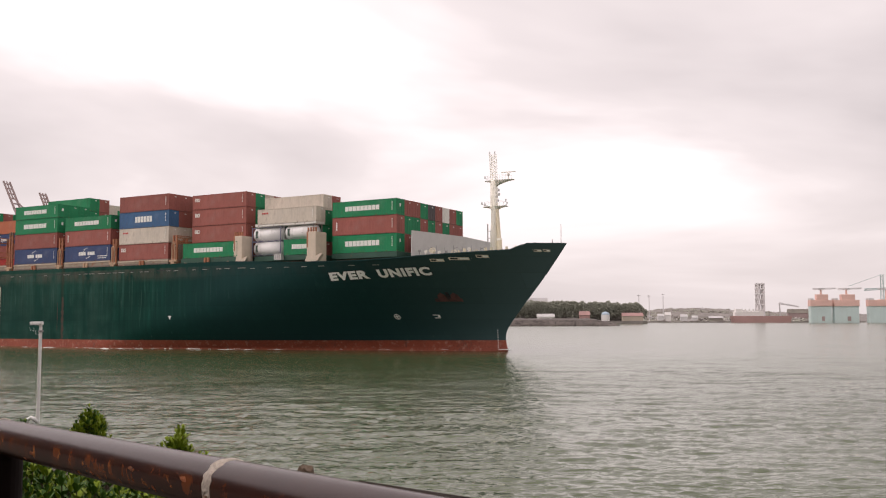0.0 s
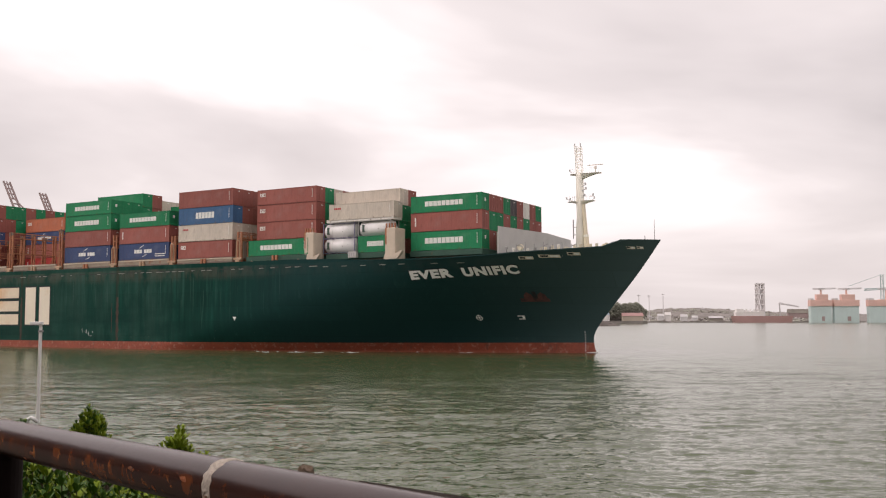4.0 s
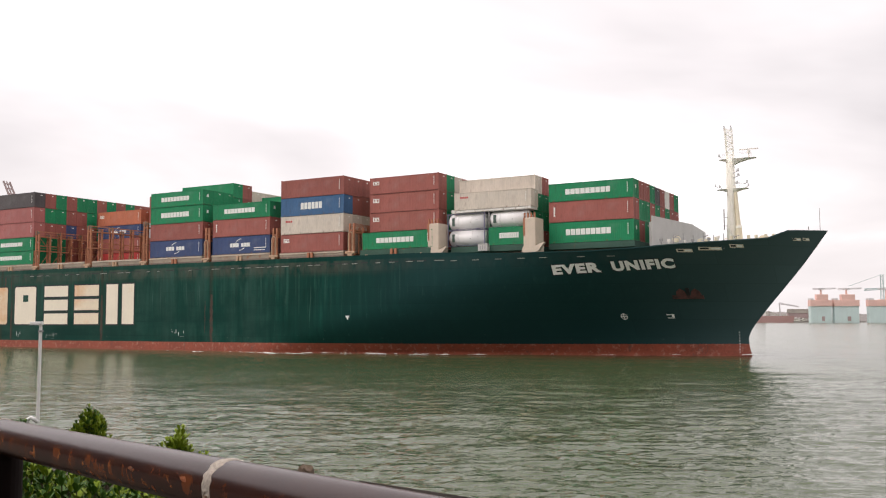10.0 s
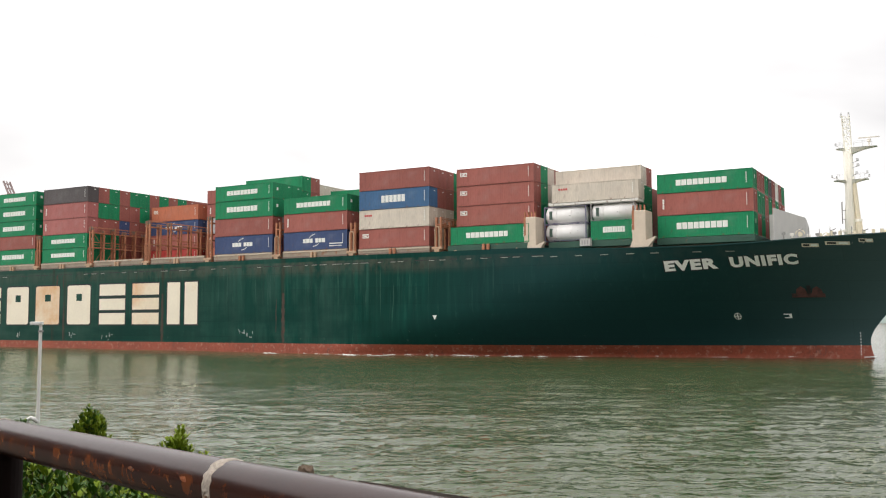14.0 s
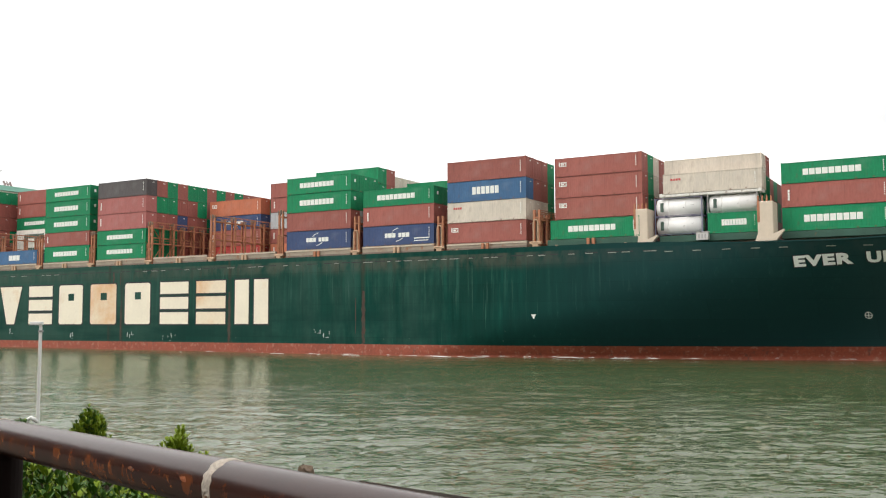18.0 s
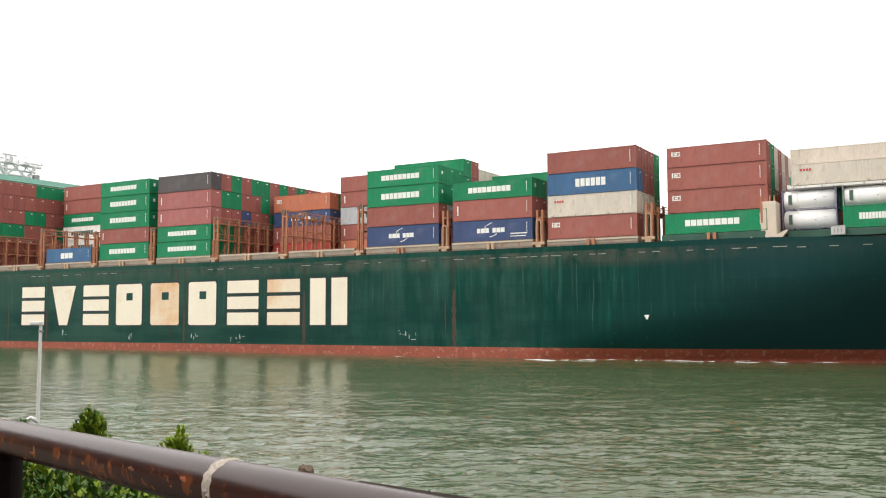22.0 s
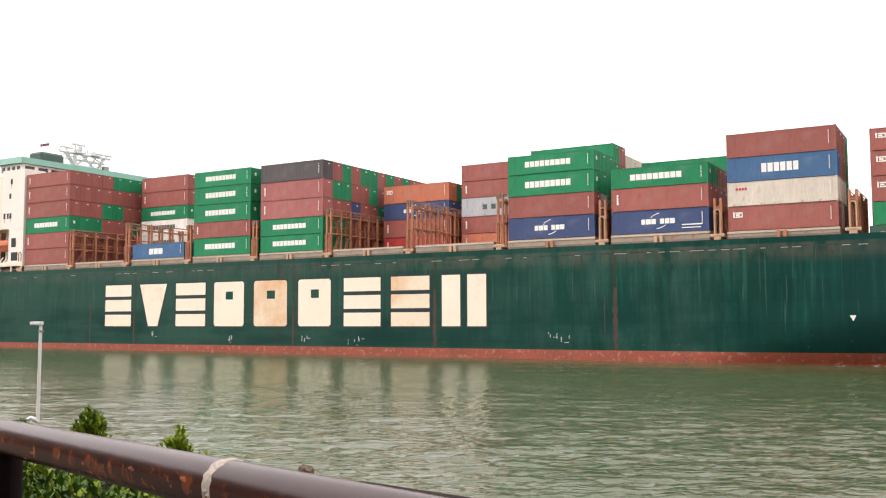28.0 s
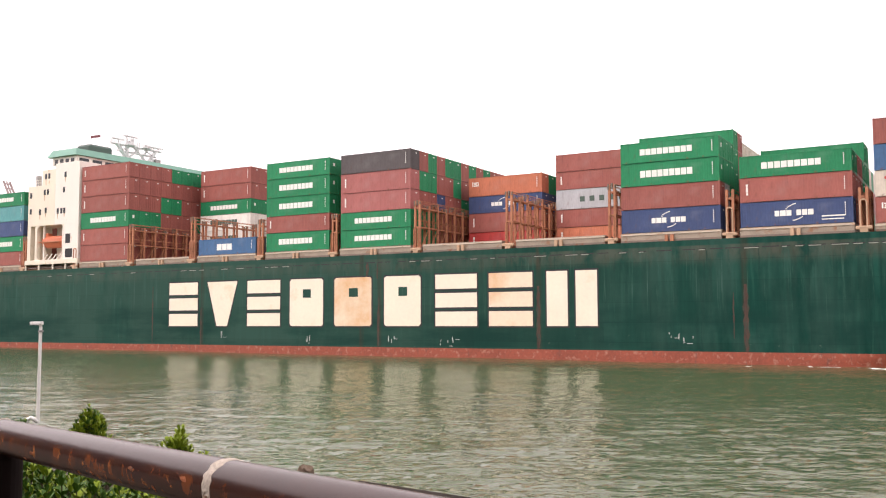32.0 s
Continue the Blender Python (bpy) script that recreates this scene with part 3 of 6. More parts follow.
def wave_wall(verts, faces, a, b, z0, z1, inward, pitch=0.28, deep=0.014):
    """A corrugated wall from a to b (x, y)."""
    ax, ay = a
    bx, by = b
    length = math.hypot(bx - ax, by - ay)
    n = max(2, int(length / pitch))
    k = len(verts)
    pts = []
    for i in range(n):
        for u, d in ((0.0, 0), (0.32, 0), (0.5, 1), (0.82, 1)):
            f = (i + u) / n
            pts.append((ax + (bx - ax) * f + inward[0] * (0.02 + d * deep), ay + (by - ay) * f + inward[1] * (0.02 + d * deep)))
    pts.append((bx + inward[0] * 0.02, by + inward[1] * 0.02))
    for p in pts:
        verts.append((*p, z0))
        verts.append((*p, z1))
    for i in range(len(pts) - 1):
        q = k + 2 * i
        faces.append((q, q + 2, q + 3, q + 1))


def container_parts(length, h, colour):
    key = (length, h, colour)
    if key in MESHES:
        return MESHES[key]
    w, r = 2.438, 0.12
    mat = PAINT[colour]
    v, f = [], []
    wave_wall(v, f, (r, 0), (length - r, 0), r, h - r, (0, 1))
    wave_wall(v, f, (length - r, w), (r, w), r, h - r, (0, -1))
    wave_wall(v, f, (0, w - r), (0, r), r, h - r, (1, 0))
    k = len(v)
    v += [(0.05, 0.05, h - 0.03), (length - 0.05, 0.05, h - 0.03), (length - 0.05, w - 0.05, h - 0.03), (0.05, w - 0.05, h - 0.03)]
    v += [(0.05, 0.05, 0.06), (length - 0.05, 0.05, 0.06), (length - 0.05, w - 0.05, 0.06), (0.05, w - 0.05, 0.06)]
    f += [(k, k + 1, k + 2, k + 3), (k + 7, k + 6, k + 5, k + 4)]
    shell = mesh_of("shell", v, f, [mat])
    bm = B()
    for y in (0, w - r):
        box(bm, 0.16, y, 0.05, length - 0.16, y + r, 0.18)
        box(bm, 0.16, y, h - 0.11, length - 0.16, y + r, h - 0.03)
    for x in (0, length - r):
        box(bm, x, 0.16, 0.05, x + r, w - 0.16, 0.18)
        box(bm, x, 0.16, h - 0.13, x + r, w - 0.16, h - 0.03)
        for y in (0, w - r):
            box(bm, x, y, 0.11, x + r, y + r, h - 0.11)
    for x in (0, length - 0.18):
        for y in (0, w - 0.16):
            for z in (0, h - 0.12):
                box(bm, x - 0.003, y - 0.003, z, x + 0.183, y + 0.163, z + 0.12)
    fr = bpy.data.meshes.new("frame")
    bm.to_mesh(fr)
    bm.free()
    fr.materials.append(mat)
    bm = B()
    dw = (w - 2 * r) / 2
    box(bm, length - 0.08, 0.01, 0.16, length - 0.035, dw - 0.01, h - 0.14)
    for z in (0.35, 0.42, 0.65):
        box(bm, length - 0.035, 0.08, h * z, length - 0.02, dw - 0.08, h * z + 0.05)
    for y in (dw * 0.3, dw * 0.72):
        rod(bm, (length - 0.012, y, 0.2), (length - 0.012, y, h - 0.16), 0.022, seg=5)
    door = bpy.data.meshes.new("door")
    bm.to_mesh(door)
    bm.free()
    door.materials.append(mat)
    MESHES[key] = (shell, fr, door, dw, r)
    return MESHES[key]


def bars(name, boxes, mat):
    v, f = [], []
    for x0, y0, z0, x1, y1, z1 in boxes:
        k = len(v)
        v += [(x0, y0, z0), (x1, y0, z0), (x1, y0, z1), (x0, y0, z1), (x0, y1, z0), (x1, y1, z0), (x1, y1, z1), (x0, y1, z1)]
        f += [(k, k + 1, k + 2, k + 3), (k, k + 4, k + 5, k + 1), (k + 3, k + 2, k + 6, k + 7), (k, k + 3, k + 7, k + 4), (k + 1, k + 5, k + 6, k + 2)]
    return mesh_of(name, v, f, [mat])


MARK_WHITE = material("marking_white", (0.78, 0.78, 0.74), 0.6, vary=0.12, scale=1.5, bump=0)
MARK_RED = material("marking_red", (0.50, 0.05, 0.05), 0.6, vary=0.1, bump=0)
MARK_DARK = material("marking_dark", (0.06, 0.10, 0.08), 0.6, vary=0.1, bump=0)


def logo_bars(kind, length, h):
    """Plain bars of a carrier's mark, in its colour and place."""
    out, mat = [], MARK_WHITE
    y0, y1 = -0.012, 0.03
    if kind in ("nine", "nine_dark"):
        a, b = length * 0.205, length * 0.745
        if length < 8:
            a, b = length * 0.28, length * 0.78
        n, step = 9, (b - a) / 9
        for i in range(n):
            x0, x1, z0, z1 = a + i * step, a + (i + 0.86) * step, h * 0.37, h * 0.66
            out.append((x0, y0, z0, x1, y1, z1))
        if kind == "nine_dark":
            mat = MARK_DARK
    elif kind == "six":
        a, step = length * 0.325, length * 0.058
        for i in range(6):
            out.append((a + i * step, y0, h * 0.34, a + (i + 0.8) * step, y1, h * 0.70))
    elif kind == "pair":
        for a0, a1 in ((0.315, 0.355), (0.362, 0.415), (0.42, 0.465), (0.51, 0.552), (0.56, 0.605), (0.612, 0.66)):
            out.append((a0 * length, y0, h * 0.39, a1 * length, y1, h * 0.61))
        for i in range(9):
            f = i / 9
            out.append((length * (0.415 + 0.09 * f), y0, h * (0.65 + 0.20 * f ** 0.55), length * (0.426 + 0.09 * f), y1, h * (0.685 + 0.20 * f ** 0.55)))
            out.append((length * (0.475 + 0.09 * f), y0, h * (0.18 + 0.15 * f ** 1.6), length * (0.486 + 0.09 * f), y1, h * (0.215 + 0.15 * f ** 1.6)))
    elif kind == "pair_line":
        o, mat = logo_bars("pair", length, h)
        out = o + [(length * 0.73, y0, h * 0.28, length * 0.93, y1, h * 0.33), (length * 0.73, y0, h * 0.16, length * 0.92, y1, h * 0.20)]
    elif kind == "three":
        for i in range(3):
            out.append((length * (0.33 + i * 0.09), y0, h * 0.28, length * (0.41 + i * 0.09), y1, h * 0.66))
    elif kind == "five_dark":
        for i in range(5):
            out.append((length * (0.30 + i * 0.12), y0, h * 0.36, length * (0.36 + i * 0.12), y1, h * 0.62))
        mat = MARK_DARK
    elif kind == "red_tag":
        for i in range(4):
            out.append((length * (0.08 + i * 0.028), y0, h * 0.66, length * (0.10 + i * 0.028), y1, h * 0.76))
        mat = MARK_RED
    elif kind == "left_tag":
        for x0, x1, z0, z1 in ((0.05, 0.063, 0.55, 0.78), (0.07, 0.14, 0.71, 0.76), (0.07, 0.14, 0.55, 0.60), (0.128, 0.14, 0.62, 0.69), (0.075, 0.11, 0.62, 0.69)):
            out.append((length * x0, y0, h * z0, length * x1, y1, h * z1))
    elif kind == "tall_tag":
        for i in range(4):
            out.append((length * 0.058, y0, h * (0.30 + i * 0.115), length * 0.076, y1, h * (0.40 + i * 0.115)))
    return out, mat


LOGO_MESH = {}
WORDS = {"green": "green", "red": "red-brown", "maroon": "faded maroon", "beige": "pale beige", "navy": "dark navy", "blue": "mid blue", "orange": "orange-red",
         "grey": "light grey", "white": "off-white", "dark": "charcoal grey", "teal": "pale teal", "scarlet": "bright red", "brown": "rust brown"}
LOGO_WORDS = {"nine": "with a row of white lettering bars", "nine_dark": "with a row of dark lettering bars", "six": "with bold white lettering bars", "pair": "with a white swoosh mark",
              "pair_line": "with a white swoosh mark and line", "three": "with three white bars", "five_dark": "with spaced dark bars", "red_tag": "with a small red mark",
              "left_tag": "with a white tag", "tall_tag": "with an upright white tag", "": "with plain sides"}


def container(x, y, z, length, h, colour, logo, full=True):
    shell, fr, door, dw, r = container_parts(length, h, colour)
    ob = thing("shipping_container", f"{WORDS[colour]} {'long' if length > 8 else 'short'} steel container {LOGO_WORDS[logo]}", "container", "containers on the ship")
    part("shell", shell, None, ob)
    part("frame", fr, None, ob)
    for i in (0, 1):
        d = part("door", door, None, ob)
        d.location = (0, r + i * dw, 0)
    if full and logo:
        key = (logo, length, h)
        if key not in LOGO_MESH:
            o, mat = logo_bars(logo, length, h)
            LOGO_MESH[key] = bars("lettering", o, mat)
        tagged(part("lettering", LOGO_MESH[key], None, ob, "plain painted lettering bars"), kind="stuff")
    key = ("code", length, h)
    if key not in LOGO_MESH:
        o = [(length * 0.93, -0.01, h * (0.30 + 0.09 * i), length * 0.938, 0.03, h * (0.36 + 0.09 * i)) for i in range(6)]
        LOGO_MESH[key] = bars("code_marking", o, MARK_WHITE)
        e = bars("end_plate", [(length - 0.02, 1.4, h * 0.81, length + 0.004, 1.75, h * 0.86)], MARK_WHITE)
        LOGO_MESH[("end", length, h)] = e
        e2 = bars("end_badge", [(length - 0.02, 0.9, h * 0.52, length + 0.004, 1.35, h * 0.70)], MARK_WHITE)
        LOGO_MESH[("badge", length, h)] = e2
    if full:
        tagged(part("code_marking", LOGO_MESH[key], None, ob), kind="stuff")
    if colour == "green" and logo == "nine" and full:
        part("end_badge", LOGO_MESH[("badge", length, h)], None, ob)
    else:
        part("end_plate", LOGO_MESH[("end", length, h)], None, ob)
    aboard(ob, Matrix.Translation((x, y, z)))
    return ob


HC, ST = 2.896, 2.591
# each bay's outer stack from the bottom up: colour, height, mark
STACK = {
    "A": [("green", HC, "nine"), ("red", HC, "tall_tag"), ("green", ST, "nine")],
    "C": [("brown", HC, ""), ("red", HC, "left_tag"), ("red", HC, "left_tag"), ("red", ST, "left_tag")],
    "D": [("red", HC, "left_tag"), ("beige", HC, "red_tag"), ("blue", HC, "six"), ("red", HC, "")],
    "E": [("navy", HC, "pair_line"), ("red", HC, "tall_tag"), ("green", ST, "nine")],
    "F": [("navy", HC, "pair"), ("red", HC, ""), ("green", HC, "nine"), ("green", ST, "nine")],
    "I": [("green", ST, "nine"), ("green", ST, "nine"), ("maroon", HC, "tall_tag"), ("maroon", HC, "tall_tag"), ("dark", HC, "")],
    "J": [("green", HC, "nine"), ("red", ST, "tall_tag"), ("green", HC, "nine"), ("green", HC, "nine"), ("green", ST, "nine")],
    "L": [("red", HC, ""), ("red", HC, "tall_tag"), ("green", HC, "nine"), ("red", HC, "tall_tag"), ("red", HC, "tall_tag"), ("red", ST, "tall_tag")],
    "M": [("red", ST, ""), ("green", HC, "nine"), ("navy", HC, ""), ("teal", HC, ""), ("green", ST, "nine")],
    "G": [("orange", ST, "tall_tag"), ("red", ST, "tall_tag"), ("grey", HC, "five_dark"), ("red", ST, "tall_tag"), ("red", ST, "")],
    "H": [("scarlet", ST, "tall_tag"), ("red", HC, "tall_tag"), ("navy", ST, "pair"), ("orange", HC, "left_tag")],
    "K": [("red", HC, ""), ("white", HC, "nine_dark"), ("white", HC, "nine_dark"), ("green", ST, "nine"), ("red", HC, "tall_tag"), ("red", HC, "tall_tag")],
    "P": [("blue", ST, "three")],
    "B": [],
}
OFFSET = {"A": 4.5, "B": 2.7, "C": 3.0, "G": 13.8, "H": 13.8, "K": 15.35}
# what stands inboard: rows, how many tiers
INBOARD = {"A": (8, 3), "B": (12, 3), "C": (13, 4), "D": (3, 4), "E": (13, 3), "F": (13, 4), "I": (14, 5), "J": (13, 5), "L": (15, 6), "M": (14, 5),
           "G": (9, 5), "H": (5, 4), "K": (8, 6), "P": (0, 0)}
# ends that the bow side shows, by bay: row -> tiers' colours from the bottom
FRONT = {
    "L": {1: "red red green red red red", 2: "red red green red red red", 3: "red red red green red red", 4: "red red red green red green", 5: "red red red red red green",
          6: "red red green red red green"},
    "I": {1: "green green red green red", 2: "green green red green green", 3: "red red navy red red", 4: "red red red red green", 5: "red red red green green",
          6: "red red green red red", 7: "red red red red green", 8: "red red red green red", 9: "red red red red green", 10: "red red red red red"},
    "A": {1: "red green red", 2: "green green red", 3: "red red green", 4: "green green dark", 5: "red red red", 6: "green green white", 7: "red red red", 8: "red red green"},
    "F": {1: "red grey green green", 2: "red green green green", 3: "red green green green green", 4: "red red red red red", 5: "beige beige beige beige beige", 6: "beige beige beige beige beige", 7: "beige beige beige red beige", 8: "red beige beige beige beige", 9: "red beige red beige red"},
    "D": {1: "beige beige red red", 2: "red beige red red", 3: "green green green green"},
    "C": {1: "red green green green", 2: "red red beige beige", 3: "red red red red", 4: "red green beige beige"},
    "E": {1: "red red green", 2: "red red red", 3: "red red red", 4: "green green green", 5: "red red green green", 6: "red red green green"},
    "B": {1: "red green green beige", 2: "red green green red"},
    "J": {1: "red red green green green", 2: "red red red red red"},
    "H": {1: "red red navy green", 2: "red red navy green"},
    "K": {1: "red white white green red red", 2: "red white green green red red"},
}


def cargo():
    rnd = random.Random(7)
    rest_v, rest_f, rest_m = [], [], []
    colours = list(PALETTE)
    for bay, stack in STACK.items():
        x, y0 = BAY[bay], OFFSET.get(bay, 0.55)
        base = 15.5 if bay in "ABC" else (15.63 if bay == "D" else BASE)
        z = base
        for colour, h, logo in stack:
            container(x, y0, z, 12.19, h, colour, logo)
            z += h
        nrow, ntier = INBOARD[bay]
        for row in range(1, nrow + 1):
            y = y0 + ROW * row
            names = FRONT.get(bay, {}).get(row, "").split()
            z = base - (0.3 if bay == "B" else 0)
            if names:
                for i, c in enumerate(names):
                    h = stack[i][1] if i < len(stack) else ST
                    if bay == "I" and i == 4:
                        h = HC
                    if bay == "F" and row > 4:
                        h = 2.47
                    elif bay == "F" and i in (1, 2) and row > 2:
                        h = ST
                    container(x, y, z, 12.19, h, c, "nine" if c == "green" and i >= 3 else "", full=False)
                    z += h
            else:
                for i in range(ntier):
                    h = stack[i][1] if i < len(stack) else ST
                    k = len(rest_v)
                    a, b, c0, d, e, g = x, y, z, x + 12.19, y + 2.438, z + h - 0.02
                    rest_v += [(a, b, c0), (d, b, c0), (d, e, c0), (a, e, c0), (a, b, g), (d, b, g), (d, e, g), (a, e, g)]
                    rest_f += [(k, k + 3, k + 2, k + 1), (k + 4, k + 5, k + 6, k + 7), (k, k + 1, k + 5, k + 4), (k + 1, k + 2, k + 6, k + 5), (k + 2, k + 3, k + 7, k + 6), (k + 3, k, k + 4, k + 7)]
                    rest_m += [colours.index(rnd.choice(("red", "red", "green", "red", "beige", "brown", "green")))] * 6
                    z += h
    me = mesh_of("stowed_containers", rest_v, rest_f, [PAINT[c] for c in colours], rest_m)
    ob = tagged(new("stowed_containers", me), "red and green containers stowed inboard on the ship", "containers", kind="stuff")
    aboard(ob, Matrix.Identity(4))


# ---- deck gear of the ship ----
def hatches(s):
    """Hatch covers and coamings that carry the stacks."""
    for bay, x in BAY.items():
        base = 15.5 if bay in "ABC" else (15.63 if bay == "D" else BASE)
        bm = B()
        y0, y1 = (0.45, 39.5) if bay not in "AB" else ((4.4, 35.6) if bay == "A" else (2.6, 37.4))
        box(bm, x - 0.1, y0, 14.62, x + 12.3, y1, base - 0.02, 0.05)
        part("hatch_cover", bm, DECK_GREEN if bay in "ABC" else HATCH, s, "rust-stained grey hatch cover")
        if bay not in "ABC":
            part("hatch_lip", box(B(), x - 0.12, y0 - 0.08, base - 0.32, x + 12.32, y0 + 0.02, base - 0.14, 0.02), HATCH_LIP, s, "pale lip along the hatch cover's edge")
            # dark strip painted in for the shadow gap under the hatch cover
            part("shade_strip", box(B(), x - 0.1, y0 - 0.03, 14.62, x + 12.3, y0 + 0.02, 14.98, 0.01), COAMING, s)
        bm = B()
        box(bm, x + 0.2, y0 + 1.0, 13.2, x + 12.0, y1 - 1.0, 14.61)
        part("coaming", bm, COAMING, s)
        for f in ((0.5,) if bay not in "AB" else ()):
            bm = B()
            cx = x + 12.19 * f
            box(bm, cx - 0.55, 0.05, 13.4, cx - 0.15, 0.36, 15.5, 0.03)
            box(bm, cx + 0.15, 0.05, 13.4, cx + 0.55, 0.36, 15.5, 0.03)
            part("stanchion", bm, LASHING if bay in "DFC" else PEDESTAL, s)


def edge_rail(s):
    """Pipes and small fittings along the starboard deck edge, under the hatch covers."""
    rnd = random.Random(17)
    for bay, x in BAY.items():
        if bay in "AB":
            continue
        bm = B()
        for z, y in ((14.45, 0.3),):
            rod(bm, (x - 1.0, y, z), (x + 13.0, y, z), 0.08, seg=6)
        part("deck_pipe", bm, COAMING, s)
        for k in range(5):
            xx = x + 1.0 + k * 2.4 + rnd.uniform(-0.5, 0.5)
            w = rnd.uniform(0.15, 0.5)
            part("deck_fitting", box(B(), xx, 0.2, 13.6, xx + w, 0.38, rnd.uniform(14.45, 14.8), 0.02), COAMING if k % 2 else PEDESTAL, s)


def lashing_bridge(s, x, y0, y1, top, heavy=True):
    """A steel lashing bridge across the ship in the gap between two bays."""
    ob = part("lashing_bridge", box(B(), x - 0.45, y0, 15.0, x + 0.45, y1, 15.12), LASHING, s, "orange-primed steel lashing bridge")
    y = y0
    n = int((y1 - y0) / ROW) + 1
    for i in range(n):
        y = y0 + 0.1 + i * ROW
        bm = B()
        for dx in (-0.36, 0.36):
            box(bm, x + dx - 0.15, y - 0.15, 13.4, x + dx + 0.15, y + 0.15, top + (0.0 if i % 2 else 0.5), 0.02)
        for z in (18.3, top - 0.6):
            box(bm, x - 0.36, y - 0.06, z - 0.09, x + 0.36, y + 0.06, z + 0.05)
        post = part("post", bm, LASHING, ob)
        if heavy:
            # turnbuckles and bars stowed at the head of the post
            bm = B()
            head = top + (0.0 if i % 2 else 0.5)
            for k in range(3):
                dx = -0.45 + 0.4 * k + 0.08 * math.sin(i * 2.1 + k)
                box(bm, x + dx - 0.1, y - 0.22, head - 0.75 + 0.1 * k, x + dx + 0.1, y + 0.05, head + 0.12 * math.sin(i * 1.7 + k * 2.3), 0.03)
            part("stowed_turnbuckle", bm, COAMING, post)
    for z in (18.35, top - 0.55):
        bm = B()
        box(bm, x - 0.42, y0, z - 0.08, x + 0.42, y0 + (n - 1) * ROW + 0.2, z + 0.10)
        part("walkway", bm, LASHING, ob)
        bm = B()
        for dx in (-0.42, 0.42):
            rod(bm, (x + dx, y0, z + 1.0), (x + dx, y0 + (n - 1) * ROW, z + 1.0), 0.05, seg=5)
            rod(bm, (x + dx, y0, z + 0.55), (x + dx, y0 + (n - 1) * ROW, z + 0.55), 0.022, seg=5)
        part("handrail", bm, LASHING, ob)
    rnd = random.Random(int(x * 10))
    for i in range(n - 1):
        if not heavy or rnd.random() < 0.35:
            continue
        bm = B()
        a = y0 + 0.1 + i * ROW
        rod(bm, (x + 0.4, a, 15.2), (x + 0.4, a + ROW, 18.3), 0.06, seg=5)
        if rnd.random() < 0.6:
            rod(bm, (x + 0.4, a + ROW, 18.4), (x + 0.4, a, top - 0.6), 0.06, seg=5)
        part("brace", bm, LASHING, ob)
    # side pedestal that carries the bridge at the hull's edge
    bm = B()
    box(bm, x - 0.42, 0.02, 14.05, x + 0.42, 0.6, 15.3, 0.05)
    box(bm, x - 0.85, 0.02, 15.0, x + 0.85, 0.43, 15.4, 0.08)
    part("pedestal", bm, PEDESTAL, ob, "cream-painted rusting pedestal")
    bm = B()
    for dx in (-0.34, 0.34):
        rod(bm, (x + dx, 0.25, 15.3), (x + dx, 0.25, 18.0), 0.09, seg=6)
    for k in range(6):
        a0, a1 = math.pi * k / 6, math.pi * (k + 1) / 6
        rod(bm, (x + 0.34 * math.cos(a0), 0.25, 18.0 + 0.34 * math.sin(a0)), (x + 0.34 * math.cos(a1), 0.25, 18.0 + 0.34 * math.sin(a1)), 0.09, seg=6)
    part("hoop", bm, PEDESTAL if not heavy else LASHING, ob)


def tank_container(x, y, z, colour):
    ob = thing("tank_container", "white cylindrical tank in a twenty-foot steel frame on the ship", "container", "tank containers")
    bm = B()
    rod(bm, (0.16, 1.22, 1.2), (5.90, 1.22, 1.2), 1.13, seg=40)
    bmesh.ops.bevel(bm, geom=[e for e in bm.edges if len(e.link_faces) == 2 and any(len(f.verts) > 4 for f in e.link_faces)], offset=0.14, segments=3, affect="EDGES")
    part("tank", bm, TANK_WHITE, ob, "white lagged tank", smooth=True)
    bm = B()
    for xx in (0, 5.94):
        for yy in (0, 2.32):
            box(bm, xx, yy, 0, xx + 0.12, yy + 0.12, 2.35)
        for zz in (0, 2.23):
            box(bm, xx, 0.12, zz, xx + 0.12, 2.32, zz + 0.12)
    for yy in (0, 2.32):
        for zz in (0, 2.23):
            box(bm, 0.12, yy + 0.03, zz + 0.03, 5.94, yy + 0.09, zz + 0.09)
    part("frame", bm, colour, ob, "steel frame round the tank")
    part("label_bars", bars("label_bars", [(0.72, 0.06, 0.62, 1.12, 0.3, 1.75)], MARK_DARK), None, ob)
    for fx in (1.2, 4.6):
        part("saddle", box(B(), fx, 0.3, 0.03, fx + 0.16, 2.1, 0.16), colour, ob)
    for bx in (1.7, 3.9):
        part("strap", tube("b", [(bx, 1.22 + 1.15 * math.cos(a), 1.2 + 1.15 * math.sin(a)) for a in [math.tau * k / 24 for k in range(25)]], [0.05] * 25, 6), TANK_WHITE, ob)
    part("placard", bars("placard", [(3.6, 0.10, 1.0, 3.8, 0.3, 1.2)], GREY_STEEL), None, ob)
    part("placard", bars("placard", [(4.6, 0.10, 1.15, 5.0, 0.3, 1.35)], GREY_STEEL), None, ob)
    aboard(ob, Matrix.Translation((x, y, z)))


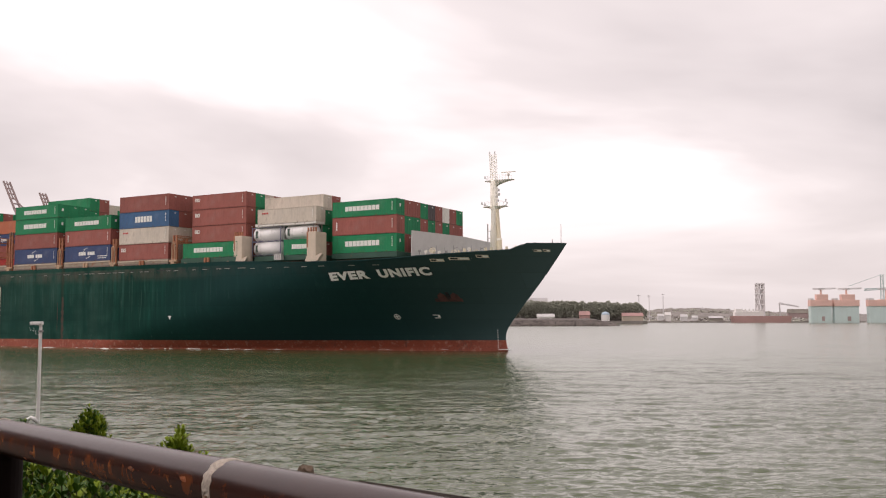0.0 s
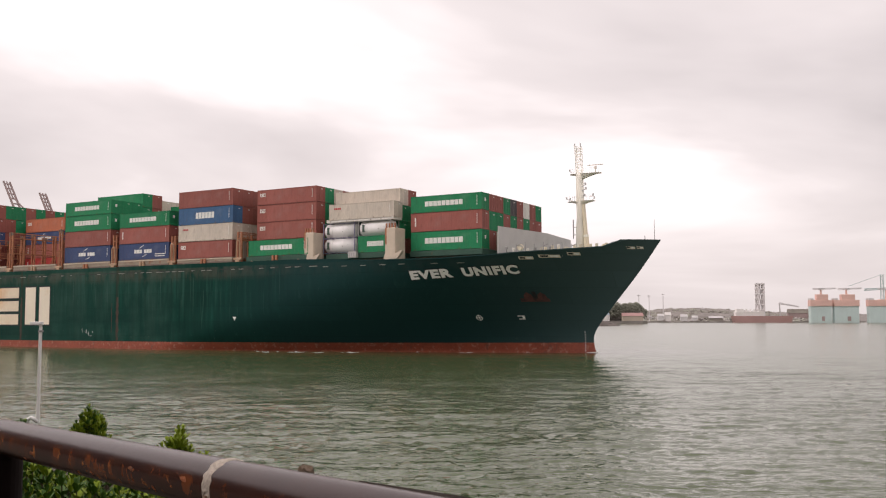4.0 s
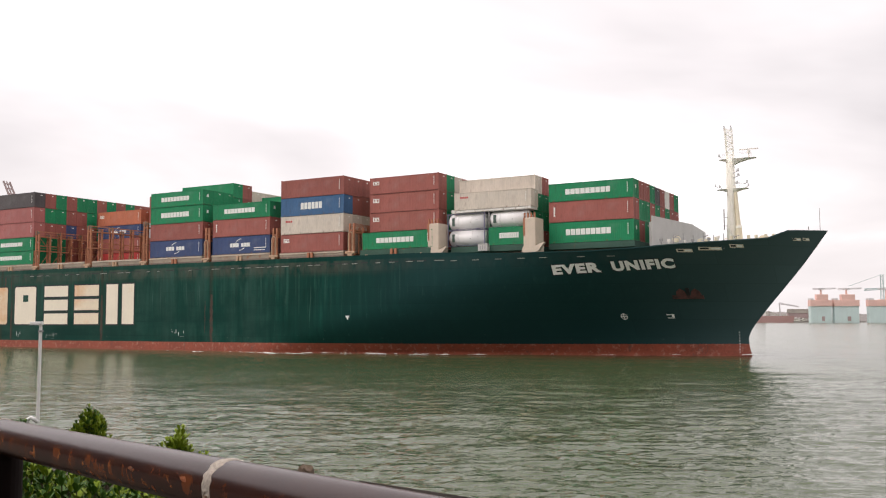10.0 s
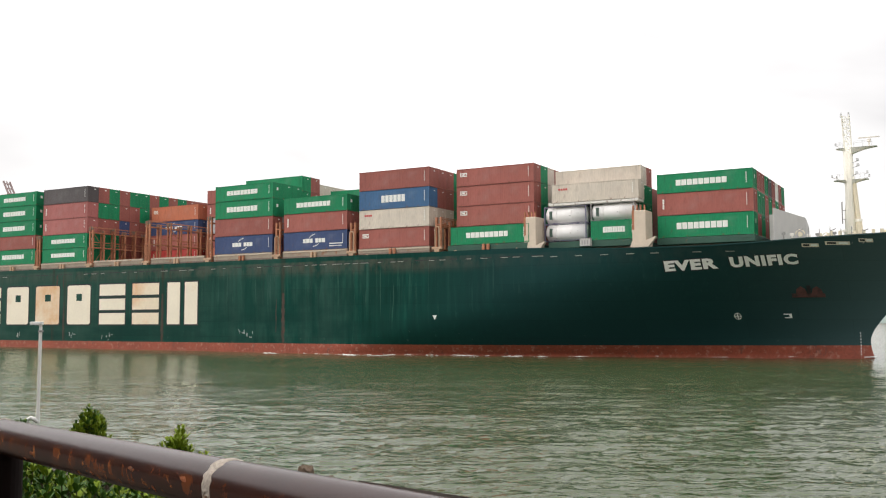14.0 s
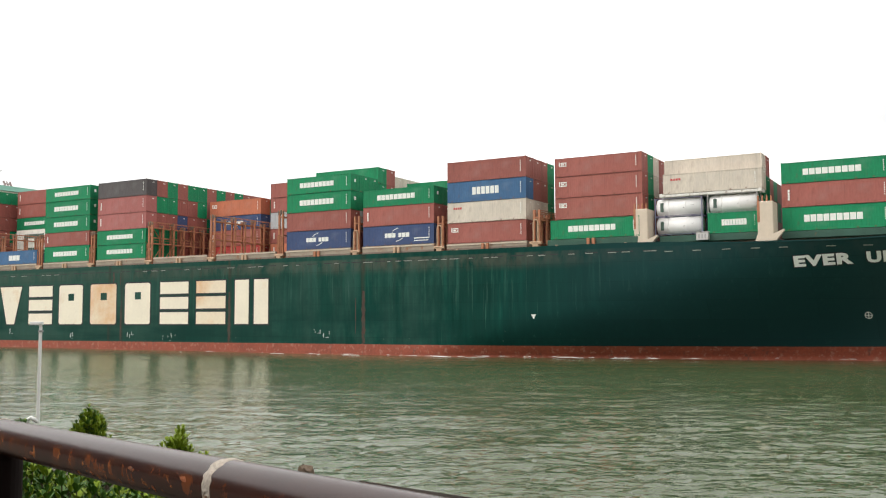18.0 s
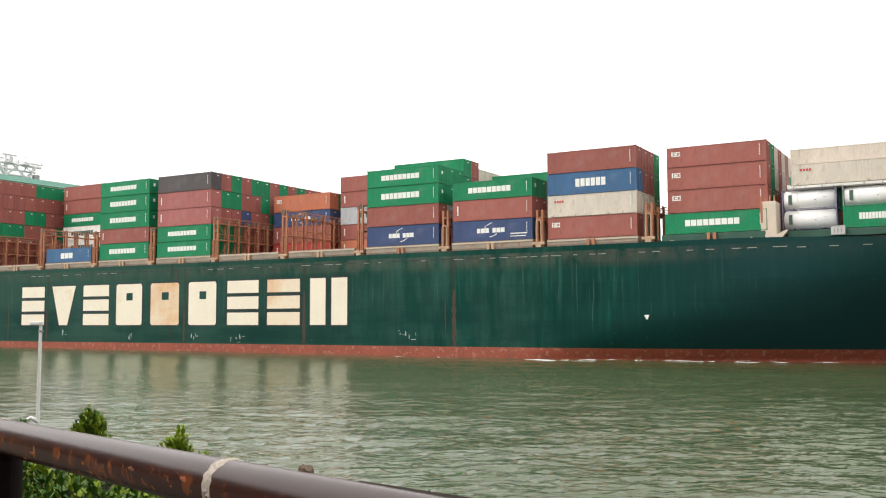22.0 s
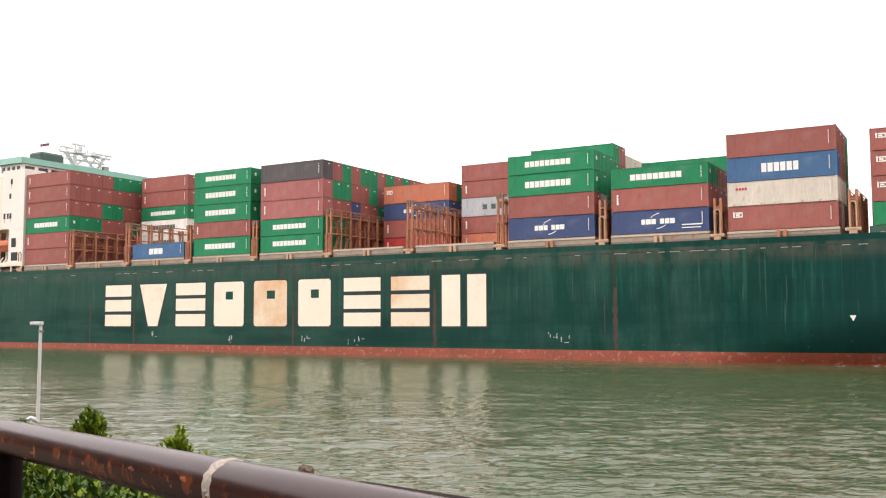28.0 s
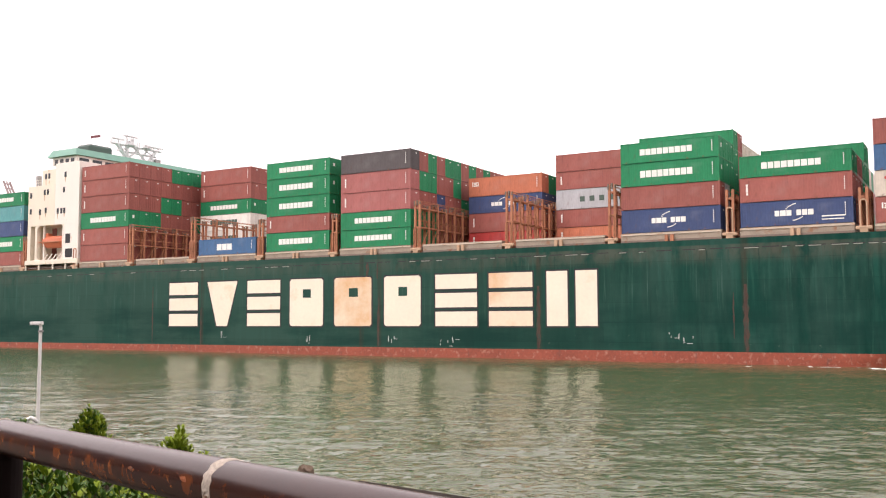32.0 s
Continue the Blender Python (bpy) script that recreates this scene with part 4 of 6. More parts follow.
def foredeck(s):
    # foremast
    mx = 60.95
    mast = part("foremast", tube("m", [(mx, 20, 14.2), (mx, 20, 19), (mx, 20, 23.6), (mx - 0.05, 20, 27.8)], [0.78, 0.72, 0.66, 0.58], 16), MAST_CREAM, s, "cream-white tapered foremast with two platforms", smooth=True)
    bm = B()
    rod(bm, (mx + 1.15, 19.7, 14.4), (mx + 1.0, 19.7, 18.0), 0.5, 0.4, seg=12)
    rod(bm, (mx + 1.0, 19.7, 17.9), (mx + 0.6, 19.8, 23.4), 0.32, 0.26, seg=12)
    part("mast_leg", bm, SHIP_BUFF, mast)
    part("leg_collar", rod(B(), (mx + 1.0, 19.7, 17.8), (mx + 0.98, 19.7, 18.15), 0.48, seg=12), MAST_CREAM, mast)

    def bracket(z, ends, w):
        """A platform on brackets that curve down to the mast."""
        for sgn, reach, drop in ends:
            bm = B()
            rows = []
            for k in range(7):
                f = k / 6
                x = mx + sgn * (0.4 + (reach - 0.4) * f)
                low = z - 0.1 - drop * (1 - f) ** 1.8
                g = w * (1 - 0.35 * f)
                rows.append([bm.verts.new(p) for p in ((x, 20 - g, z), (x, 20 + g, z), (x, 20 + g * 0.5, low), (x, 20 - g * 0.5, low))])
            for k in range(6):
                for j in range(4):
                    bm.faces.new((rows[k][j], rows[k][(j + 1) % 4], rows[k + 1][(j + 1) % 4], rows[k + 1][j]))
            bm.faces.new(rows[0])
            bm.faces.new(rows[-1])
            pf = part("platform", bm, MAST_CREAM, mast)
            for yy in (20 - w * 0.7, 20 + w * 0.7):
                bm = B()
                for k in range(3):
                    xx = mx + sgn * (0.7 + (reach * 0.8 - 0.7) * k / 2)
                    rod(bm, (xx, yy, z), (xx, yy, z + 0.8), 0.013, seg=5)
                rod(bm, (mx + sgn * 0.7, yy, z + 0.8), (mx + sgn * reach * 0.8, yy, z + 0.8), 0.013, seg=5)
                part("platform_rail", bm, GREY_STEEL, pf)
    bracket(27.8, ((1, 3.6, 0.75), (-1, 1.5, 0.3)), 0.8)
    bracket(23.5, ((1, 2.4, 0.5), (-1, 1.9, 0.35)), 0.85)
    # ladder-like lattice above the upper platform
    bm = B()
    for dx, dy in ((-0.42, -0.3), (0.5, -0.3), (-0.42, 0.35), (0.5, 0.35)):
        rod(bm, (mx - 0.05 + dx, 20 + dy, 27.8), (mx - 0.25 + dx, 20 + dy, 32.3), 0.07 if dx < 0 else 0.05, seg=6)
    part("lattice_leg", bm, MAST_CREAM, mast)
    for k in range(10):
        z = 28.0 + k * 0.43
        x = mx - 0.05 - 0.2 * k / 10
        bm = B()
        for yy in (19.7, 20.35):
            rod(bm, (x - 0.42, yy, z), (x + 0.5, yy, z), 0.03, seg=5)
            rod(bm, (x + (0.5 if k % 2 else -0.42), yy, z), (x + (-0.42 if k % 2 else 0.5), yy, z + 0.43), 0.03, seg=5)
        part("lattice_brace", bm, MAST_CREAM, mast)
    bm = B()
    for dx in (-0.5, 0.45):
        rod(bm, (mx - 0.25 + dx, 19.9, 32.1), (mx - 0.25 + dx, 19.9, 32.7), 0.12, 0.09, seg=8)
    part("navigation_lamp", bm, MAST_GREY, mast)
    bm = B()
    rod(bm, (mx + 2.6, 20, 27.8), (mx + 2.6, 20, 28.6), 0.09, seg=6)
    rod(bm, (mx + 2.6, 20, 28.5), (mx + 2.6, 20, 28.9), 0.26, 0.2, seg=10)
    box(bm, mx + 1.3, 19.93, 29.0, mx + 3.9, 20.07, 29.15, 0.02)
    part("radar_scanner", bm, SHIP_WHITE, mast)
    for x, z in ((-2.1, 24.1), (-1.5, 23.9), (2.5, 23.9), (2.3, 24.4), (-1.5, 28.4)):
        bm = rod(B(), (mx + x, 19.6, z - 0.22), (mx + x, 19.6, z + 0.18), 0.12, seg=8)
        rod(bm, (mx + x, 19.6, z - 0.1), (mx + x * 0.8, 19.8, z - 0.35), 0.05, seg=5)
        part("navigation_lamp", bm, MAST_GREY, mast)
    for z, reach in ((25.2, 1.2), (25.9, 1.15), (24.15, 1.0)):
        bm = B()
        rod(bm, (mx + 0.5, 19.5, z - 0.15), (mx + reach, 19.3, z + 0.05), 0.06, seg=6)
        rod(bm, (mx + reach, 19.3, z), (mx + reach, 19.3, z + 0.4), 0.2, 0.16, seg=8)
        part("horn", bm, MAST_GREY, mast)
    bm = B()
    rod(bm, (mx - 0.95, 19.4, 17.6), (mx - 0.95, 19.4, 20.6), 0.09, seg=6)
    rod(bm, (mx - 0.95, 19.4, 19.4), (mx - 0.5, 19.6, 19.4), 0.05, seg=5)
    rod(bm, (mx - 0.95, 19.4, 18.2), (mx - 0.5, 19.6, 18.2), 0.05, seg=5)
    part("cable_box", bm, GREY_STEEL, mast)
    bm = B()
    for k in range(34):
        rod(bm, (mx - 0.25, 19.2, 15 + k * 0.38), (mx + 0.25, 19.2, 15 + k * 0.38), 0.018, seg=4)
    for dx in (-0.25, 0.25):
        rod(bm, (mx + dx, 19.2, 14.6), (mx + dx, 19.25, 27.6), 0.025, seg=5)
    tagged(part("ladder", bm, MAST_CREAM, mast), kind="stuff")
    # breakwater
    v = []
    for y, x in ((5.6, 53.6), (20, 55.2), (34.4, 53.6)):
        v.append((x, y))
    for i in range(2):
        (xa, ya), (xb, yb) = v[i], v[i + 1]
        m = Matrix.Translation((xa, ya, 0)) @ Matrix.Rotation(math.atan2(yb - ya, xb - xa), 4, "Z")
        d = math.hypot(xb - xa, yb - ya)
        bw = part("breakwater", box(B(), 0, -0.06, 13.4, d, 0.06, 18.75, 0, m), BREAKWATER, s, "pale grey steel wave breakwater plate")
        for k in range(9):
            part("stiffener", box(B(), d * (k + 0.5) / 9 - 0.05, 0.06, 13.4, d * (k + 0.5) / 9 + 0.05, 0.7, 18.0, 0, m), BREAKWATER, bw)
    # forecastle gear
    for x, y in ((58.5, 13), (60, 12), (62.5, 14.5), (64.5, 16), (66.5, 17.5)):
        bm = B()
        for dx in (-0.5, 0.5):
            rod(bm, (x + dx, y, 14.2), (x + dx, y, 15.9 + (x - 58) * 0.08), 0.22, seg=10)
        box(bm, x - 0.9, y - 0.35, 13.8, x + 0.9, y + 0.35, 14.6)
        part("bollard", bm, SHIP_BUFF, s)
    bm = B()
    rod(bm, (65.6, 18.2, 15.6), (65.6, 21.8, 15.6), 0.95, seg=16)
    part("windlass", bm, SHIP_BUFF, s, smooth=False)
    for k in range(7):
        x = 56.4 + k * 1.15
        bm = B()
        y = hull_y(x, table(SHEER, x)) + 1.2
        rod(bm, (x, y, 14.2), (x, y, 16.0 + 0.25 * (k % 2)), 0.05, seg=6)
        if k % 3 == 0:
            rod(bm, (x, y, 15.7), (x + 0.6, y + 0.3, 16.0), 0.06, seg=5)
        part("deck_fitting", bm, GREY_STEEL, s)
    rnd = random.Random(19)
    for k in range(9):
        x = 54.6 + k * 0.95 + rnd.uniform(-0.2, 0.2)
        y = hull_y(x, 14.5) + 2.2
        top = table(SHEER, x) + rnd.uniform(0.5, 1.3)
        bm = B()
        if k % 3 == 2:
            for q in range(7):
                a0, a1 = math.pi * q / 7, math.pi * (q + 1) / 7
                rod(bm, (x + 0.55 * math.cos(a0), y, top - 0.6 + 0.55 * math.sin(a0)), (x + 0.55 * math.cos(a1), y, top - 0.6 + 0.55 * math.sin(a1)), 0.06, seg=5)
            rod(bm, (x, y - 0.3, top - 0.6), (x, y + 0.3, top - 0.6), 0.3, seg=10)
            part("mooring_reel", bm, SHIP_BUFF, s)
        else:
            rod(bm, (x, y, 13.8), (x, y, top), 0.09, seg=6)
            box(bm, x - 0.22, y - 0.1, top - 0.35, x + 0.22, y + 0.1, top, 0.03)
            part("vent_head", bm, SHIP_WHITE if k % 2 else GREY_STEEL, s)
    bm = B()
    rod(bm, (64.2, 16.6, 14.6), (64.2, 20.6, 14.6), 1.35, seg=20)
    part("windlass_drum", bm, SHIP_STAINED, s, "pale windlass drum behind the bulwark", smooth=False)
    bm = B()
    rod(bm, (72.7, 20, 16), (72.7, 20, 20.0), 0.05, 0.03, seg=6)
    rod(bm, (71.3, 20, 16), (71.2, 20, 17.6), 0.06, seg=6)
    part("jackstaff", bm, GREY_STEEL, s)
    # openings in the bulwark
    for x, w, z, t in ((63.6, 1.5, 14.35, 0.42), (60.6, 2.6, 14.0, 0.4), (57.7, 1.8, 13.75, 0.4), (71.2, 0.7, 15.45, 0.34), (70.2, 0.9, 15.4, 0.34)):
        bm = plate_on_side(B(), x - w / 2, x + w / 2, z, z + t, 0.03, 0.1, 3)
        f = part("fairlead", bm, SHIP_STAINED, s, "cream-painted mooring opening in the bulwark")
        part("opening", plate_on_side(B(), x - w * 0.42, x - w * 0.05, z + 0.1, z + t - 0.08, 0.05, 0.1), BLACK, f)
        part("opening", plate_on_side(B(), x + w * 0.05, x + w * 0.42, z + 0.1, z + t - 0.08, 0.05, 0.1), NAME_WHITE, f)
    # pale plates stand in for bright sky showing through the ports
    for x in (26, 29.5, 33, 36.4, 39.5, 44.6, 48.4):
        part("freeing_port", plate_on_side(B(), x, x + 1.0, 13.3, 13.38, 0.03, 0.1), DRAIN_PALE, s)
    rnd = random.Random(3)
    x = -150.0
    while x < 24:
        w = rnd.uniform(0.9, 2.0)
        if not 8.9 < x < 10.6:
            d = part("freeing_port", plate_on_side(B(), x, x + w, 13.50, 13.62, 0.012, 0.1), BLACK, s)
            if rnd.random() < (0.35 if x < -35 else 0.8):
                part("lip", plate_on_side(B(), x + 0.1, x + w * rnd.uniform(0.6, 1), 13.44, 13.52, 0.03, 0.1), DRAIN_PALE, d)
        x += w + rnd.choice((0.25, 0.3, 0.5, 1.3))
    # anchor in its pocket
    rust = material("anchor_rust", (0.10, 0.040, 0.034), 0.85, vary=0.4, scale=1.5, stain=(0.03, 0.025, 0.024), stain_at=0.5, detail_scale=1.2, ramp_width=0.2)
    a = part("anchor", plate_on_side(B(), 54.6, 58.3, 7.72, 8.2, 0.16, 0.3, 6), rust, s, "rusty anchor in its hull pocket")
    for x in (55.1, 56.85):
        bm = B()
        pts = [(x, 8.2), (x + 1.25, 8.2), (x + 1.1, 8.75), (x + 0.62, 9.1), (x + 0.15, 8.75)]
        front, rear = [bm.verts.new(on_side(u, v, 0.13)) for u, v in pts], [bm.verts.new(on_side(u, v, -0.1)) for u, v in pts]
        bm.faces.new(front)
        for k in range(5):
            bm.faces.new((front[k], rear[k], rear[(k + 1) % 5], front[(k + 1) % 5]))
        part("fluke", bm, rust, a)
    part("shank", plate_on_side(B(), 56.4, 56.8, 8.2, 9.2, 0.2, 0.25, 2), BLACK, a)
    # painted marks on the side
    bm = B()
    tri = [bm.verts.new(on_side(x, z, 0.03)) for x, z in ((7.8, 5.66), (8.15, 5.01), (8.5, 5.66))]
    bm.faces.new(tri)
    part("draught_mark", bmesh_thick(bm), NAME_WHITE, s, "white triangle mark")
    bm = B()
    for a0 in range(16):
        t0, t1 = math.tau * a0 / 16, math.tau * (a0 + 1) / 16
        quad = [bm.verts.new(on_side(47.93 + r * math.cos(t), 5.33 + r * math.sin(t), 0.03)) for r, t in ((0.34, t0), (0.42, t0), (0.42, t1), (0.34, t1))]
        bm.faces.new(quad)
    bm = bmesh_thick(bm)
    plate_on_side(bm, 47.48, 48.38, 5.29, 5.38, 0.035, 0.08)
    plate_on_side(bm, 47.88, 47.98, 4.9, 5.78, 0.035, 0.08)
    part("thruster_mark", bm, NAME_WHITE, s, "white ringed cross of the bow thruster")
    part("bulb_mark", bars_on_side([(53.2, 54.15, 5.52, 5.64), (53.85, 54.15, 5.2, 5.52), (53.3, 54.15, 5.06, 5.18)]), None, s, "white bulbous-bow symbol")
    for k in range(8):
        part("draught_mark", bars_on_side([(61.66, 61.78, 0.2 + k * 0.4, 0.34 + k * 0.4)]), None, s)
    for x, z in ((-83.2, 2.3), (-68.2, 2.4), (-58.6, 2.6), (-59.4, 2.2), (-27.4, 3.2), (-26.2, 2.7), (-100.5, 2.6)):
        r = random.Random(int(x * 10))
        rows = []
        for k in range(4):
            u, v = x + r.uniform(-0.9, 0.9), z + r.uniform(-0.5, 0.4)
            rows.append((u, u + r.uniform(0.03, 0.06), v, v + r.uniform(0.2, 0.8)) if k < 3 else (u, u + r.uniform(0.3, 0.7), v, v + 0.035))
        tagged(part("scuff_mark", bars_on_side(rows), None, s, "pale scuff on the hull paint"), kind="stuff")
    # the ship's name along the flare
    for word, xa, xb in (("EVER", 40.93, 47.2), ("UNIFIC", 48.6, 56.1)):
        me = text_mesh(word, 1.0, 0.055)
        xs, zs = [v.co.x for v in me.vertices], [v.co.y for v in me.vertices]
        for v in me.vertices:
            x = xa + (xb - xa) * (v.co.x - min(xs)) / (max(xs) - min(xs))
            z = 11.0 + 0.75 * (x - 40.9) / 15.2 + 1.27 * (v.co.y - min(zs)) / (max(zs) - min(zs))
            v.co = Vector(on_side(x, z, 0.06))
        me.materials.append(NAME_WHITE)
        name = part("ship_name", me, None, s, "white block letters of the ship's name")
        shade = text_mesh(word, 1.0, 0.085)
        xs, zs = [v.co.x for v in shade.vertices], [v.co.y for v in shade.vertices]
        for v in shade.vertices:
            x = xa - 0.12 + (xb - xa + 0.24) * (v.co.x - min(xs)) / (max(xs) - min(xs))
            z = 10.9 + 0.75 * (x - 40.9) / 15.2 + 1.47 * (v.co.y - min(zs)) / (max(zs) - min(zs))
            v.co = Vector(on_side(x, z, 0.035))
        shade.materials.append(BLACK)
        part("outline", shade, None, name, "black outline round the letters")
    # carrier's name amidships as plain blocks
    edges = [-112.1, -105.7, -103.6, -97.2, -95.1, -88.5, -86.6, -80.3, -78.2, -71.6, -69.4, -63.3, -60.9, -54.4, -52.6, -46.2, -44.2, -37.3]
    low, high = 4.45, 11.5
    for i in range(9):
        a, b = edges[2 * i], edges[2 * i + 1]
        w, h = b - a, high - low
        if i == 1:
            shapes = [[(a + 2.1, low), (b - 2.1, low), (b, high), (a, high)]]
        elif i in (3, 4, 5):
            shapes = [[(a + 0.3, low), (b - 0.3, low), (b, low + 0.3), (b, high - 0.3), (b - 0.3, high), (a + 0.3, high), (a, high - 0.3), (a, low + 0.3)]]
        elif i == 8:
            shapes = [[(a, low), (a + w * 0.42, low), (a + w * 0.42, high), (a, high)], [(b - w * 0.42, low), (b, low), (b, high), (b - w * 0.42, high)]]
        else:
            shapes = [[(a, low + h * k * 0.36), (b, low + h * k * 0.36), (b, low + h * (k * 0.36 + 0.28)), (a, low + h * (k * 0.36 + 0.28))] for k in range(3)]
        block = B()
        rim = B()
        for ring in shapes:
            cx, cz = sum(p[0] for p in ring) / len(ring), sum(p[1] for p in ring) / len(ring)
            for bm, y, g in ((block, -0.035, 0.0), (rim, -0.018, 0.2)):
                pts = [(x + math.copysign(g, x - cx), z + math.copysign(g, z - cz)) for x, z in ring]
                fr = [bm.verts.new((x, y, z)) for x, z in pts]
                bk = [bm.verts.new((x, 0.02, z)) for x, z in pts]
                bm.faces.new(fr)
                for k in range(len(pts)):
                    bm.faces.new((fr[k], bk[k], bk[(k + 1) % len(pts)], fr[(k + 1) % len(pts)]))
        mark = part("letter_block", block, CREAM_RUST if i in (4, 7) else CREAM, s, "cream-painted lettering block stained with rust")
        part("outline", rim, BLACK, mark, "black outline round a lettering block")
        if i in (3, 4, 5):
            part("inset", box(B(), a + w * 0.40, -0.05, low + h * 0.60, a + w * 0.64, 0.0, low + h * 0.78), HULL_GREEN, mark, "dark green square left open in the block")
    # fender scars and rust runs down the plate seams, ragged at both edges
    for x, w, low, top in ((-116.0, 0.22, 1.5, 11.0), (-104.95, 0.30, 1.5, 7.5), (-70.4, 0.34, 1.5, 8.5), (-45.4, 0.55, 1.5, 9.6), (-19.2, 0.62, 1.5, 9.3), (-20.6, 0.14, 3.0, 8.4), (-70.6, 0.2, 11.2, 13.4), (-72.3, 0.5, 11.6, 13.5)):
        bm = B()
        rows = []
        for k in range(25):
            z = low + (top - low) * k / 24
            taper = math.sin(math.pi * min(max((k + 0.6) / 25, 0.03), 0.97)) ** 0.35
            a = w * 0.5 * taper * (1 + 0.8 * noise.noise(Vector((x, z * 1.3, 1))))
            b = w * 0.5 * taper * (1 + 0.8 * noise.noise(Vector((x, z * 1.3, 7))))
            rows.append([bm.verts.new((x - a, -0.012, z)), bm.verts.new((x + b, -0.012, z)), bm.verts.new((x + b, 0.03, z)), bm.verts.new((x - a, 0.03, z))])
        for k in range(24):
            for q in range(4):
                bm.faces.new((rows[k][q], rows[k][(q + 1) % 4], rows[k + 1][(q + 1) % 4], rows[k + 1][q]))
        part("rust_run", bm, SEAM_RUST, s, "ragged rust run down a plate seam")


HOUSE_RUST = material("house_rust", (0.50, 0.33, 0.20), 0.7, vary=0.25, scale=2)
DRAIN_PALE = material("pale_drain_lip_and_sky", (0.30, 0.32, 0.27), 0.7, vary=0.3, scale=2)
SEAM_RUST = material("seam_rust", (0.058, 0.031, 0.021), 0.8, vary=0.4, scale=0.7, fine=3, stain=(0.012, 0.055, 0.042), stain_at=0.48, detail_scale=1.6, ramp_width=0.2, stretch=(2, 1, 0.5))


def bmesh_thick(bm):
    r = bmesh.ops.extrude_face_region(bm, geom=bm.faces[:])
    bmesh.ops.translate(bm, vec=(0, 0.08, 0), verts=[v for v in r["geom"] if isinstance(v, bmesh.types.BMVert)])
    return bm


def bars_on_side(rows):
    bm = B()
    for x0, x1, z0, z1 in rows:
        plate_on_side(bm, x0, x1, z0, z1, 0.03, 0.08)
    me = bpy.data.meshes.new("painted_mark")
    bm.to_mesh(me)
    bm.free()
    me.materials.append(NAME_WHITE)
    return me


def house(s):
    """The deckhouse with the bridge, its wings, the lifeboat bay and the radar mast."""
    bm = B()
    box(bm, -147.0, 4.6, 13.4, -137.6, 35.4, 34.6, 0.05)
    h = part("deckhouse", bm, SHIP_WHITE, s, "white deckhouse block with rust streaks")
    # side tower at the starboard edge
    bm = B()
    box(bm, -142.2, 0.3, 22.9, -135.6, 5.0, 34.2, 0.04)
    box(bm, -139.6, 0.3, 16.0, -135.6, 5.0, 22.9, 0.04)
    part("side_tower", bm, SHIP_WHITE, h)
    bm = B()
    box(bm, -149.8, 0.3, 22.9, -142.2, 4.8, 30.4, 0.04)
    box(bm, -146.2, 0.5, 30.4, -142.2, 4.8, 33.3, 0.04)
    box(bm, -149.8, 0.3, 16.0, -148.9, 5.0, 22.9, 0.03)
    box(bm, -147.6, 0.3, 16.0, -147.0, 1.0, 22.9, 0.03)
    part("side_house", bm, SHIP_STAINED, h)
    part("boat_deck", box(B(), -150.2, 0.1, 15.72, -135.4, 5.0, 16.55, 0.05), SHIP_STAINED, h)
    # open side passage below the boat deck: pillars, pipes and winches
    for x in (-150.1, -146.3, -142.4, -138.9, -135.9):
        part("pillar", box(B(), x, 0.15, 13.5, x + 0.28, 0.4, 15.74, 0.03), SHIP_STAINED, h)
    for y, z, r in ((0.5, 15.1, 0.09), (0.7, 14.85, 0.07), (1.6, 15.4, 0.12)):
        part("passage_pipe", rod(B(), (-150.0, y, z), (-136.0, y, z), r, seg=6), COAMING if r > 0.08 else PEDESTAL, h)
    for x in (-148.3, -144.6, -140.6):
        w = part("winch", rod(B(), (x, 1.8, 14.4), (x + 1.3, 1.8, 14.4), 0.55, seg=14), GREY_STEEL, h, "grey mooring winch in the side passage")
        part("winch_bed", box(B(), x - 0.1, 1.2, 13.5, x + 1.4, 2.4, 13.95, 0.02), COAMING, w)
    # rounded corners of the boat bay
    for x, z, sx, sz in ((-147.0, 16.55, 1, 1), (-139.6, 16.55, -1, 1), (-147.0, 22.9, 1, -1), (-139.6, 22.9, -1, -1)):
        bm = B()
        loop = [(x - 0.02 * sx, z - 0.02 * sz)] + [(x + sx * 0.9 * (1 - math.sin(a)), z + sz * 0.9 * (1 - math.cos(a))) for a in [math.pi / 2 * k / 6 for k in range(7)]]
        rings = [[bm.verts.new((px, y, pz)) for px, pz in loop] for y in (0.32, 0.6)]
        bm.faces.new(rings[0])
        bm.faces.new(rings[1][::-1])
        for k in range(len(loop)):
            q = (k + 1) % len(loop)
            bm.faces.new((rings[0][k], rings[0][q], rings[1][q], rings[1][k]))
        bmesh.ops.recalc_face_normals(bm, faces=bm.faces)
        part("bay_corner", bm, SHIP_STAINED, h)
    # lifeboat
    bm = B()
    rings = []
    for k in range(13):
        f = k / 12
        x = -147.0 + 6.6 * f
        w = 1.25 * math.sin(math.pi * min(max(f, 0.02), 0.98)) ** 0.45
        rings.append([bm.verts.new((x, 1.7 + w * cy, z)) for cy, z in ((0.0, 18.75 + 0.35 * (2 * f - 1) ** 4), (-0.6, 18.95 + 0.3 * (2 * f - 1) ** 4), (-1.0, 19.9), (-0.9, 20.5), (-0.45, 20.95), (0.45, 20.95), (0.9, 20.5), (1.0, 19.9), (0.6, 18.95 + 0.3 * (2 * f - 1) ** 4))])
    for k in range(12):
        for q in range(9):
            bm.faces.new((rings[k][q], rings[k][(q + 1) % 9], rings[k + 1][(q + 1) % 9], rings[k + 1][q]))
    bm.faces.new(rings[0])
    bm.faces.new(rings[-1])
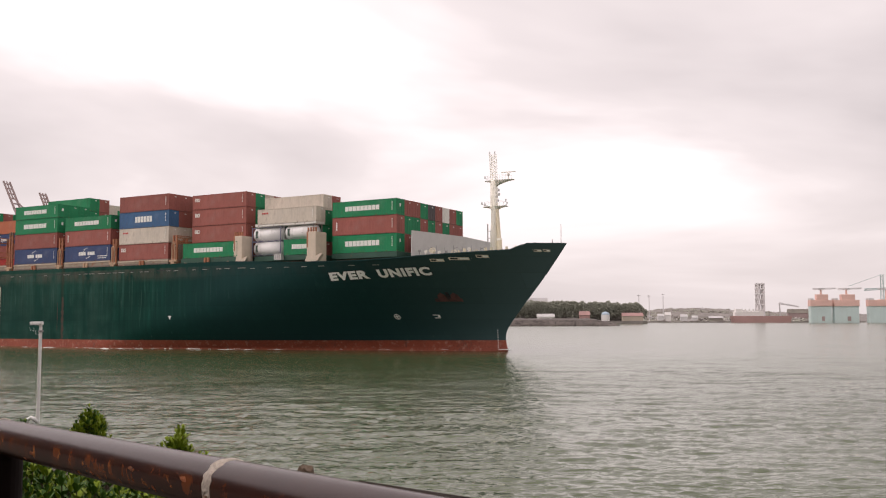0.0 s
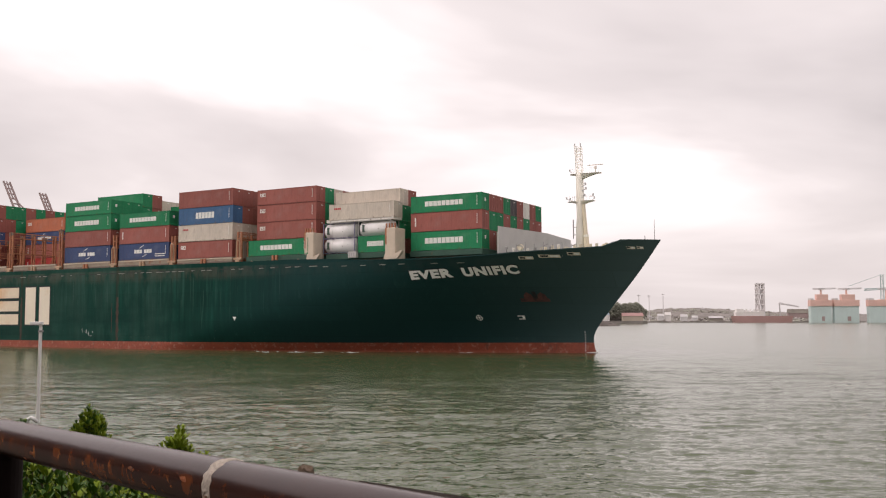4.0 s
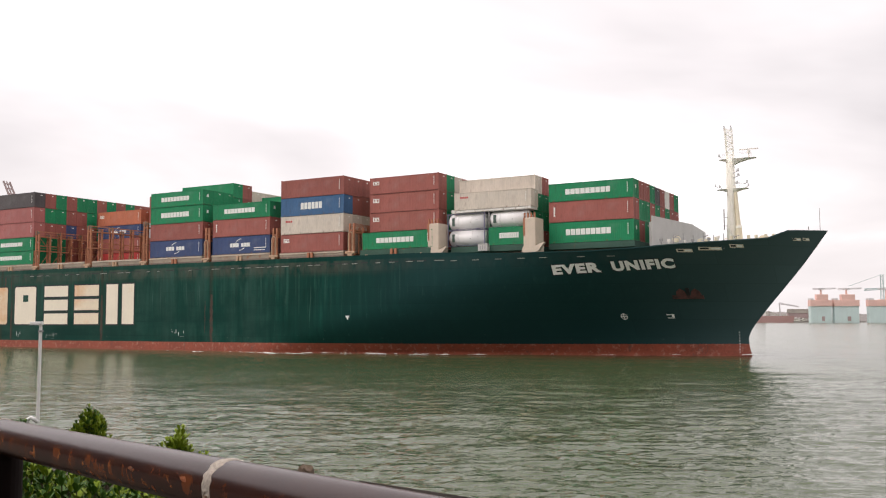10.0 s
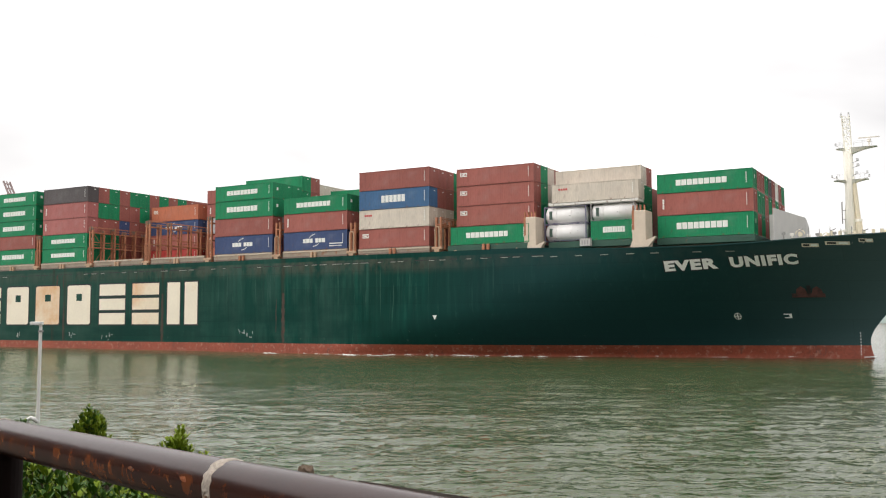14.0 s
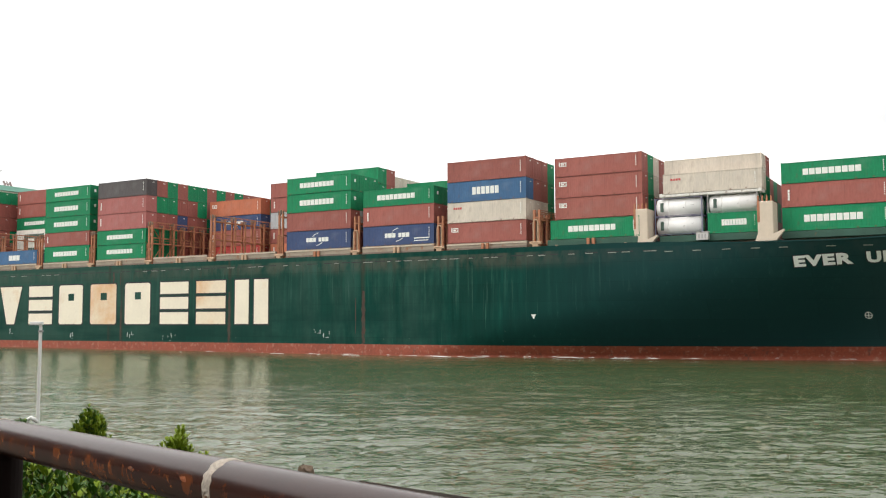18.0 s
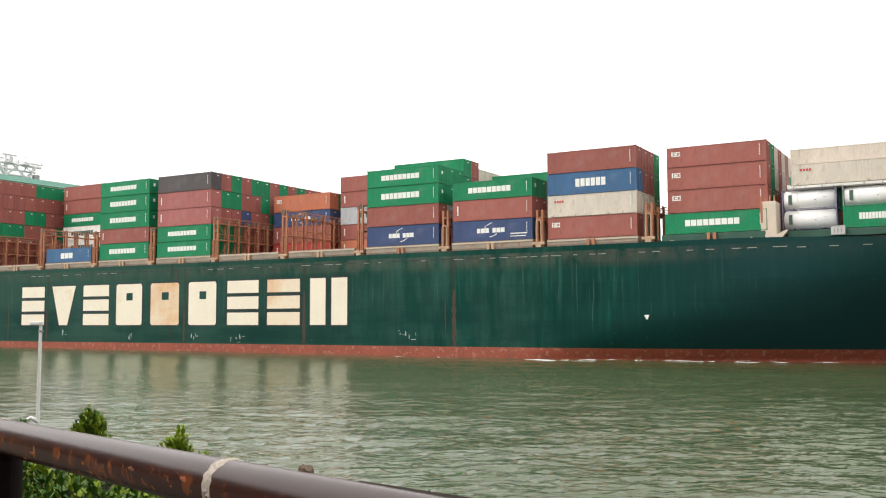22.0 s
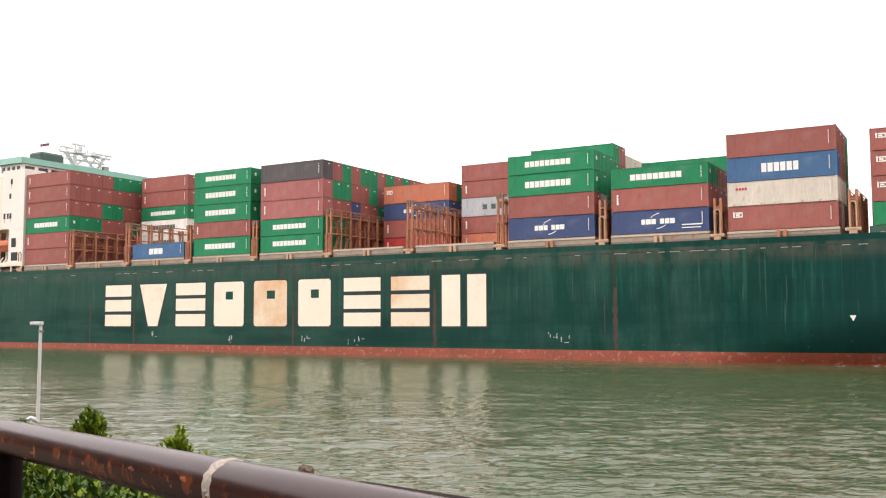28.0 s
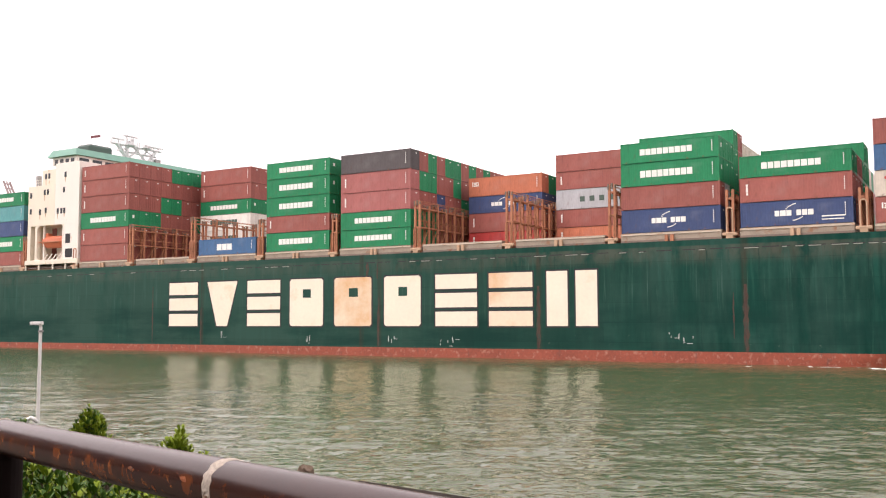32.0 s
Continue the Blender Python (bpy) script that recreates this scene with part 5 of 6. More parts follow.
    boat = part("lifeboat", bm, BOAT_ORANGE, h, "orange enclosed lifeboat in its davit")
    part("conning_hatch", box(B(), -146.2, 1.2, 20.9, -145.0, 2.2, 21.55, 0.1), BOAT_ORANGE, boat)
    part("fender_rail", box(B(), -146.6, 0.38, 19.75, -140.9, 0.5, 19.95, 0.03), LASHING, boat)
    bm = B()
    for x in (-145.9, -140.6):
        box(bm, x - 0.15, 0.9, 16.0, x + 0.15, 1.3, 22.9)
    for k in range(5):
        rod(bm, (-146 + k * 1.2, 1.0, 16.5), (-145 + k * 1.2, 1.2, 17.6), 0.12, seg=6)
    part("davit", bm, SHIP_WHITE, h)
    # bridge and wings
    bm = B()
    box(bm, -143.5, 0.6, 33.9, -136.9, 39.4, 35.4, 0.05)
    br = part("bridge", bm, SHIP_WHITE, h, "white bridge front across the full width")
    bm = B()
    for y0, y1 in ((0.0, 40.0),):
        v = [(-144.4, y0, 35.4), (-136.3, y0, 35.4), (-136.3, y1, 35.4), (-144.4, y1, 35.4), (-143.6, y0 + 0.6, 36.7), (-137.1, y0 + 0.6, 36.7), (-137.1, y1 - 0.6, 36.7), (-143.6, y1 - 0.6, 36.7)]
        vs = [bm.verts.new(p) for p in v]
        for f in ((0, 1, 5, 4), (1, 2, 6, 5), (2, 3, 7, 6), (3, 0, 4, 7), (4, 5, 6, 7), (3, 2, 1, 0)):
            bm.faces.new([vs[i] for i in f])
    part("bridge_roof", bm, ROOF_GREEN, h, "pale green bridge roof")
    for k in range(13):
        y = 1.2 + k * 2.9
        part("window", box(B(), -136.92, y, 34.0, -136.86, y + 2.1, 35.0, 0), DARK_GLASS, br)
    for k in range(4):
        x = -142.9 + k * 1.5
        part("window", box(B(), x, 0.55, 34.0, x + 0.9, 0.62, 34.95, 0), DARK_GLASS, br)
    for x, z in ((-145.4, 31.6), (-144.5, 31.6), (-139.7, 31.5), (-145.4, 28.6), (-144.5, 28.6), (-140, 28.7), (-146.6, 25.0), (-145, 25.2), (-141.6, 24.9), (-140.6, 24.9), (-139.8, 24.9), (-149.3, 28.2), (-149.3, 25.2)):
        yy = 0.46 if z > 30.5 and x < -142.2 else 0.26
        win = part("window", box(B(), x, yy, z, x + 0.55, yy + 0.08, z + 1.0, 0), DARK_GLASS, h)
        if int(z * 10 + x) % 3:
            bm = B()
            run = 0.7 + 0.5 * abs(math.sin(x * 3.1 + z))
            vs = [bm.verts.new(p) for p in ((x + 0.1, yy + 0.02, z), (x + 0.42, yy + 0.02, z), (x + 0.30, yy + 0.02, z - run), (x + 0.2, yy + 0.02, z - run * 0.8))]
            back = [bm.verts.new(v.co + Vector((0, 0.06, 0))) for v in vs]
            bm.faces.new(vs)
            for k in range(4):
                bm.faces.new((vs[k], back[k], back[(k + 1) % 4], vs[(k + 1) % 4]))
            part("rust_run", bm, HOUSE_RUST, win, "rust run below a window")
    for x, z, w, t in ((-139.0, 19.4, 1.3, 1.7), (-139.0, 16.8, 1.9, 1.6)):
        part("opening", box(B(), x, 0.26, z, x + w, 0.34, z + t, 0), BLACK, h)
    bm = B()
    for z in (31.0, 31.5):
        rod(bm, (-149.7, 0.35, z), (-146.3, 0.35, z), 0.04, seg=5)
    for k in range(6):
        rod(bm, (-149.7 + k * 0.66, 0.35, 30.4), (-149.7 + k * 0.66, 0.35, 31.5), 0.035, seg=5)
    part("handrail", bm, SHIP_WHITE, h)
    # funnel
    bm = B()
    box(bm, -159.8, 18.4, 13.4, -155.4, 24.4, 42.2, 0.45)
    part("funnel", bm, material("funnel_dark_green", (0.05, 0.09, 0.075), 0.6, vary=0.15), s, "dark green funnel casing")
    # radar mast
    xm = -143.2
    m = part("radar_mast", tube("m", [(xm, 17.2, 36.6), (xm, 17.2, 42.4)], [0.5, 0.35], 10), MAST_GREY, h, "grey-white radar mast with crossed struts")
    for sgn in (-1, 1):
        part("strut", rod(B(), (xm, 20 + sgn * 2.0, 36.6), (xm, 20 + sgn * 5.6, 41.9), 0.34, seg=8), MAST_GREY, m)
        part("strut", rod(B(), (xm, 20 + sgn * 4.2, 36.6), (xm, 20 - sgn * 0.8, 41.6), 0.28, seg=8), MAST_GREY, m)
        part("strut", rod(B(), (xm - 1.5, 20 + sgn * 1.0, 36.6), (xm, 20 + sgn * 3.0, 41.6), 0.2, seg=6), MAST_GREY, m)
        part("strut", rod(B(), (xm, 20 + sgn * 4.9, 40.0), (xm, 20 + sgn * 1.6, 41.7), 0.18, seg=6), MAST_GREY, m)
        part("platform", box(B(), xm - 1.2, 20 + sgn * 2.2 - 1.1, 41.75, xm + 1.2, 20 + sgn * 2.2 + 1.1, 41.95, 0.03), MAST_GREY, m)
        part("lamp_cluster", box(B(), xm - 0.5, 20 + sgn * 2.2 - 0.5, 41.95, xm + 0.5, 20 + sgn * 2.2 + 0.5, 43.0, 0.15), MAST_GREY, m)
        part("strut", rod(B(), (xm + 1.5, 20 + sgn * 3.0, 36.6), (xm, 20 + sgn * 4.6, 41.6), 0.16, seg=6), MAST_GREY, m)
    for z in (38.4, 40.0, 41.7):
        w = 6.6 * (z - 34) / 7.5
        part("yard", rod(B(), (xm, 20 - w, z), (xm, 20 + w, z), 0.3, seg=8), MAST_GREY, m)
    for y, z1, r in ((13.2, 43.3, 0.1), (15.0, 42.8, 0.1), (17.2, 44.8, 0.14), (18.6, 43.9, 0.42), (20.6, 43.2, 0.12), (23.2, 42.9, 0.14), (25.8, 42.8, 0.12)):
        part("antenna", rod(B(), (xm, y, 41.6), (xm, y, z1), r, seg=8), MAST_GREY, m)
    for y0, y1, z in ((13.4, 16.6, 42.9), (16.2, 20.0, 44.2), (22.4, 27.4, 42.5)):
        part("radar_scanner", box(B(), xm - 0.25, y0, z, xm + 0.25, y1, z + 0.32, 0.05), MAST_GREY, m)
    for k in range(7):
        y = 12.6 + k * 2.3
        part("antenna", rod(B(), (xm + 0.6, y, 41.7), (xm + 0.6, y + 0.2, 43.2 + 1.3 * abs(math.sin(k * 1.9))), 0.09, 0.05, seg=6), MAST_GREY, m)
    for y0, y1 in ((12.8, 18.2), (19.6, 27.2)):
        bm = B()
        for z in (42.3, 42.8):
            rod(bm, (xm - 1.1, y0, z), (xm - 1.1, y1, z), 0.06, seg=5)
        for k in range(6):
            y = y0 + (y1 - y0) * k / 5
            rod(bm, (xm - 1.1, y, 41.7), (xm - 1.1, y, 42.8), 0.06, seg=5)
        part("mast_rail", bm, MAST_GREY, m)
    part("flag", box(B(), xm - 6.0, 13.0, 43.6, xm - 3.2, 13.06, 44.3, 0.0), material("flag_dark", (0.16, 0.05, 0.06), 0.8, vary=0.3), m, "small dark signal flag")
    part("halyard", rod(B(), (xm, 13.2, 43.0), (xm - 6.0, 13.0, 44.3), 0.025, seg=4), MAST_GREY, m)
    bm = B()
    box(bm, -143.4, 24.4, 36.7, -142.2, 25.8, 39.2)
    part("mast_locker", bm, GREY_STEEL, m)
    m.location, m.scale = (0, 20 * 0.07, 36.6 * 0.26), (1, 0.93, 0.74)
    part("searchlight", box(B(), -148.9, 1.0, 30.4, -147.9, 1.8, 32.6, 0.2), GREY_STEEL, h)


# ---- near things on the quay ----
def pipe_rail():
    r = thing("pipe_railing", "weathered brown pipe handrail with rust and tape bands", "railing")
    a, d = Vector((-1.3133, 2.8131, 4.9765)), Vector((0.67096, -0.7412, 0.02089)).normalized()
    pts = [(k * 0.1, 0, 0) for k in range(-40, 34)]
    pipe = part("pipe", tube("p", pts, [0.05] * len(pts), 32), PIPE_PAINT, r, "brown painted pipe, paint flaking to rust", smooth=True)
    side = Vector((0, 0, 1)).cross(d).normalized()
    up = d.cross(side)
    pipe.matrix_world = Matrix(((d.x, side.x, up.x, a.x), (d.y, side.y, up.y, a.y), (d.z, side.z, up.z, a.z), (0, 0, 0, 1)))
    rnd = random.Random(4)
    for k in range(26):
        u = rnd.uniform(0.05, 3.0) if k > 5 else 1.62 + 0.08 * k
        ang = rnd.uniform(-0.75, 0.25)
        bm = B()
        rx, ry = rnd.uniform(0.006, 0.022), rnd.uniform(0.004, 0.009)
        c = bm.verts.new((u, -0.0518 * math.cos(ang), 0.0518 * math.sin(ang)))
        ring = []
        for q in range(11):
            an = q * math.tau / 11
            e = rnd.uniform(0.55, 1.15)
            b = ang + ry * e * math.sin(an) / 0.05
            ring.append(bm.verts.new((u + rx * e * math.cos(an), -0.0502 * math.cos(b), 0.0502 * math.sin(b))))
        for q in range(11):
            bm.faces.new((c, ring[q], ring[(q + 1) % 11]))
        part("rust_scab", bm, SCAB_RUST, pipe, "orange rust scab on the pipe")
    for s, w, ragged in ((1.35, 0.0155, 0.009), (0.02, 0.006, 0.003)):
        bm = B()
        rings = []
        q0 = d.to_track_quat("Z", "Y")
        for k in range(7):
            ring = []
            for j in range(36):
                edge = ragged * noise.noise(Vector((j * 0.7, k * 0.2, s * 9)))
                rad = 0.0502 + (0.0022 + 0.0012 * noise.noise(Vector((j * 0.9, k * 1.7, s)))) * math.sin(math.pi * k / 6)
                p = a + d * (s + w * (k - 3) / 3 + edge)
                ring.append(bm.verts.new(p + q0 @ Vector((math.cos(j * math.tau / 36), math.sin(j * math.tau / 36), 0)) * rad))
            rings.append(ring)
        for k in range(6):
            for j in range(36):
                bm.faces.new((rings[k][j], rings[k][(j + 1) % 36], rings[k + 1][(j + 1) % 36], rings[k + 1][j]))
        part("tape_band", bm, ROPE, r, "pale frayed tape band", smooth=True)
    for s in (0.05, -2.4, 2.75):
        q = a + d * s
        bm = B()
        rod(bm, (0, 0, 3.7 - q.z), (0, 0, -0.01), 0.05, seg=24)
        rod(bm, (0, 0, 3.67 - q.z), (0, 0, 3.71 - q.z), 0.1, seg=24)
        part("post", bm, POST_PAINT, r, "dark brown pipe post").location = q


SCAB_RUST = material("orange_rust_scab", (0.30, 0.085, 0.022), 0.85, vary=0.45, scale=60, fine=220, stain=(0.05, 0.018, 0.009), stain_at=0.5, detail_scale=90, ramp_width=0.15, bump=0.5)
POST_PAINT = material("dark_brown_post", (0.009, 0.0045, 0.004), 0.6, spec=0.12, vary=0.3, scale=8, fine=40, stain=(0.05, 0.018, 0.008), stain_at=0.6, detail_scale=14, ramp_width=0.15, bump=0.1)


def white_pole():
    p = thing("slim_pole", "slim white-painted steel pole with a short arm", "pole")
    part("shaft", rod(B(), (0, 0, 0), (0.045, -0.1, 1.56), 0.028, 0.025, seg=14), POLE_WHITE, p)
    part("arm", box(B(), -0.115, -0.14, 1.53, 0.075, -0.06, 1.585, 0.008), POLE_WHITE, p)
    part("foot", tube("f", [(-0.16, -0.05, -0.03), (-0.14, -0.05, 0.05), (-0.09, -0.05, 0.085), (-0.04, -0.03, 0.06), (0.0, 0, 0.02)], [0.03, 0.035, 0.03, 0.035, 0.04], 10), POLE_WHITE, p, "bent white conduit at the foot")
    part("clamp", rod(B(), (0.042, -0.09, 1.42), (0.042, -0.09, 1.45), 0.04, seg=12), GREY_STEEL, p)
    p.location = (-6.372, 14.9, 3.69)


def leaf_mesh(name, mat, length):
    """A broad leaf, widest past its middle, folded along the rib."""
    w = length * 0.42
    v = [(0, 0, 0), (length * 0.35, -w * 0.36, 0.03), (length * 0.35, 0, -0.01), (length * 0.35, w * 0.36, 0.03), (length * 0.72, -w * 0.5, 0.02), (length * 0.72, 0, -0.03),
         (length * 0.72, w * 0.5, 0.02), (length, 0, -0.08)]
    f = [(0, 1, 2), (0, 2, 3), (1, 4, 5, 2), (2, 5, 6, 3), (4, 7, 5), (5, 7, 6)]
    return v, f


def shrub(x, y, ground, height, spread, count, seed, label, slim=False, leaf=1.0, young=0.6):
    rnd = random.Random(seed)
    ob = thing("shrub", label, "shrub", "shrubs by the rail")
    ob.location = (x, y, ground)
    stems = B()
    lv, lf, lm = [], [], []
    n = max(3, int(count / 26))
    v0, f0 = leaf_mesh("leaf", LEAF, 1)
    for i in range(n):
        a = rnd.uniform(0, math.tau)
        r = spread * math.sqrt(rnd.random())
        tip = Vector((r * math.cos(a), r * math.sin(a), height * (1 - 0.45 * (r / spread) ** 1.5) * rnd.uniform(0.78, 1.0)))
        if slim:
            tip = Vector((r * math.cos(a), r * math.sin(a), height * (1 - 0.26 * (r / spread) ** 2) * rnd.uniform(0.78, 1.0)))
            tip.x *= 1 + 0.35 * noise.noise(Vector((a, seed, 0)))
        foot = Vector((tip.x * 0.25, tip.y * 0.25, 0))
        mid = (foot + tip) / 2 + Vector((rnd.uniform(-0.05, 0.05), rnd.uniform(-0.05, 0.05), 0))
        rod(stems, foot, mid, 0.009, 0.007, seg=5)
        rod(stems, mid, tip, 0.007, 0.003, seg=5)
        # whorls of leaves from the tip down, opening wider below
        length = (tip - foot).length
        turn = rnd.uniform(0, math.tau)
        for ring in range(6):
            u = max(0.1, 1 - (ring * 0.030 + 0.003 * ring * ring) * leaf / length * 1.15)
            p = mid.lerp(tip, u * 2 - 1) if u > 0.5 else foot.lerp(mid, u * 2)
            turn += 0.6
            fresh = ring < 3 and rnd.random() < young
            for k in range(5 if ring else 3):
                size = leaf * rnd.uniform(0.05, 0.074) * (0.7 if ring == 0 else 1.0)
                yaw = turn + k * math.tau / 5 + rnd.uniform(-0.25, 0.25)
                pitch = (1.2 - 0.16 * ring) + rnd.uniform(-0.25, 0.25)
                m = Matrix.Translation(p) @ Euler((rnd.uniform(-0.35, 0.35), -pitch, yaw)).to_matrix().to_4x4() @ Matrix.Diagonal((size, size, size, 1))
                q = len(lv)
                lv += [m @ Vector(c) for c in v0]
                lf += [tuple(q + j for j in f) for f in f0]
                lm += [1 if fresh else 0] * len(f0)
    part("stem", stems, BARK, ob)
    part("foliage", mesh_of("foliage", lv, lf, [LEAF, LEAF_NEW], lm), None, ob, "glossy green leaves with pale young tips")


def near_things():
    pipe_rail()
    white_pole()
    shrub(-3.39, 9.1, 3.68, 0.815, 0.145, 2300, 11, "dense mid-green evergreen shrub", True, 1.15, 0.78)
    shrub(-3.16, 8.95, 3.68, 0.62, 0.07, 200, 13, "small yellow-green shoot beside the dark shrub", True, 0.9, 1.0)
    shrub(-2.26, 8.1, 3.68, 0.78, 0.10, 520, 12, "light green young evergreen shrub", True, 1.25, 0.95)
    shrub(-2.33, 8.05, 3.68, 0.66, 0.13, 380, 14, "light green side shoots of young evergreen shrub", True, 1.15, 0.9)
    shrub(-2.0, 8.0, 3.68, 0.60, 0.08, 160, 15, "small light green evergreen shoot", True, 1.1, 0.9)
    shrub(-2.95, 8.6, 3.68, 0.585, 0.05, 110, 16, "small dark evergreen shoot behind the rail", True, 0.9, 0.1)
    shrub(-6.46, 14.5, 3.68, 0.10, 0.10, 120, 17, "low dark tuft at the pole's foot", True, 1.0, 0.1)
    k = 20
    for x, y, h, sp, c in ((-2.75, 6.3, 0.80, 0.50, 2400), (-2.2, 5.6, 0.76, 0.45, 2200), (-1.75, 5.0, 0.74, 0.42, 2200), (-1.25, 4.3, 0.66, 0.40, 1800), (-3.4, 7.6, 0.66, 0.5, 600), (-1.9, 6.6, 0.62, 0.4, 500), (-4.6, 9.6, 0.5, 0.4, 300), (-0.95, 3.75, 0.6, 0.35, 1500), (-0.62, 3.3, 0.5, 0.3, 900), (-2.9, 8.0, 0.42, 0.45, 900), (-2.3, 7.2, 0.45, 0.45, 900), (-1.5, 6.0, 0.5, 0.45, 1000)):
        k += 1
        shrub(x, y, 3.68, h, sp, c, k, "broad green evergreen shrub below the rail", False, 1.2, 0.42)
    st = B()
    r = bmesh.ops.create_cone(st, cap_ends=True, segments=14, radius1=0.10, radius2=0.075, depth=0.20, matrix=Matrix.Translation((0, 0, 0.10)))
    bmesh.ops.subdivide_edges(st, edges=st.edges[:], cuts=2, use_grid_fill=True)
    for v in st.verts:
        k = noise.noise(v.co * 16)
        v.co.x *= 1 + 0.22 * k
        v.co.y *= 1 + 0.22 * k
        if v.co.z > 0.17:
            v.co.z += 0.07 * noise.noise(v.co * 26)
    o = part("stake", st, STONE)
    o.location = (-1.345, 9.3, 3.67)
    tagged(o, "short broken brown wooden stake by the kerb", "stake")


# ---- far shore ----
def lattice(bm, a, b, w, r, n=8):
    a, b = Vector(a), Vector(b)
    ax = (b - a).normalized()
    s = ax.cross(Vector((0, 1, 0))).normalized() * w
    for k in (-1, 1):
        rod(bm, a + s * k, b + s * k * 0.7, r, seg=4)
    for i in range(n):
        p, q = a.lerp(b, i / n), a.lerp(b, (i + 1) / n)
        rod(bm, p + s * (1 if i % 2 else -1), q + s * (-1 if i % 2 else 1), r * 0.7, seg=4)


CARGO_FAR = []


def far_shore():
    D = 1100

    # bearings and elevations along the shore in thousandths of the distance
    def X(b, d=D):
        return b / 1000 * (d + 4)

    def Z(e, d=D):
        return 5.32 + e / 1000 * d
    # land: a low wharf front, scrubby slopes and a flat crest behind
    prof = [(-110.8, 6), (69.9, 6), (150, 8), (214.5, 12), (238.6, 15.5), (274.7, 16), (304.8, 14), (334.9, 12), (395.2, 9), (491.6, 8), (672.3, 7)]
    depths = [D - 6, D - 5.5, D + 8, D + 20, D + 35, D + 55, D + 75, D + 100, D + 130, D + 170, D + 260, D + 420, D + 700]

    def ground(b, y):
        z1 = table(prof, b)
        z = table([(D - 6, -1.5), (D - 5.5, 1.5), (D + 30, 3.2), (D + 70, z1 * 0.6), (D + 170, z1 * 1.1 + 1), (D + 420, z1 * 1.2 + 1), (D + 700, -2)], y)
        rough = 0 if y < D - 5.8 else 1
        return z + rough * (1.3 * noise.noise(Vector((b * 0.11, y * 0.03, 2))) + 0.7 * noise.noise(Vector((b * 0.45, y * 0.08, 5))))
    verts, faces = [], []
    for i in range(392):
        b = -110.8 + i * 2.0
        for y in depths:
            verts.append((X(b, y), y, ground(b, y)))
    for i in range(391):
        for k in range(len(depths) - 1):
            a = i * len(depths) + k
            faces.append((a, a + len(depths), a + len(depths) + 1, a + 1))
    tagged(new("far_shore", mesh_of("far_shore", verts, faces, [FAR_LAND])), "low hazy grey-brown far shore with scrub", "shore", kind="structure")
    # scrub in low hazy clumps over the slopes
    rnd = random.Random(33)
    lv, lf, lm = [], [], []
    for i in range(5200):
        b, y = rnd.uniform(60, 400), D - 2 + 190 * rnd.random() ** 1.3
        if noise.noise(Vector((b * 0.06, y * 0.02, 9))) < -0.08:
            continue
        x, z = X(b, y), ground(b, y)
        r, h = rnd.uniform(1.0, 3.4), rnd.uniform(0.3, 1.3)
        q = len(lv)
        for a in range(6):
            an = a * math.tau / 6
            rr = r * rnd.uniform(0.6, 1.2)
            lv.append((x + rr * math.cos(an), y + rr * math.sin(an), z - 0.3 + h * rnd.uniform(0, 0.5)))
        lv.append((x, y, z + h))
        lf += [(q + a, q + (a + 1) % 6, q + 6) for a in range(6)]
        lm += [rnd.choice((0, 1, 1))] * 6
    tagged(new("scrub", mesh_of("scrub", lv, lf, [FAR_WOOD, FAR_SCRUB], lm)), "hazy grey-brown scrub on the far slopes", "scrub", kind="stuff")
    # dark spit of broken rock
    d = 640
    verts, faces = [], []
    rows = ((-4, -1.0), (-3.4, 0.8), (-2.4, 2.0), (-1.0, 3.1), (0, 4.0), (8, 4.6), (40, 5.2))
    for i in range(201):
        f = i / 200
        end = min(1, (1 - f) / 0.09) ** 0.6
        for dy, z in rows:
            jag = 0.75 * noise.noise(Vector((i * 0.9, dy * 2.0, 4))) + 0.5 * noise.noise(Vector((i * 0.31, dy, 8)))
            verts.append((X(-134.9 + f * 325.2, d), d + dy + jag, -1 + (z + 1 + (jag if z > 0 else 0)) * end))
    for i in range(200):
        for k in range(len(rows) - 1):
            a = i * len(rows) + k
            faces.append((a, a + len(rows), a + len(rows) + 1, a + 1))
    tagged(new("breakwater", mesh_of("breakwater", verts, faces, [FAR_ROCK])), "low dark broken-rock breakwater", "breakwater", kind="structure")
    # woodland
    lv, lf = [], []
    rnd = random.Random(9)
    for i in range(9000):
        b = rnd.uniform(33.7, 215.7)
        topz = Z(18.6 + 2.6 * noise.noise(Vector((b * 0.05, 1, 1))) + 2.2 * noise.noise(Vector((b * 0.22, 4, 1))) - (b - 88) * 0.02 - max(0, b - 206) * 0.9, 900)
        z = 4 + (topz - 4) * rnd.random() ** 0.45
        y = 900 + rnd.uniform(0, 30)
        x = X(b, y)
        r = rnd.choice((0.5, 0.6, 0.7, 1.0))
        q = len(lv)
        for a in range(6):
            an = a * math.tau / 6
            rr = r * rnd.uniform(0.6, 1.2)
            lv.append((x + rr * math.cos(an), y + rnd.uniform(-1, 1), z + rr * 0.8 * math.sin(an)))
        lv += [(x, y - r * 0.9, z + r * 0.2), (x, y + r * 0.9, z)]
        for a in range(6):
            lf += [(q + a, q + (a + 1) % 6, q + 6), (q + (a + 1) % 6, q + a, q + 7)]
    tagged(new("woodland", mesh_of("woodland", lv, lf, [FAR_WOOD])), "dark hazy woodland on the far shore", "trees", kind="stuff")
    bm = B()
    box(bm, X(9.6, 900), 893, -1, X(214.5, 900), 960, 2.6)
    box(bm, X(9.6, 900), 932, 2.6, X(212.0, 900), 940, Z(14.8, 900))
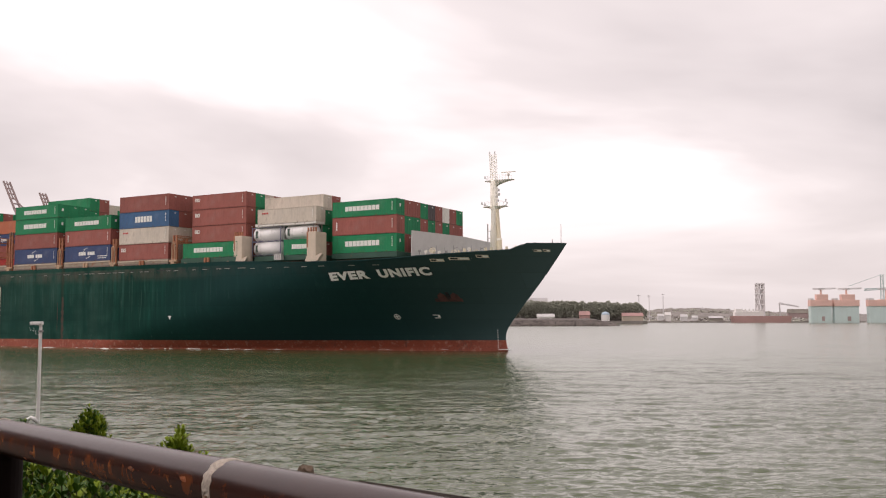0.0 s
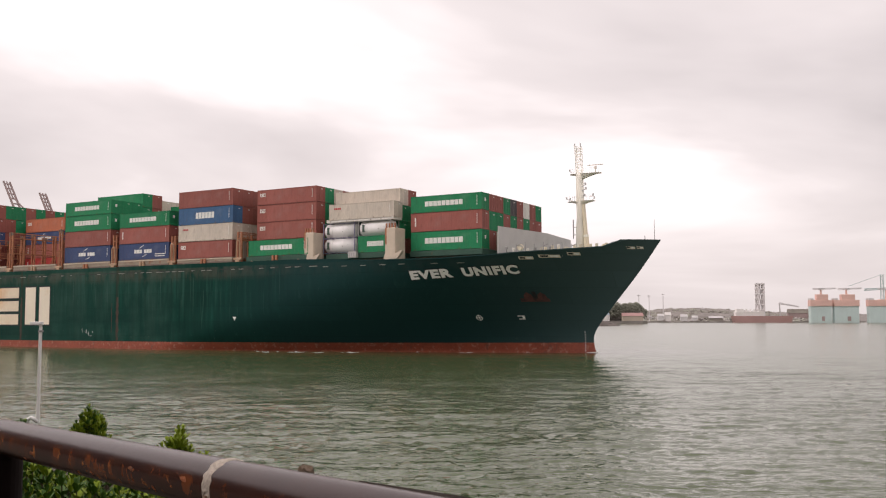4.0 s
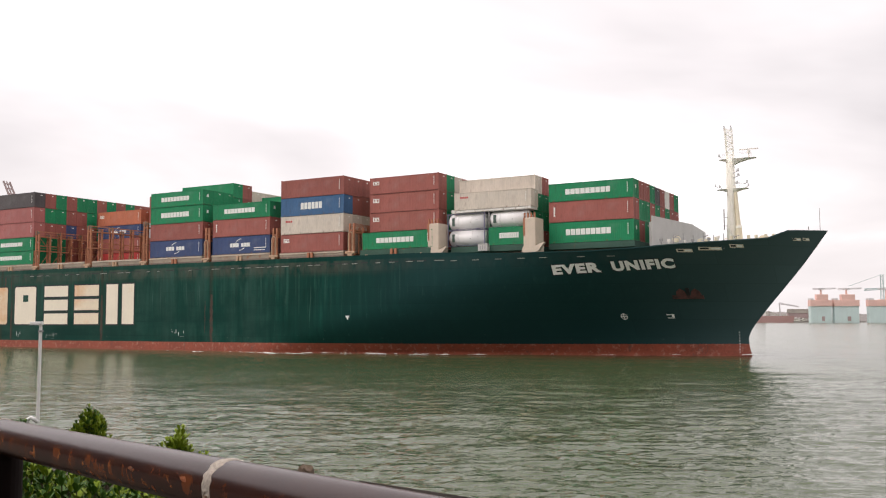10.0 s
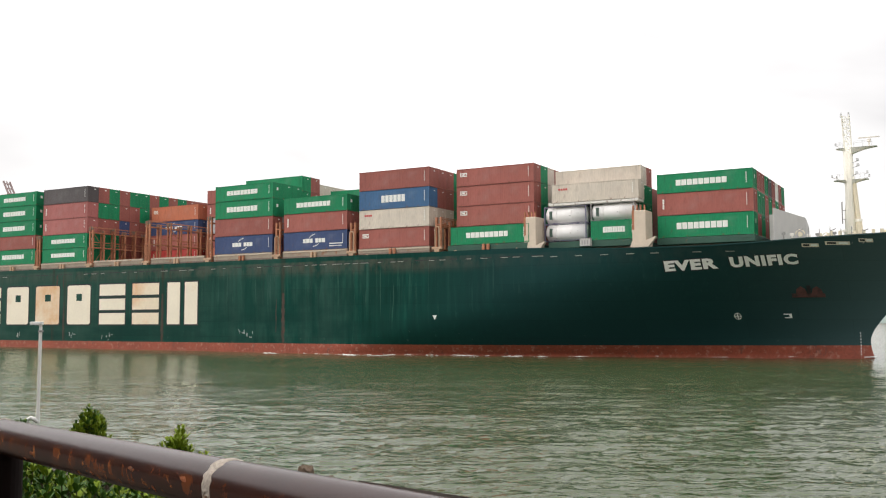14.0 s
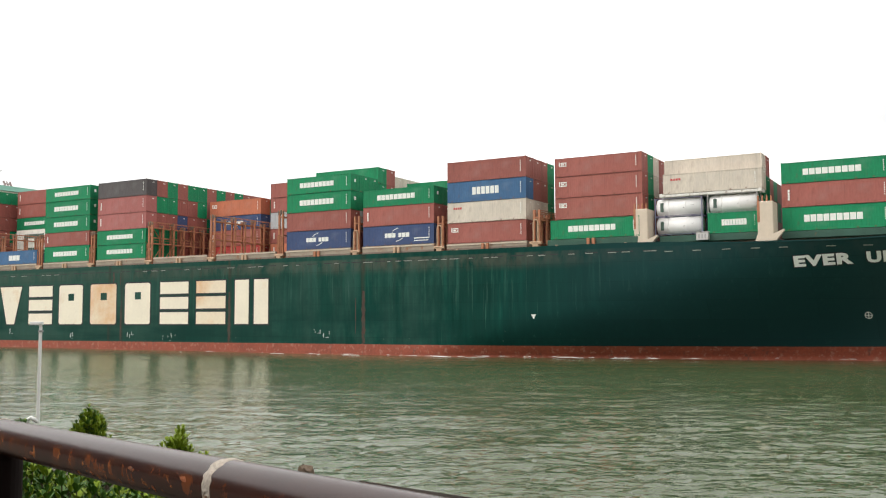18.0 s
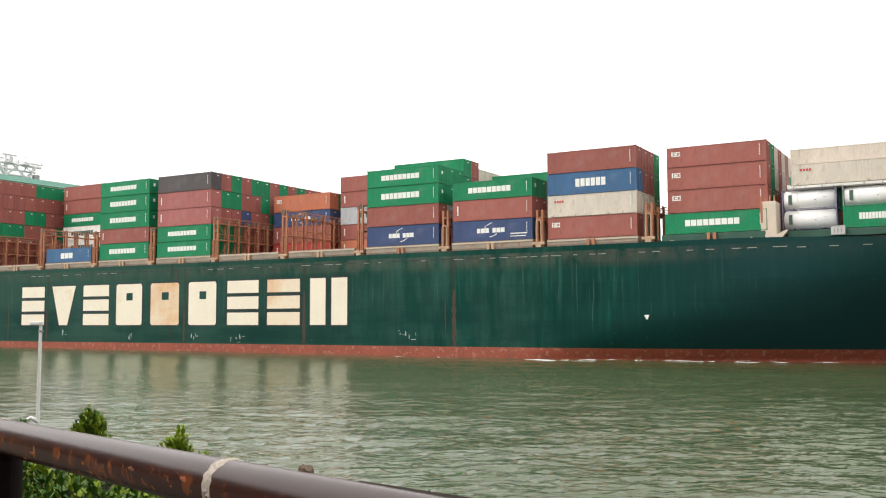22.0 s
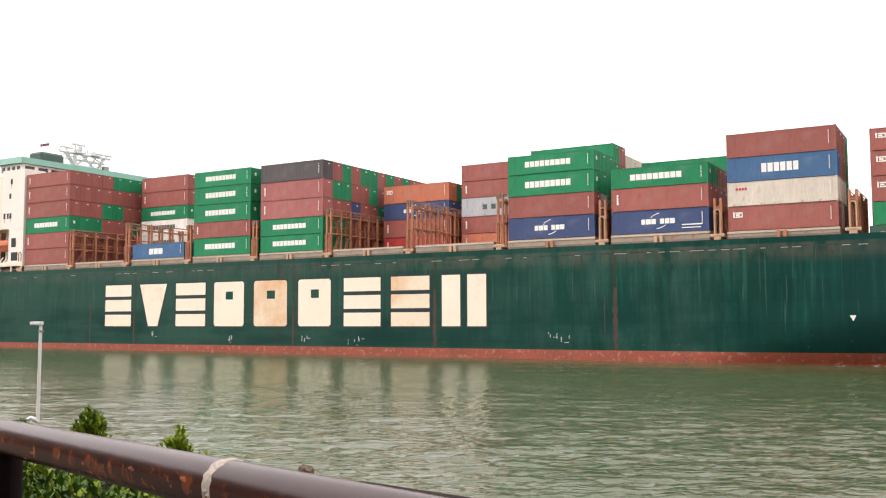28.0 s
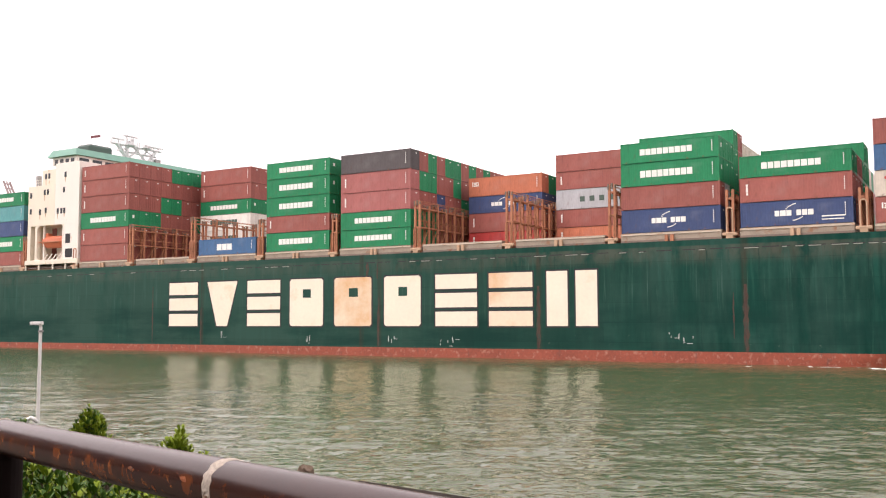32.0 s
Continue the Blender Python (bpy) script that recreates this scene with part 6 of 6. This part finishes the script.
    tagged(part("wooded_bank", bm, FAR_LAND), "grey-brown bank under the woodland", "bank", kind="structure")

    def block(name, b0, b1, e0, mat, roof, label, category, d=D, deep=6, windows=0):
        """A shed or house with a gabled roof, on the shore's bearings b0 to b1, its ridge at the elevation e0."""
        t = thing(name, label, category, "buildings on the far shore")
        x0, x1, z0, z1 = X(b0, d), X(b1, d), 1.5, Z(e0, d)
        eave = z0 + (z1 - z0) * 0.66
        part("wall", box(B(), x0, d, z0, x1, d + deep, eave, 0.1), mat, t)
        bm = B()
        v = [bm.verts.new(p) for p in ((x0 - 0.4, d - 0.5, eave - 0.1), (x1 + 0.4, d - 0.5, eave - 0.1), (x1 + 0.4, d + deep + 0.5, eave - 0.1), (x0 - 0.4, d + deep + 0.5, eave - 0.1), (x0 - 0.2, d + deep / 2, z1), (x1 + 0.2, d + deep / 2, z1))]
        for f in ((0, 1, 5, 4), (2, 3, 4, 5), (1, 2, 5), (3, 0, 4), (3, 2, 1, 0)):
            bm.faces.new([v[k] for k in f])
        part("roof", bm, roof, t)
        for i in range(windows):
            w = (x1 - x0) / (windows * 2 + 1)
            part("window", box(B(), x0 + w * (2 * i + 1), d - 0.15, z0 + (eave - z0) * 0.35, x0 + w * (2 * i + 2), d - 0.02, z0 + (eave - z0) * 0.8), CRANE_GREY, t)
        return t
    block("far_building", 90.4, 110.8, 21.5, FAR_YELLOW, FAR_GREY, "ochre far-shore building among trees", "building", 940, 5, 4)
    block("far_shed", 190.0, 212.0, 5.6, FAR_YELLOW, FAR_RED, "long low red-roofed shed on the far shore", "building", 894, 5, 0)
    block("far_shed", 144.6, 155.4, 7.2, FAR_RED, FAR_RED, "small red shed on the far shore", "building", 894, 4, 0)
    block("far_shed", 100.0, 118.0, 4.6, FAR_WHITE, FAR_GREY, "low white shed on the far shore", "building", 894, 4, 0)
    block("far_shed", 227.7, 234.0, 4.5, FAR_GREY, FAR_GREY, "small grey cabin on the far shore", "building", D, 4, 0)
    block("far_shed", 235.5, 241.5, 6.4, FAR_WHITE, FAR_WHITE, "white gabled shed on the far shore", "building", D + 2, 4, 0)
    block("far_shed", 252.0, 259.0, 3.9, FAR_GREY, FAR_GREY, "pale gabled shed on the far shore", "building", D, 4, 0)
    block("far_shed", 264.0, 270.0, 2.6, FAR_GREY, FAR_GREY, "grey cabin on the far shore", "building", D, 4, 0)
    block("far_shed", 282.0, 296.4, 1.9, FAR_SCRUB, FAR_GREY, "grey low shed on the far shore", "building", D, 4, 0)
    block("far_shed", 366.0, 390.4, 9.5, CRANE_GREY, FAR_SCRUB, "long grey-brown shed on the far shore", "building", D + 60, 5, 0)
    # small round-topped tank
    t = thing("storage_tank", "pale blue and white round-topped tank on the far shore", "tank")
    x = X(172.5, 894)
    part("shell", rod(B(), (x, 897, 1.5), (x, 897, Z(3.6, 894)), 4.0, seg=20), FAR_WHITE, t, smooth=False)
    bm = B()
    bmesh.ops.create_uvsphere(bm, u_segments=20, v_segments=10, radius=4.0, matrix=Matrix.Translation((x, 897, Z(3.6, 894))) @ Matrix.Diagonal((1, 1, 0.75, 1)))
    part("dome", bm, FAR_BLUE, t, "pale blue domed cover", smooth=True)
    # yard clutter along the shore
    lv, lf, lm = [], [], []
    rnd = random.Random(71)
    for i in range(420):
        d = D + rnd.uniform(0, 60)
        x, z = X(rnd.choice((rnd.uniform(215.7, 395), rnd.uniform(215.7, 310.8))), d), 1.5 + rnd.uniform(0, 5) * (d - D) / 50
        w, h = rnd.uniform(0.6, 3.4), rnd.uniform(0.5, 2.0)
        q = len(lv)
        lv += [(x, d, z), (x + w, d, z), (x + w, d + 2, z), (x, d + 2, z), (x, d, z + h), (x + w, d, z + h * rnd.uniform(0.7, 1)), (x + w, d + 2, z + h), (x, d + 2, z + h)]
        lf += [tuple(q + k for k in f) for f in ((0, 1, 5, 4), (1, 2, 6, 5), (3, 0, 4, 7), (4, 5, 6, 7))]
        lm += [rnd.choice((0, 0, 1, 2, 3))] * 4
    tagged(new("yard_clutter", mesh_of("yard_clutter", lv, lf, [FAR_ROCK, FAR_GREY, FAR_SCRUB, FAR_WHITE], lm)), "stacked goods and scrub along the far quay", "clutter", kind="stuff")
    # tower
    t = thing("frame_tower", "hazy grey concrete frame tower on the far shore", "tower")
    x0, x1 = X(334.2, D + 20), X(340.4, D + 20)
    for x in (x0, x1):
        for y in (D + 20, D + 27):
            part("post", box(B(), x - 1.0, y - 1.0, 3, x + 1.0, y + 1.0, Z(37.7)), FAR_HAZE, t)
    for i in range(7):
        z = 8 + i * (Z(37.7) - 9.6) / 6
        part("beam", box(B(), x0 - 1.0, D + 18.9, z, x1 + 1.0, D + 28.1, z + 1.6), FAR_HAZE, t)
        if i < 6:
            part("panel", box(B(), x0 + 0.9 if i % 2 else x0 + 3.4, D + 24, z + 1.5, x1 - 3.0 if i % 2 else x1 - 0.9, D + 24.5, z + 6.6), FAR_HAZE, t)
    # poles
    for b, e in ((209.6, 23.8), (220.5, 23.2), (235.5, 25.0)):
        t = thing("mast_pole", "thin grey pole on the far shore", "pole", "poles on the far shore")
        part("shaft", rod(B(), (X(b), D + 10, 2), (X(b), D + 10, Z(e)), 0.55, 0.35, seg=6), FAR_GREY, t)
        part("head", box(B(), X(b) - 1.6, D + 9.5, Z(e), X(b) + 1.6, D + 10.5, Z(e) + 0.9), FAR_GREY, t)
    # moored red ship with white house
    t = thing("far_ship", "small red-hulled ship with a white house", "ship")
    CARGO_FAR.append(t)
    d = D - 30
    bm = B()
    v = []
    for z, e in ((-0.8, 0.0), (Z(2.1, d), 2.0)):
        v.append([bm.verts.new(p) for p in ((X(308.4, d) - e, d, z), (X(369.9, d) - 2 + e, d, z), (X(369.9, d) + e, d + 7, z), (X(369.9, d) - 2 + e, d + 14, z), (X(309.6, d) - e, d + 14, z))])
    for i in range(5):
        bm.faces.new((v[0][i], v[0][(i + 1) % 5], v[1][(i + 1) % 5], v[1][i]))
    bm.faces.new(v[1])
    part("hull", bm, FAR_RED, t)
    part("house", box(B(), X(309.6, d), d + 1, Z(0.9, d), X(339.8, d), d + 9, Z(6.9, d), 0.2), FAR_WHITE, t)
    part("bridge", box(B(), X(310.8, d), d + 2, Z(6.9, d), X(318.1, d), d + 9, Z(9.6, d), 0.2), FAR_WHITE, t)
    for i in range(4):
        part("ventilator", rod(B(), (X(321.7 + 4.2 * i, d), d + 4, Z(6.9, d)), (X(321.7 + 4.2 * i, d), d + 4, Z(9.3, d)), 1.0, seg=8), FAR_WHITE, t)
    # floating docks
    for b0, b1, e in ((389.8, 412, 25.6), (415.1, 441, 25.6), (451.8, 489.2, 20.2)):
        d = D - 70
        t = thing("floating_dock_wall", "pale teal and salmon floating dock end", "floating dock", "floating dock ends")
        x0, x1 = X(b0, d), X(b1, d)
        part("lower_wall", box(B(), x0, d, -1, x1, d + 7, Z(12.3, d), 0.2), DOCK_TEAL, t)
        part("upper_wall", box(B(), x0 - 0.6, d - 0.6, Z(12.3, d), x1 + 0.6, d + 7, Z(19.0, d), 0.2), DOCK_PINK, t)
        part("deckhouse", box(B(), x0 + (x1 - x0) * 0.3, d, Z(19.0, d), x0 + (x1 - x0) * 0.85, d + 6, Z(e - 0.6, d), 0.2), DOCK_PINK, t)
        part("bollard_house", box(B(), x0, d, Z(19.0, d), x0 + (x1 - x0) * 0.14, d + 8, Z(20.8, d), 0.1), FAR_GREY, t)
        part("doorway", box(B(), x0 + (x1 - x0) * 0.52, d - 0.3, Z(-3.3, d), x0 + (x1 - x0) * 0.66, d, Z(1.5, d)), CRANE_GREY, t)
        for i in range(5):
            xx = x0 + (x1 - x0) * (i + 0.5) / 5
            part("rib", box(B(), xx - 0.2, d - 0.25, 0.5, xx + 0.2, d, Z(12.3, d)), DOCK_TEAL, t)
        c = thing("dock_crane", "small grey jib crane on the floating dock", "crane", "dock cranes")
        cx = (x0 + x1) / 2 + 1.5
        bm = B()
        rod(bm, (cx, d + 4, Z(e - 1.2, d)), (cx, d + 4, Z(30.4, d)), 1.3, 0.9, seg=8)
        part("tower", bm, DOCK_PINK, c)
        part("cab", box(B(), cx - 2.4, d + 2, Z(29.8, d), cx + 2.0, d + 6, Z(31.9, d), 0.2), FAR_GREY, c)
        bm = B()
        lattice(bm, (cx - 9, d + 4, Z(30.7, d)), (cx + 17, d + 4, Z(31.6, d)), 0.7, 0.35, 9)
        part("jib", bm, FAR_GREY, c)
    # tall crane behind the dock
    c = thing("tower_crane", "tall pale teal crane behind the docks", "crane")
    bm = B()
    lattice(bm, (X(466.3, D + 40), D + 40, 3), (X(466.3, D + 40), D + 40, Z(47.9)), 2.2, 0.6, 12)
    part("tower", bm, CRANE_TEAL, c)
    bm = B()
    lattice(bm, (X(447.0, D + 40), D + 40, Z(31.0)), (X(491.6, D + 40), D + 40, Z(33.4)), 1.0, 0.45, 12)
    rod(bm, (X(466.3, D + 40), D + 40, Z(47.9)), (X(431.3, D + 40), D + 40, Z(35.2)), 0.25, seg=4)
    part("jib", bm, CRANE_TEAL, c)
    # luffing boom beyond the red ship
    c = thing("luffing_crane", "low grey luffing crane on the far shore", "crane")
    bm = B()
    lattice(bm, (X(356.6, D + 30), D + 30, Z(16.0)), (X(377.1, D + 30), D + 30, Z(12.3)), 0.7, 0.35, 7)
    rod(bm, (X(357.8, D + 30), D + 30, 3), (X(356.6, D + 30), D + 30, Z(16.6)), 0.9, seg=6)
    part("boom", bm, FAR_GREY, c)
    # raised booms of gantry cranes behind the ship
    d = 700
    for b, e in ((-466.3, 145.5), (-427.7, 132.8)):
        c = thing("gantry_crane", "grey-pink container gantry crane with raised boom", "crane", "gantry cranes")
        run = 18 if b < -440 else 13
        x = X(b + run, d)
        top = Z(e, d) + 1
        foot, head = Vector((x, d, top - 30)), Vector((X(b, d), d, top))
        if b > -440:
            foot = Vector((x, d, top - 22))
        bm = B()
        for g in (-2.4, 2.4):
            off = Vector((g * 0.5, g, 0))
            rod(bm, foot + off, head + off, 0.95, 0.75, seg=4)
        for i in range(8):
            p = foot.lerp(head, (i + 0.5) / 8)
            rod(bm, p - Vector((1.2, 2.4, 0)), p + Vector((1.2, 2.4, 0)), 0.5, seg=4)
        rod(bm, head, head + Vector((5, 0, -12)), 0.5, seg=5)
        rod(bm, head + Vector((5, 0, -12)), foot + Vector((9, 0, 2)), 0.5, seg=5)
        x += 4
        part("boom", bm, CRANE_GREY, c)
        bm = B()
        for e in (-8, 8):
            for g in (-11, 11):
                box(bm, x + 6 + g - 1, d + e - 1, 1, x + 6 + g + 1, d + e + 1, top - 34)
        part("leg", bm, CRANE_GREY, c)
        part("girder", box(B(), x - 10, d - 9, top - 36, x + 50, d + 9, top - 28), CRANE_GREY, c)
    bm = B()
    box(bm, X(-622.9, d), d - 20, -1, X(-273.5, d), d + 160, 2.2)
    tagged(part("terminal_quay", bm, FAR_GREY), "grey container terminal quay", "quay", kind="structure")


def foam():
    """Low streaks of foam that run along the waterline with the ship."""
    rnd = random.Random(21)
    t = thing("bow_foam", "thin white foam streaks along the ship's waterline", "foam")
    for i in range(44):
        x = rnd.choice((rnd.uniform(-30, 2), rnd.uniform(-8, 26), rnd.uniform(-60, 58)))
        y = hull_y(x, 0) - rnd.choice((rnd.uniform(0.15, 0.8), rnd.uniform(0.8, 4.5), rnd.uniform(0.8, 4.5)))
        L = rnd.choice((0.5, 0.8, 1.2, 2.0, 2.8))
        bm = B()
        v = []
        for k in range(9):
            u = k / 8
            xx = x + (u - 0.5) * L
            yy = y + (hull_y(xx, 0) - hull_y(x, 0)) + 0.35 * noise.noise(Vector((xx * 0.5, i * 3.3, 0)))
            w = 0.045 * math.sin(math.pi * min(max(u, 0.04), 0.96)) * (1 + 0.5 * noise.noise(Vector((xx * 2, 5, i))))
            v.append([bm.verts.new((xx, yy - w, -0.06)), bm.verts.new((xx, yy, -0.05 + max(0.0, 0.03 + 0.09 * noise.noise(Vector((xx * 1.3, i * 1.7, 1)))) * math.sin(math.pi * u) ** 0.8)), bm.verts.new((xx, yy + w, -0.06))])
        for k in range(8):
            for j in (0, 1):
                bm.faces.new((v[k][j], v[k + 1][j], v[k + 1][j + 1], v[k][j + 1]))
        part("streak", bm, FOAM, t)
    aboard(t, Matrix.Translation((0, 0, 0.03)))
    w = thing("bow_wave", "small white bow wave at the stem", "foam")
    bm = B()
    for sgn in (0, 1):
        v = []
        for k in range(10):
            u = k / 9
            x = 63.4 - u * 1.3
            y = hull_y(min(x, 62.9), 0.2) - 0.1 - 0.5 * u
            z = 0.07 * (1 - u) ** 1.3 - 0.01
            yy = (y, y - 0.12, y - 0.3)
            zz = (z, z * 0.5 - 0.02, -0.08)
            v.append([bm.verts.new((x, a if sgn == 0 else 40 - a, b)) for a, b in zip(yy, zz)])
        for k in range(9):
            for j in (0, 1):
                bm.faces.new((v[k][j], v[k + 1][j], v[k + 1][j + 1], v[k][j + 1]))
    part("crest", bm, FOAM, w)
    aboard(w, Matrix.Translation((0, 0, 0)))


SEA = water()
sea_skirt()
quay()
far_shore()
near_things()
SHIP, _ = ship()
aboard(SHIP, Matrix.Identity(4))
hatches(SHIP)
edge_rail(SHIP)
foredeck(SHIP)
house(SHIP)
for gx, gy0, gy1, gtop, gheavy in ((-122.2, 0.6, 17.5, 21.4, True), (-107.6, 0.6, 17.5, 21.8, True), (-64.2, 0.6, 17.5, 21.6, True), (-49.8, 0.6, 17.5, 21.9, True),
                                   (-78.7, 0.6, 8, 20.6, True), (-93.0, 0.6, 8, 20.6, True), (-35.4, 0.6, 8, 21.8, True), (-20.85, 0.6, 8, 20.0, False), (-6.4, 0.6, 8, 19.2, False),
                                   (8.5, 0.6, 12, 19.2, False), (-136.3, 0.6, 3.2, 21.0, True), (-150.9, 0.6, 8, 20.6, True)):
    lashing_bridge(SHIP, gx, gy0, gy1, gtop, gheavy)
for px0 in (21.75, 36.95):
    col = part("support_column", box(B(), px0 + 0.2, 0.5, 13.3, px0 + 2.0, 3.4, 18.9, 0.08), COLUMN_CREAM, SHIP, "cream steel support column")
    bm = B()
    gusset = [(px0 - 0.1, 14.2), (px0 + 2.3, 14.2), (px0 + 3.2, 15.3), (px0 + 3.2, 15.5), (px0 + 2.0, 15.0), (px0 + 0.2, 15.0)]
    front, rear = [bm.verts.new((x, 0.46, z)) for x, z in gusset], [bm.verts.new((x, 1.1, z)) for x, z in gusset]
    bm.faces.new(front)
    bm.faces.new(rear[::-1])
    for k in range(6):
        bm.faces.new((front[k], front[(k + 1) % 6], rear[(k + 1) % 6], rear[k]))
    part("foot", bm, COLUMN_CREAM, col)
    part("rust_stain", box(B(), px0 + 0.19, 0.492, 16.4, px0 + 0.5, 0.6, 18.9), LASHING, col, "rust run down the edge of the column")
    for k in range(4):
        part("twistlock", box(B(), px0 + 0.2 + 0.5 * k, 0.7, 18.9, px0 + 0.35 + 0.5 * k, 1.0, 19.6), LASHING, col)
cargo()
PURPLE = material("tank_frame_indigo", (0.17, 0.16, 0.24), 0.6, vary=0.2)
tank_container(24.05, 2.7, 15.62, PURPLE)
tank_container(24.05, 2.7, 17.98, PURPLE)
container(30.75, 2.7, 15.5, 6.06, ST, "green", "nine")
tank_container(30.75, 2.7, 18.091, GREY_STEEL)
RACK = thing("flat_rack", "empty pale steel flat rack between tanks and container", "flat rack")
part("platform", box(B(), 0, 0, 0.0, 12.6, 2.44, 0.32, 0.03), PAINT["white"], RACK)
for rx0 in (0.0, 12.25):
    part("end_frame", box(B(), rx0, 0, 0.32, rx0 + 0.35, 2.44, 0.46, 0.02), PAINT["white"], RACK)
LOCKER = thing("deck_locker", "small pale grey steel locker on the deck edge below the tanks", "locker")
part("body", box(B(), 0, 0, 0, 1.5, 0.7, 0.95, 0.03), BREAKWATER, LOCKER)
part("lid", box(B(), -0.05, -0.05, 0.96, 1.55, 0.75, 1.03, 0.02), BREAKWATER, LOCKER)
for lx in (0.3, 0.68, 1.06):
    part("louvre", box(B(), lx, -0.025, 0.2, lx + 0.14, -0.002, 0.75), GREY_STEEL, LOCKER)
aboard(LOCKER, Matrix.Translation((29.5, 1.75, 14.72)))
aboard(RACK, Matrix.Translation((24.7, 2.7, 20.45)))
container(BAY["C"] + 0.35, 0.5, 15.5, 12.19, ST, "green", "nine")
container(25.2, 2.7, 20.78, 12.19, ST, "beige", "red_tag")
foam()


def motions():
    """The ship sails by with all that it carries; the sea drifts."""
    for ob, m in CARGO:
        walk(ob, [(t, s @ m) for t, s in SHIP_ROWS])
    for ob in CARGO_FAR:
        walk(ob, [(0.0, pose(0, 0, 0)), (16.0, pose(4.6, 0, 0)), (32.0, pose(9.2, 0, 0))])
    walk(SEA, [(0.0, pose(0, 0, 0)), (16.0, pose(-2.2, -1.2, 0)), (32.0, pose(-4.4, -2.4, 0))])


motions()
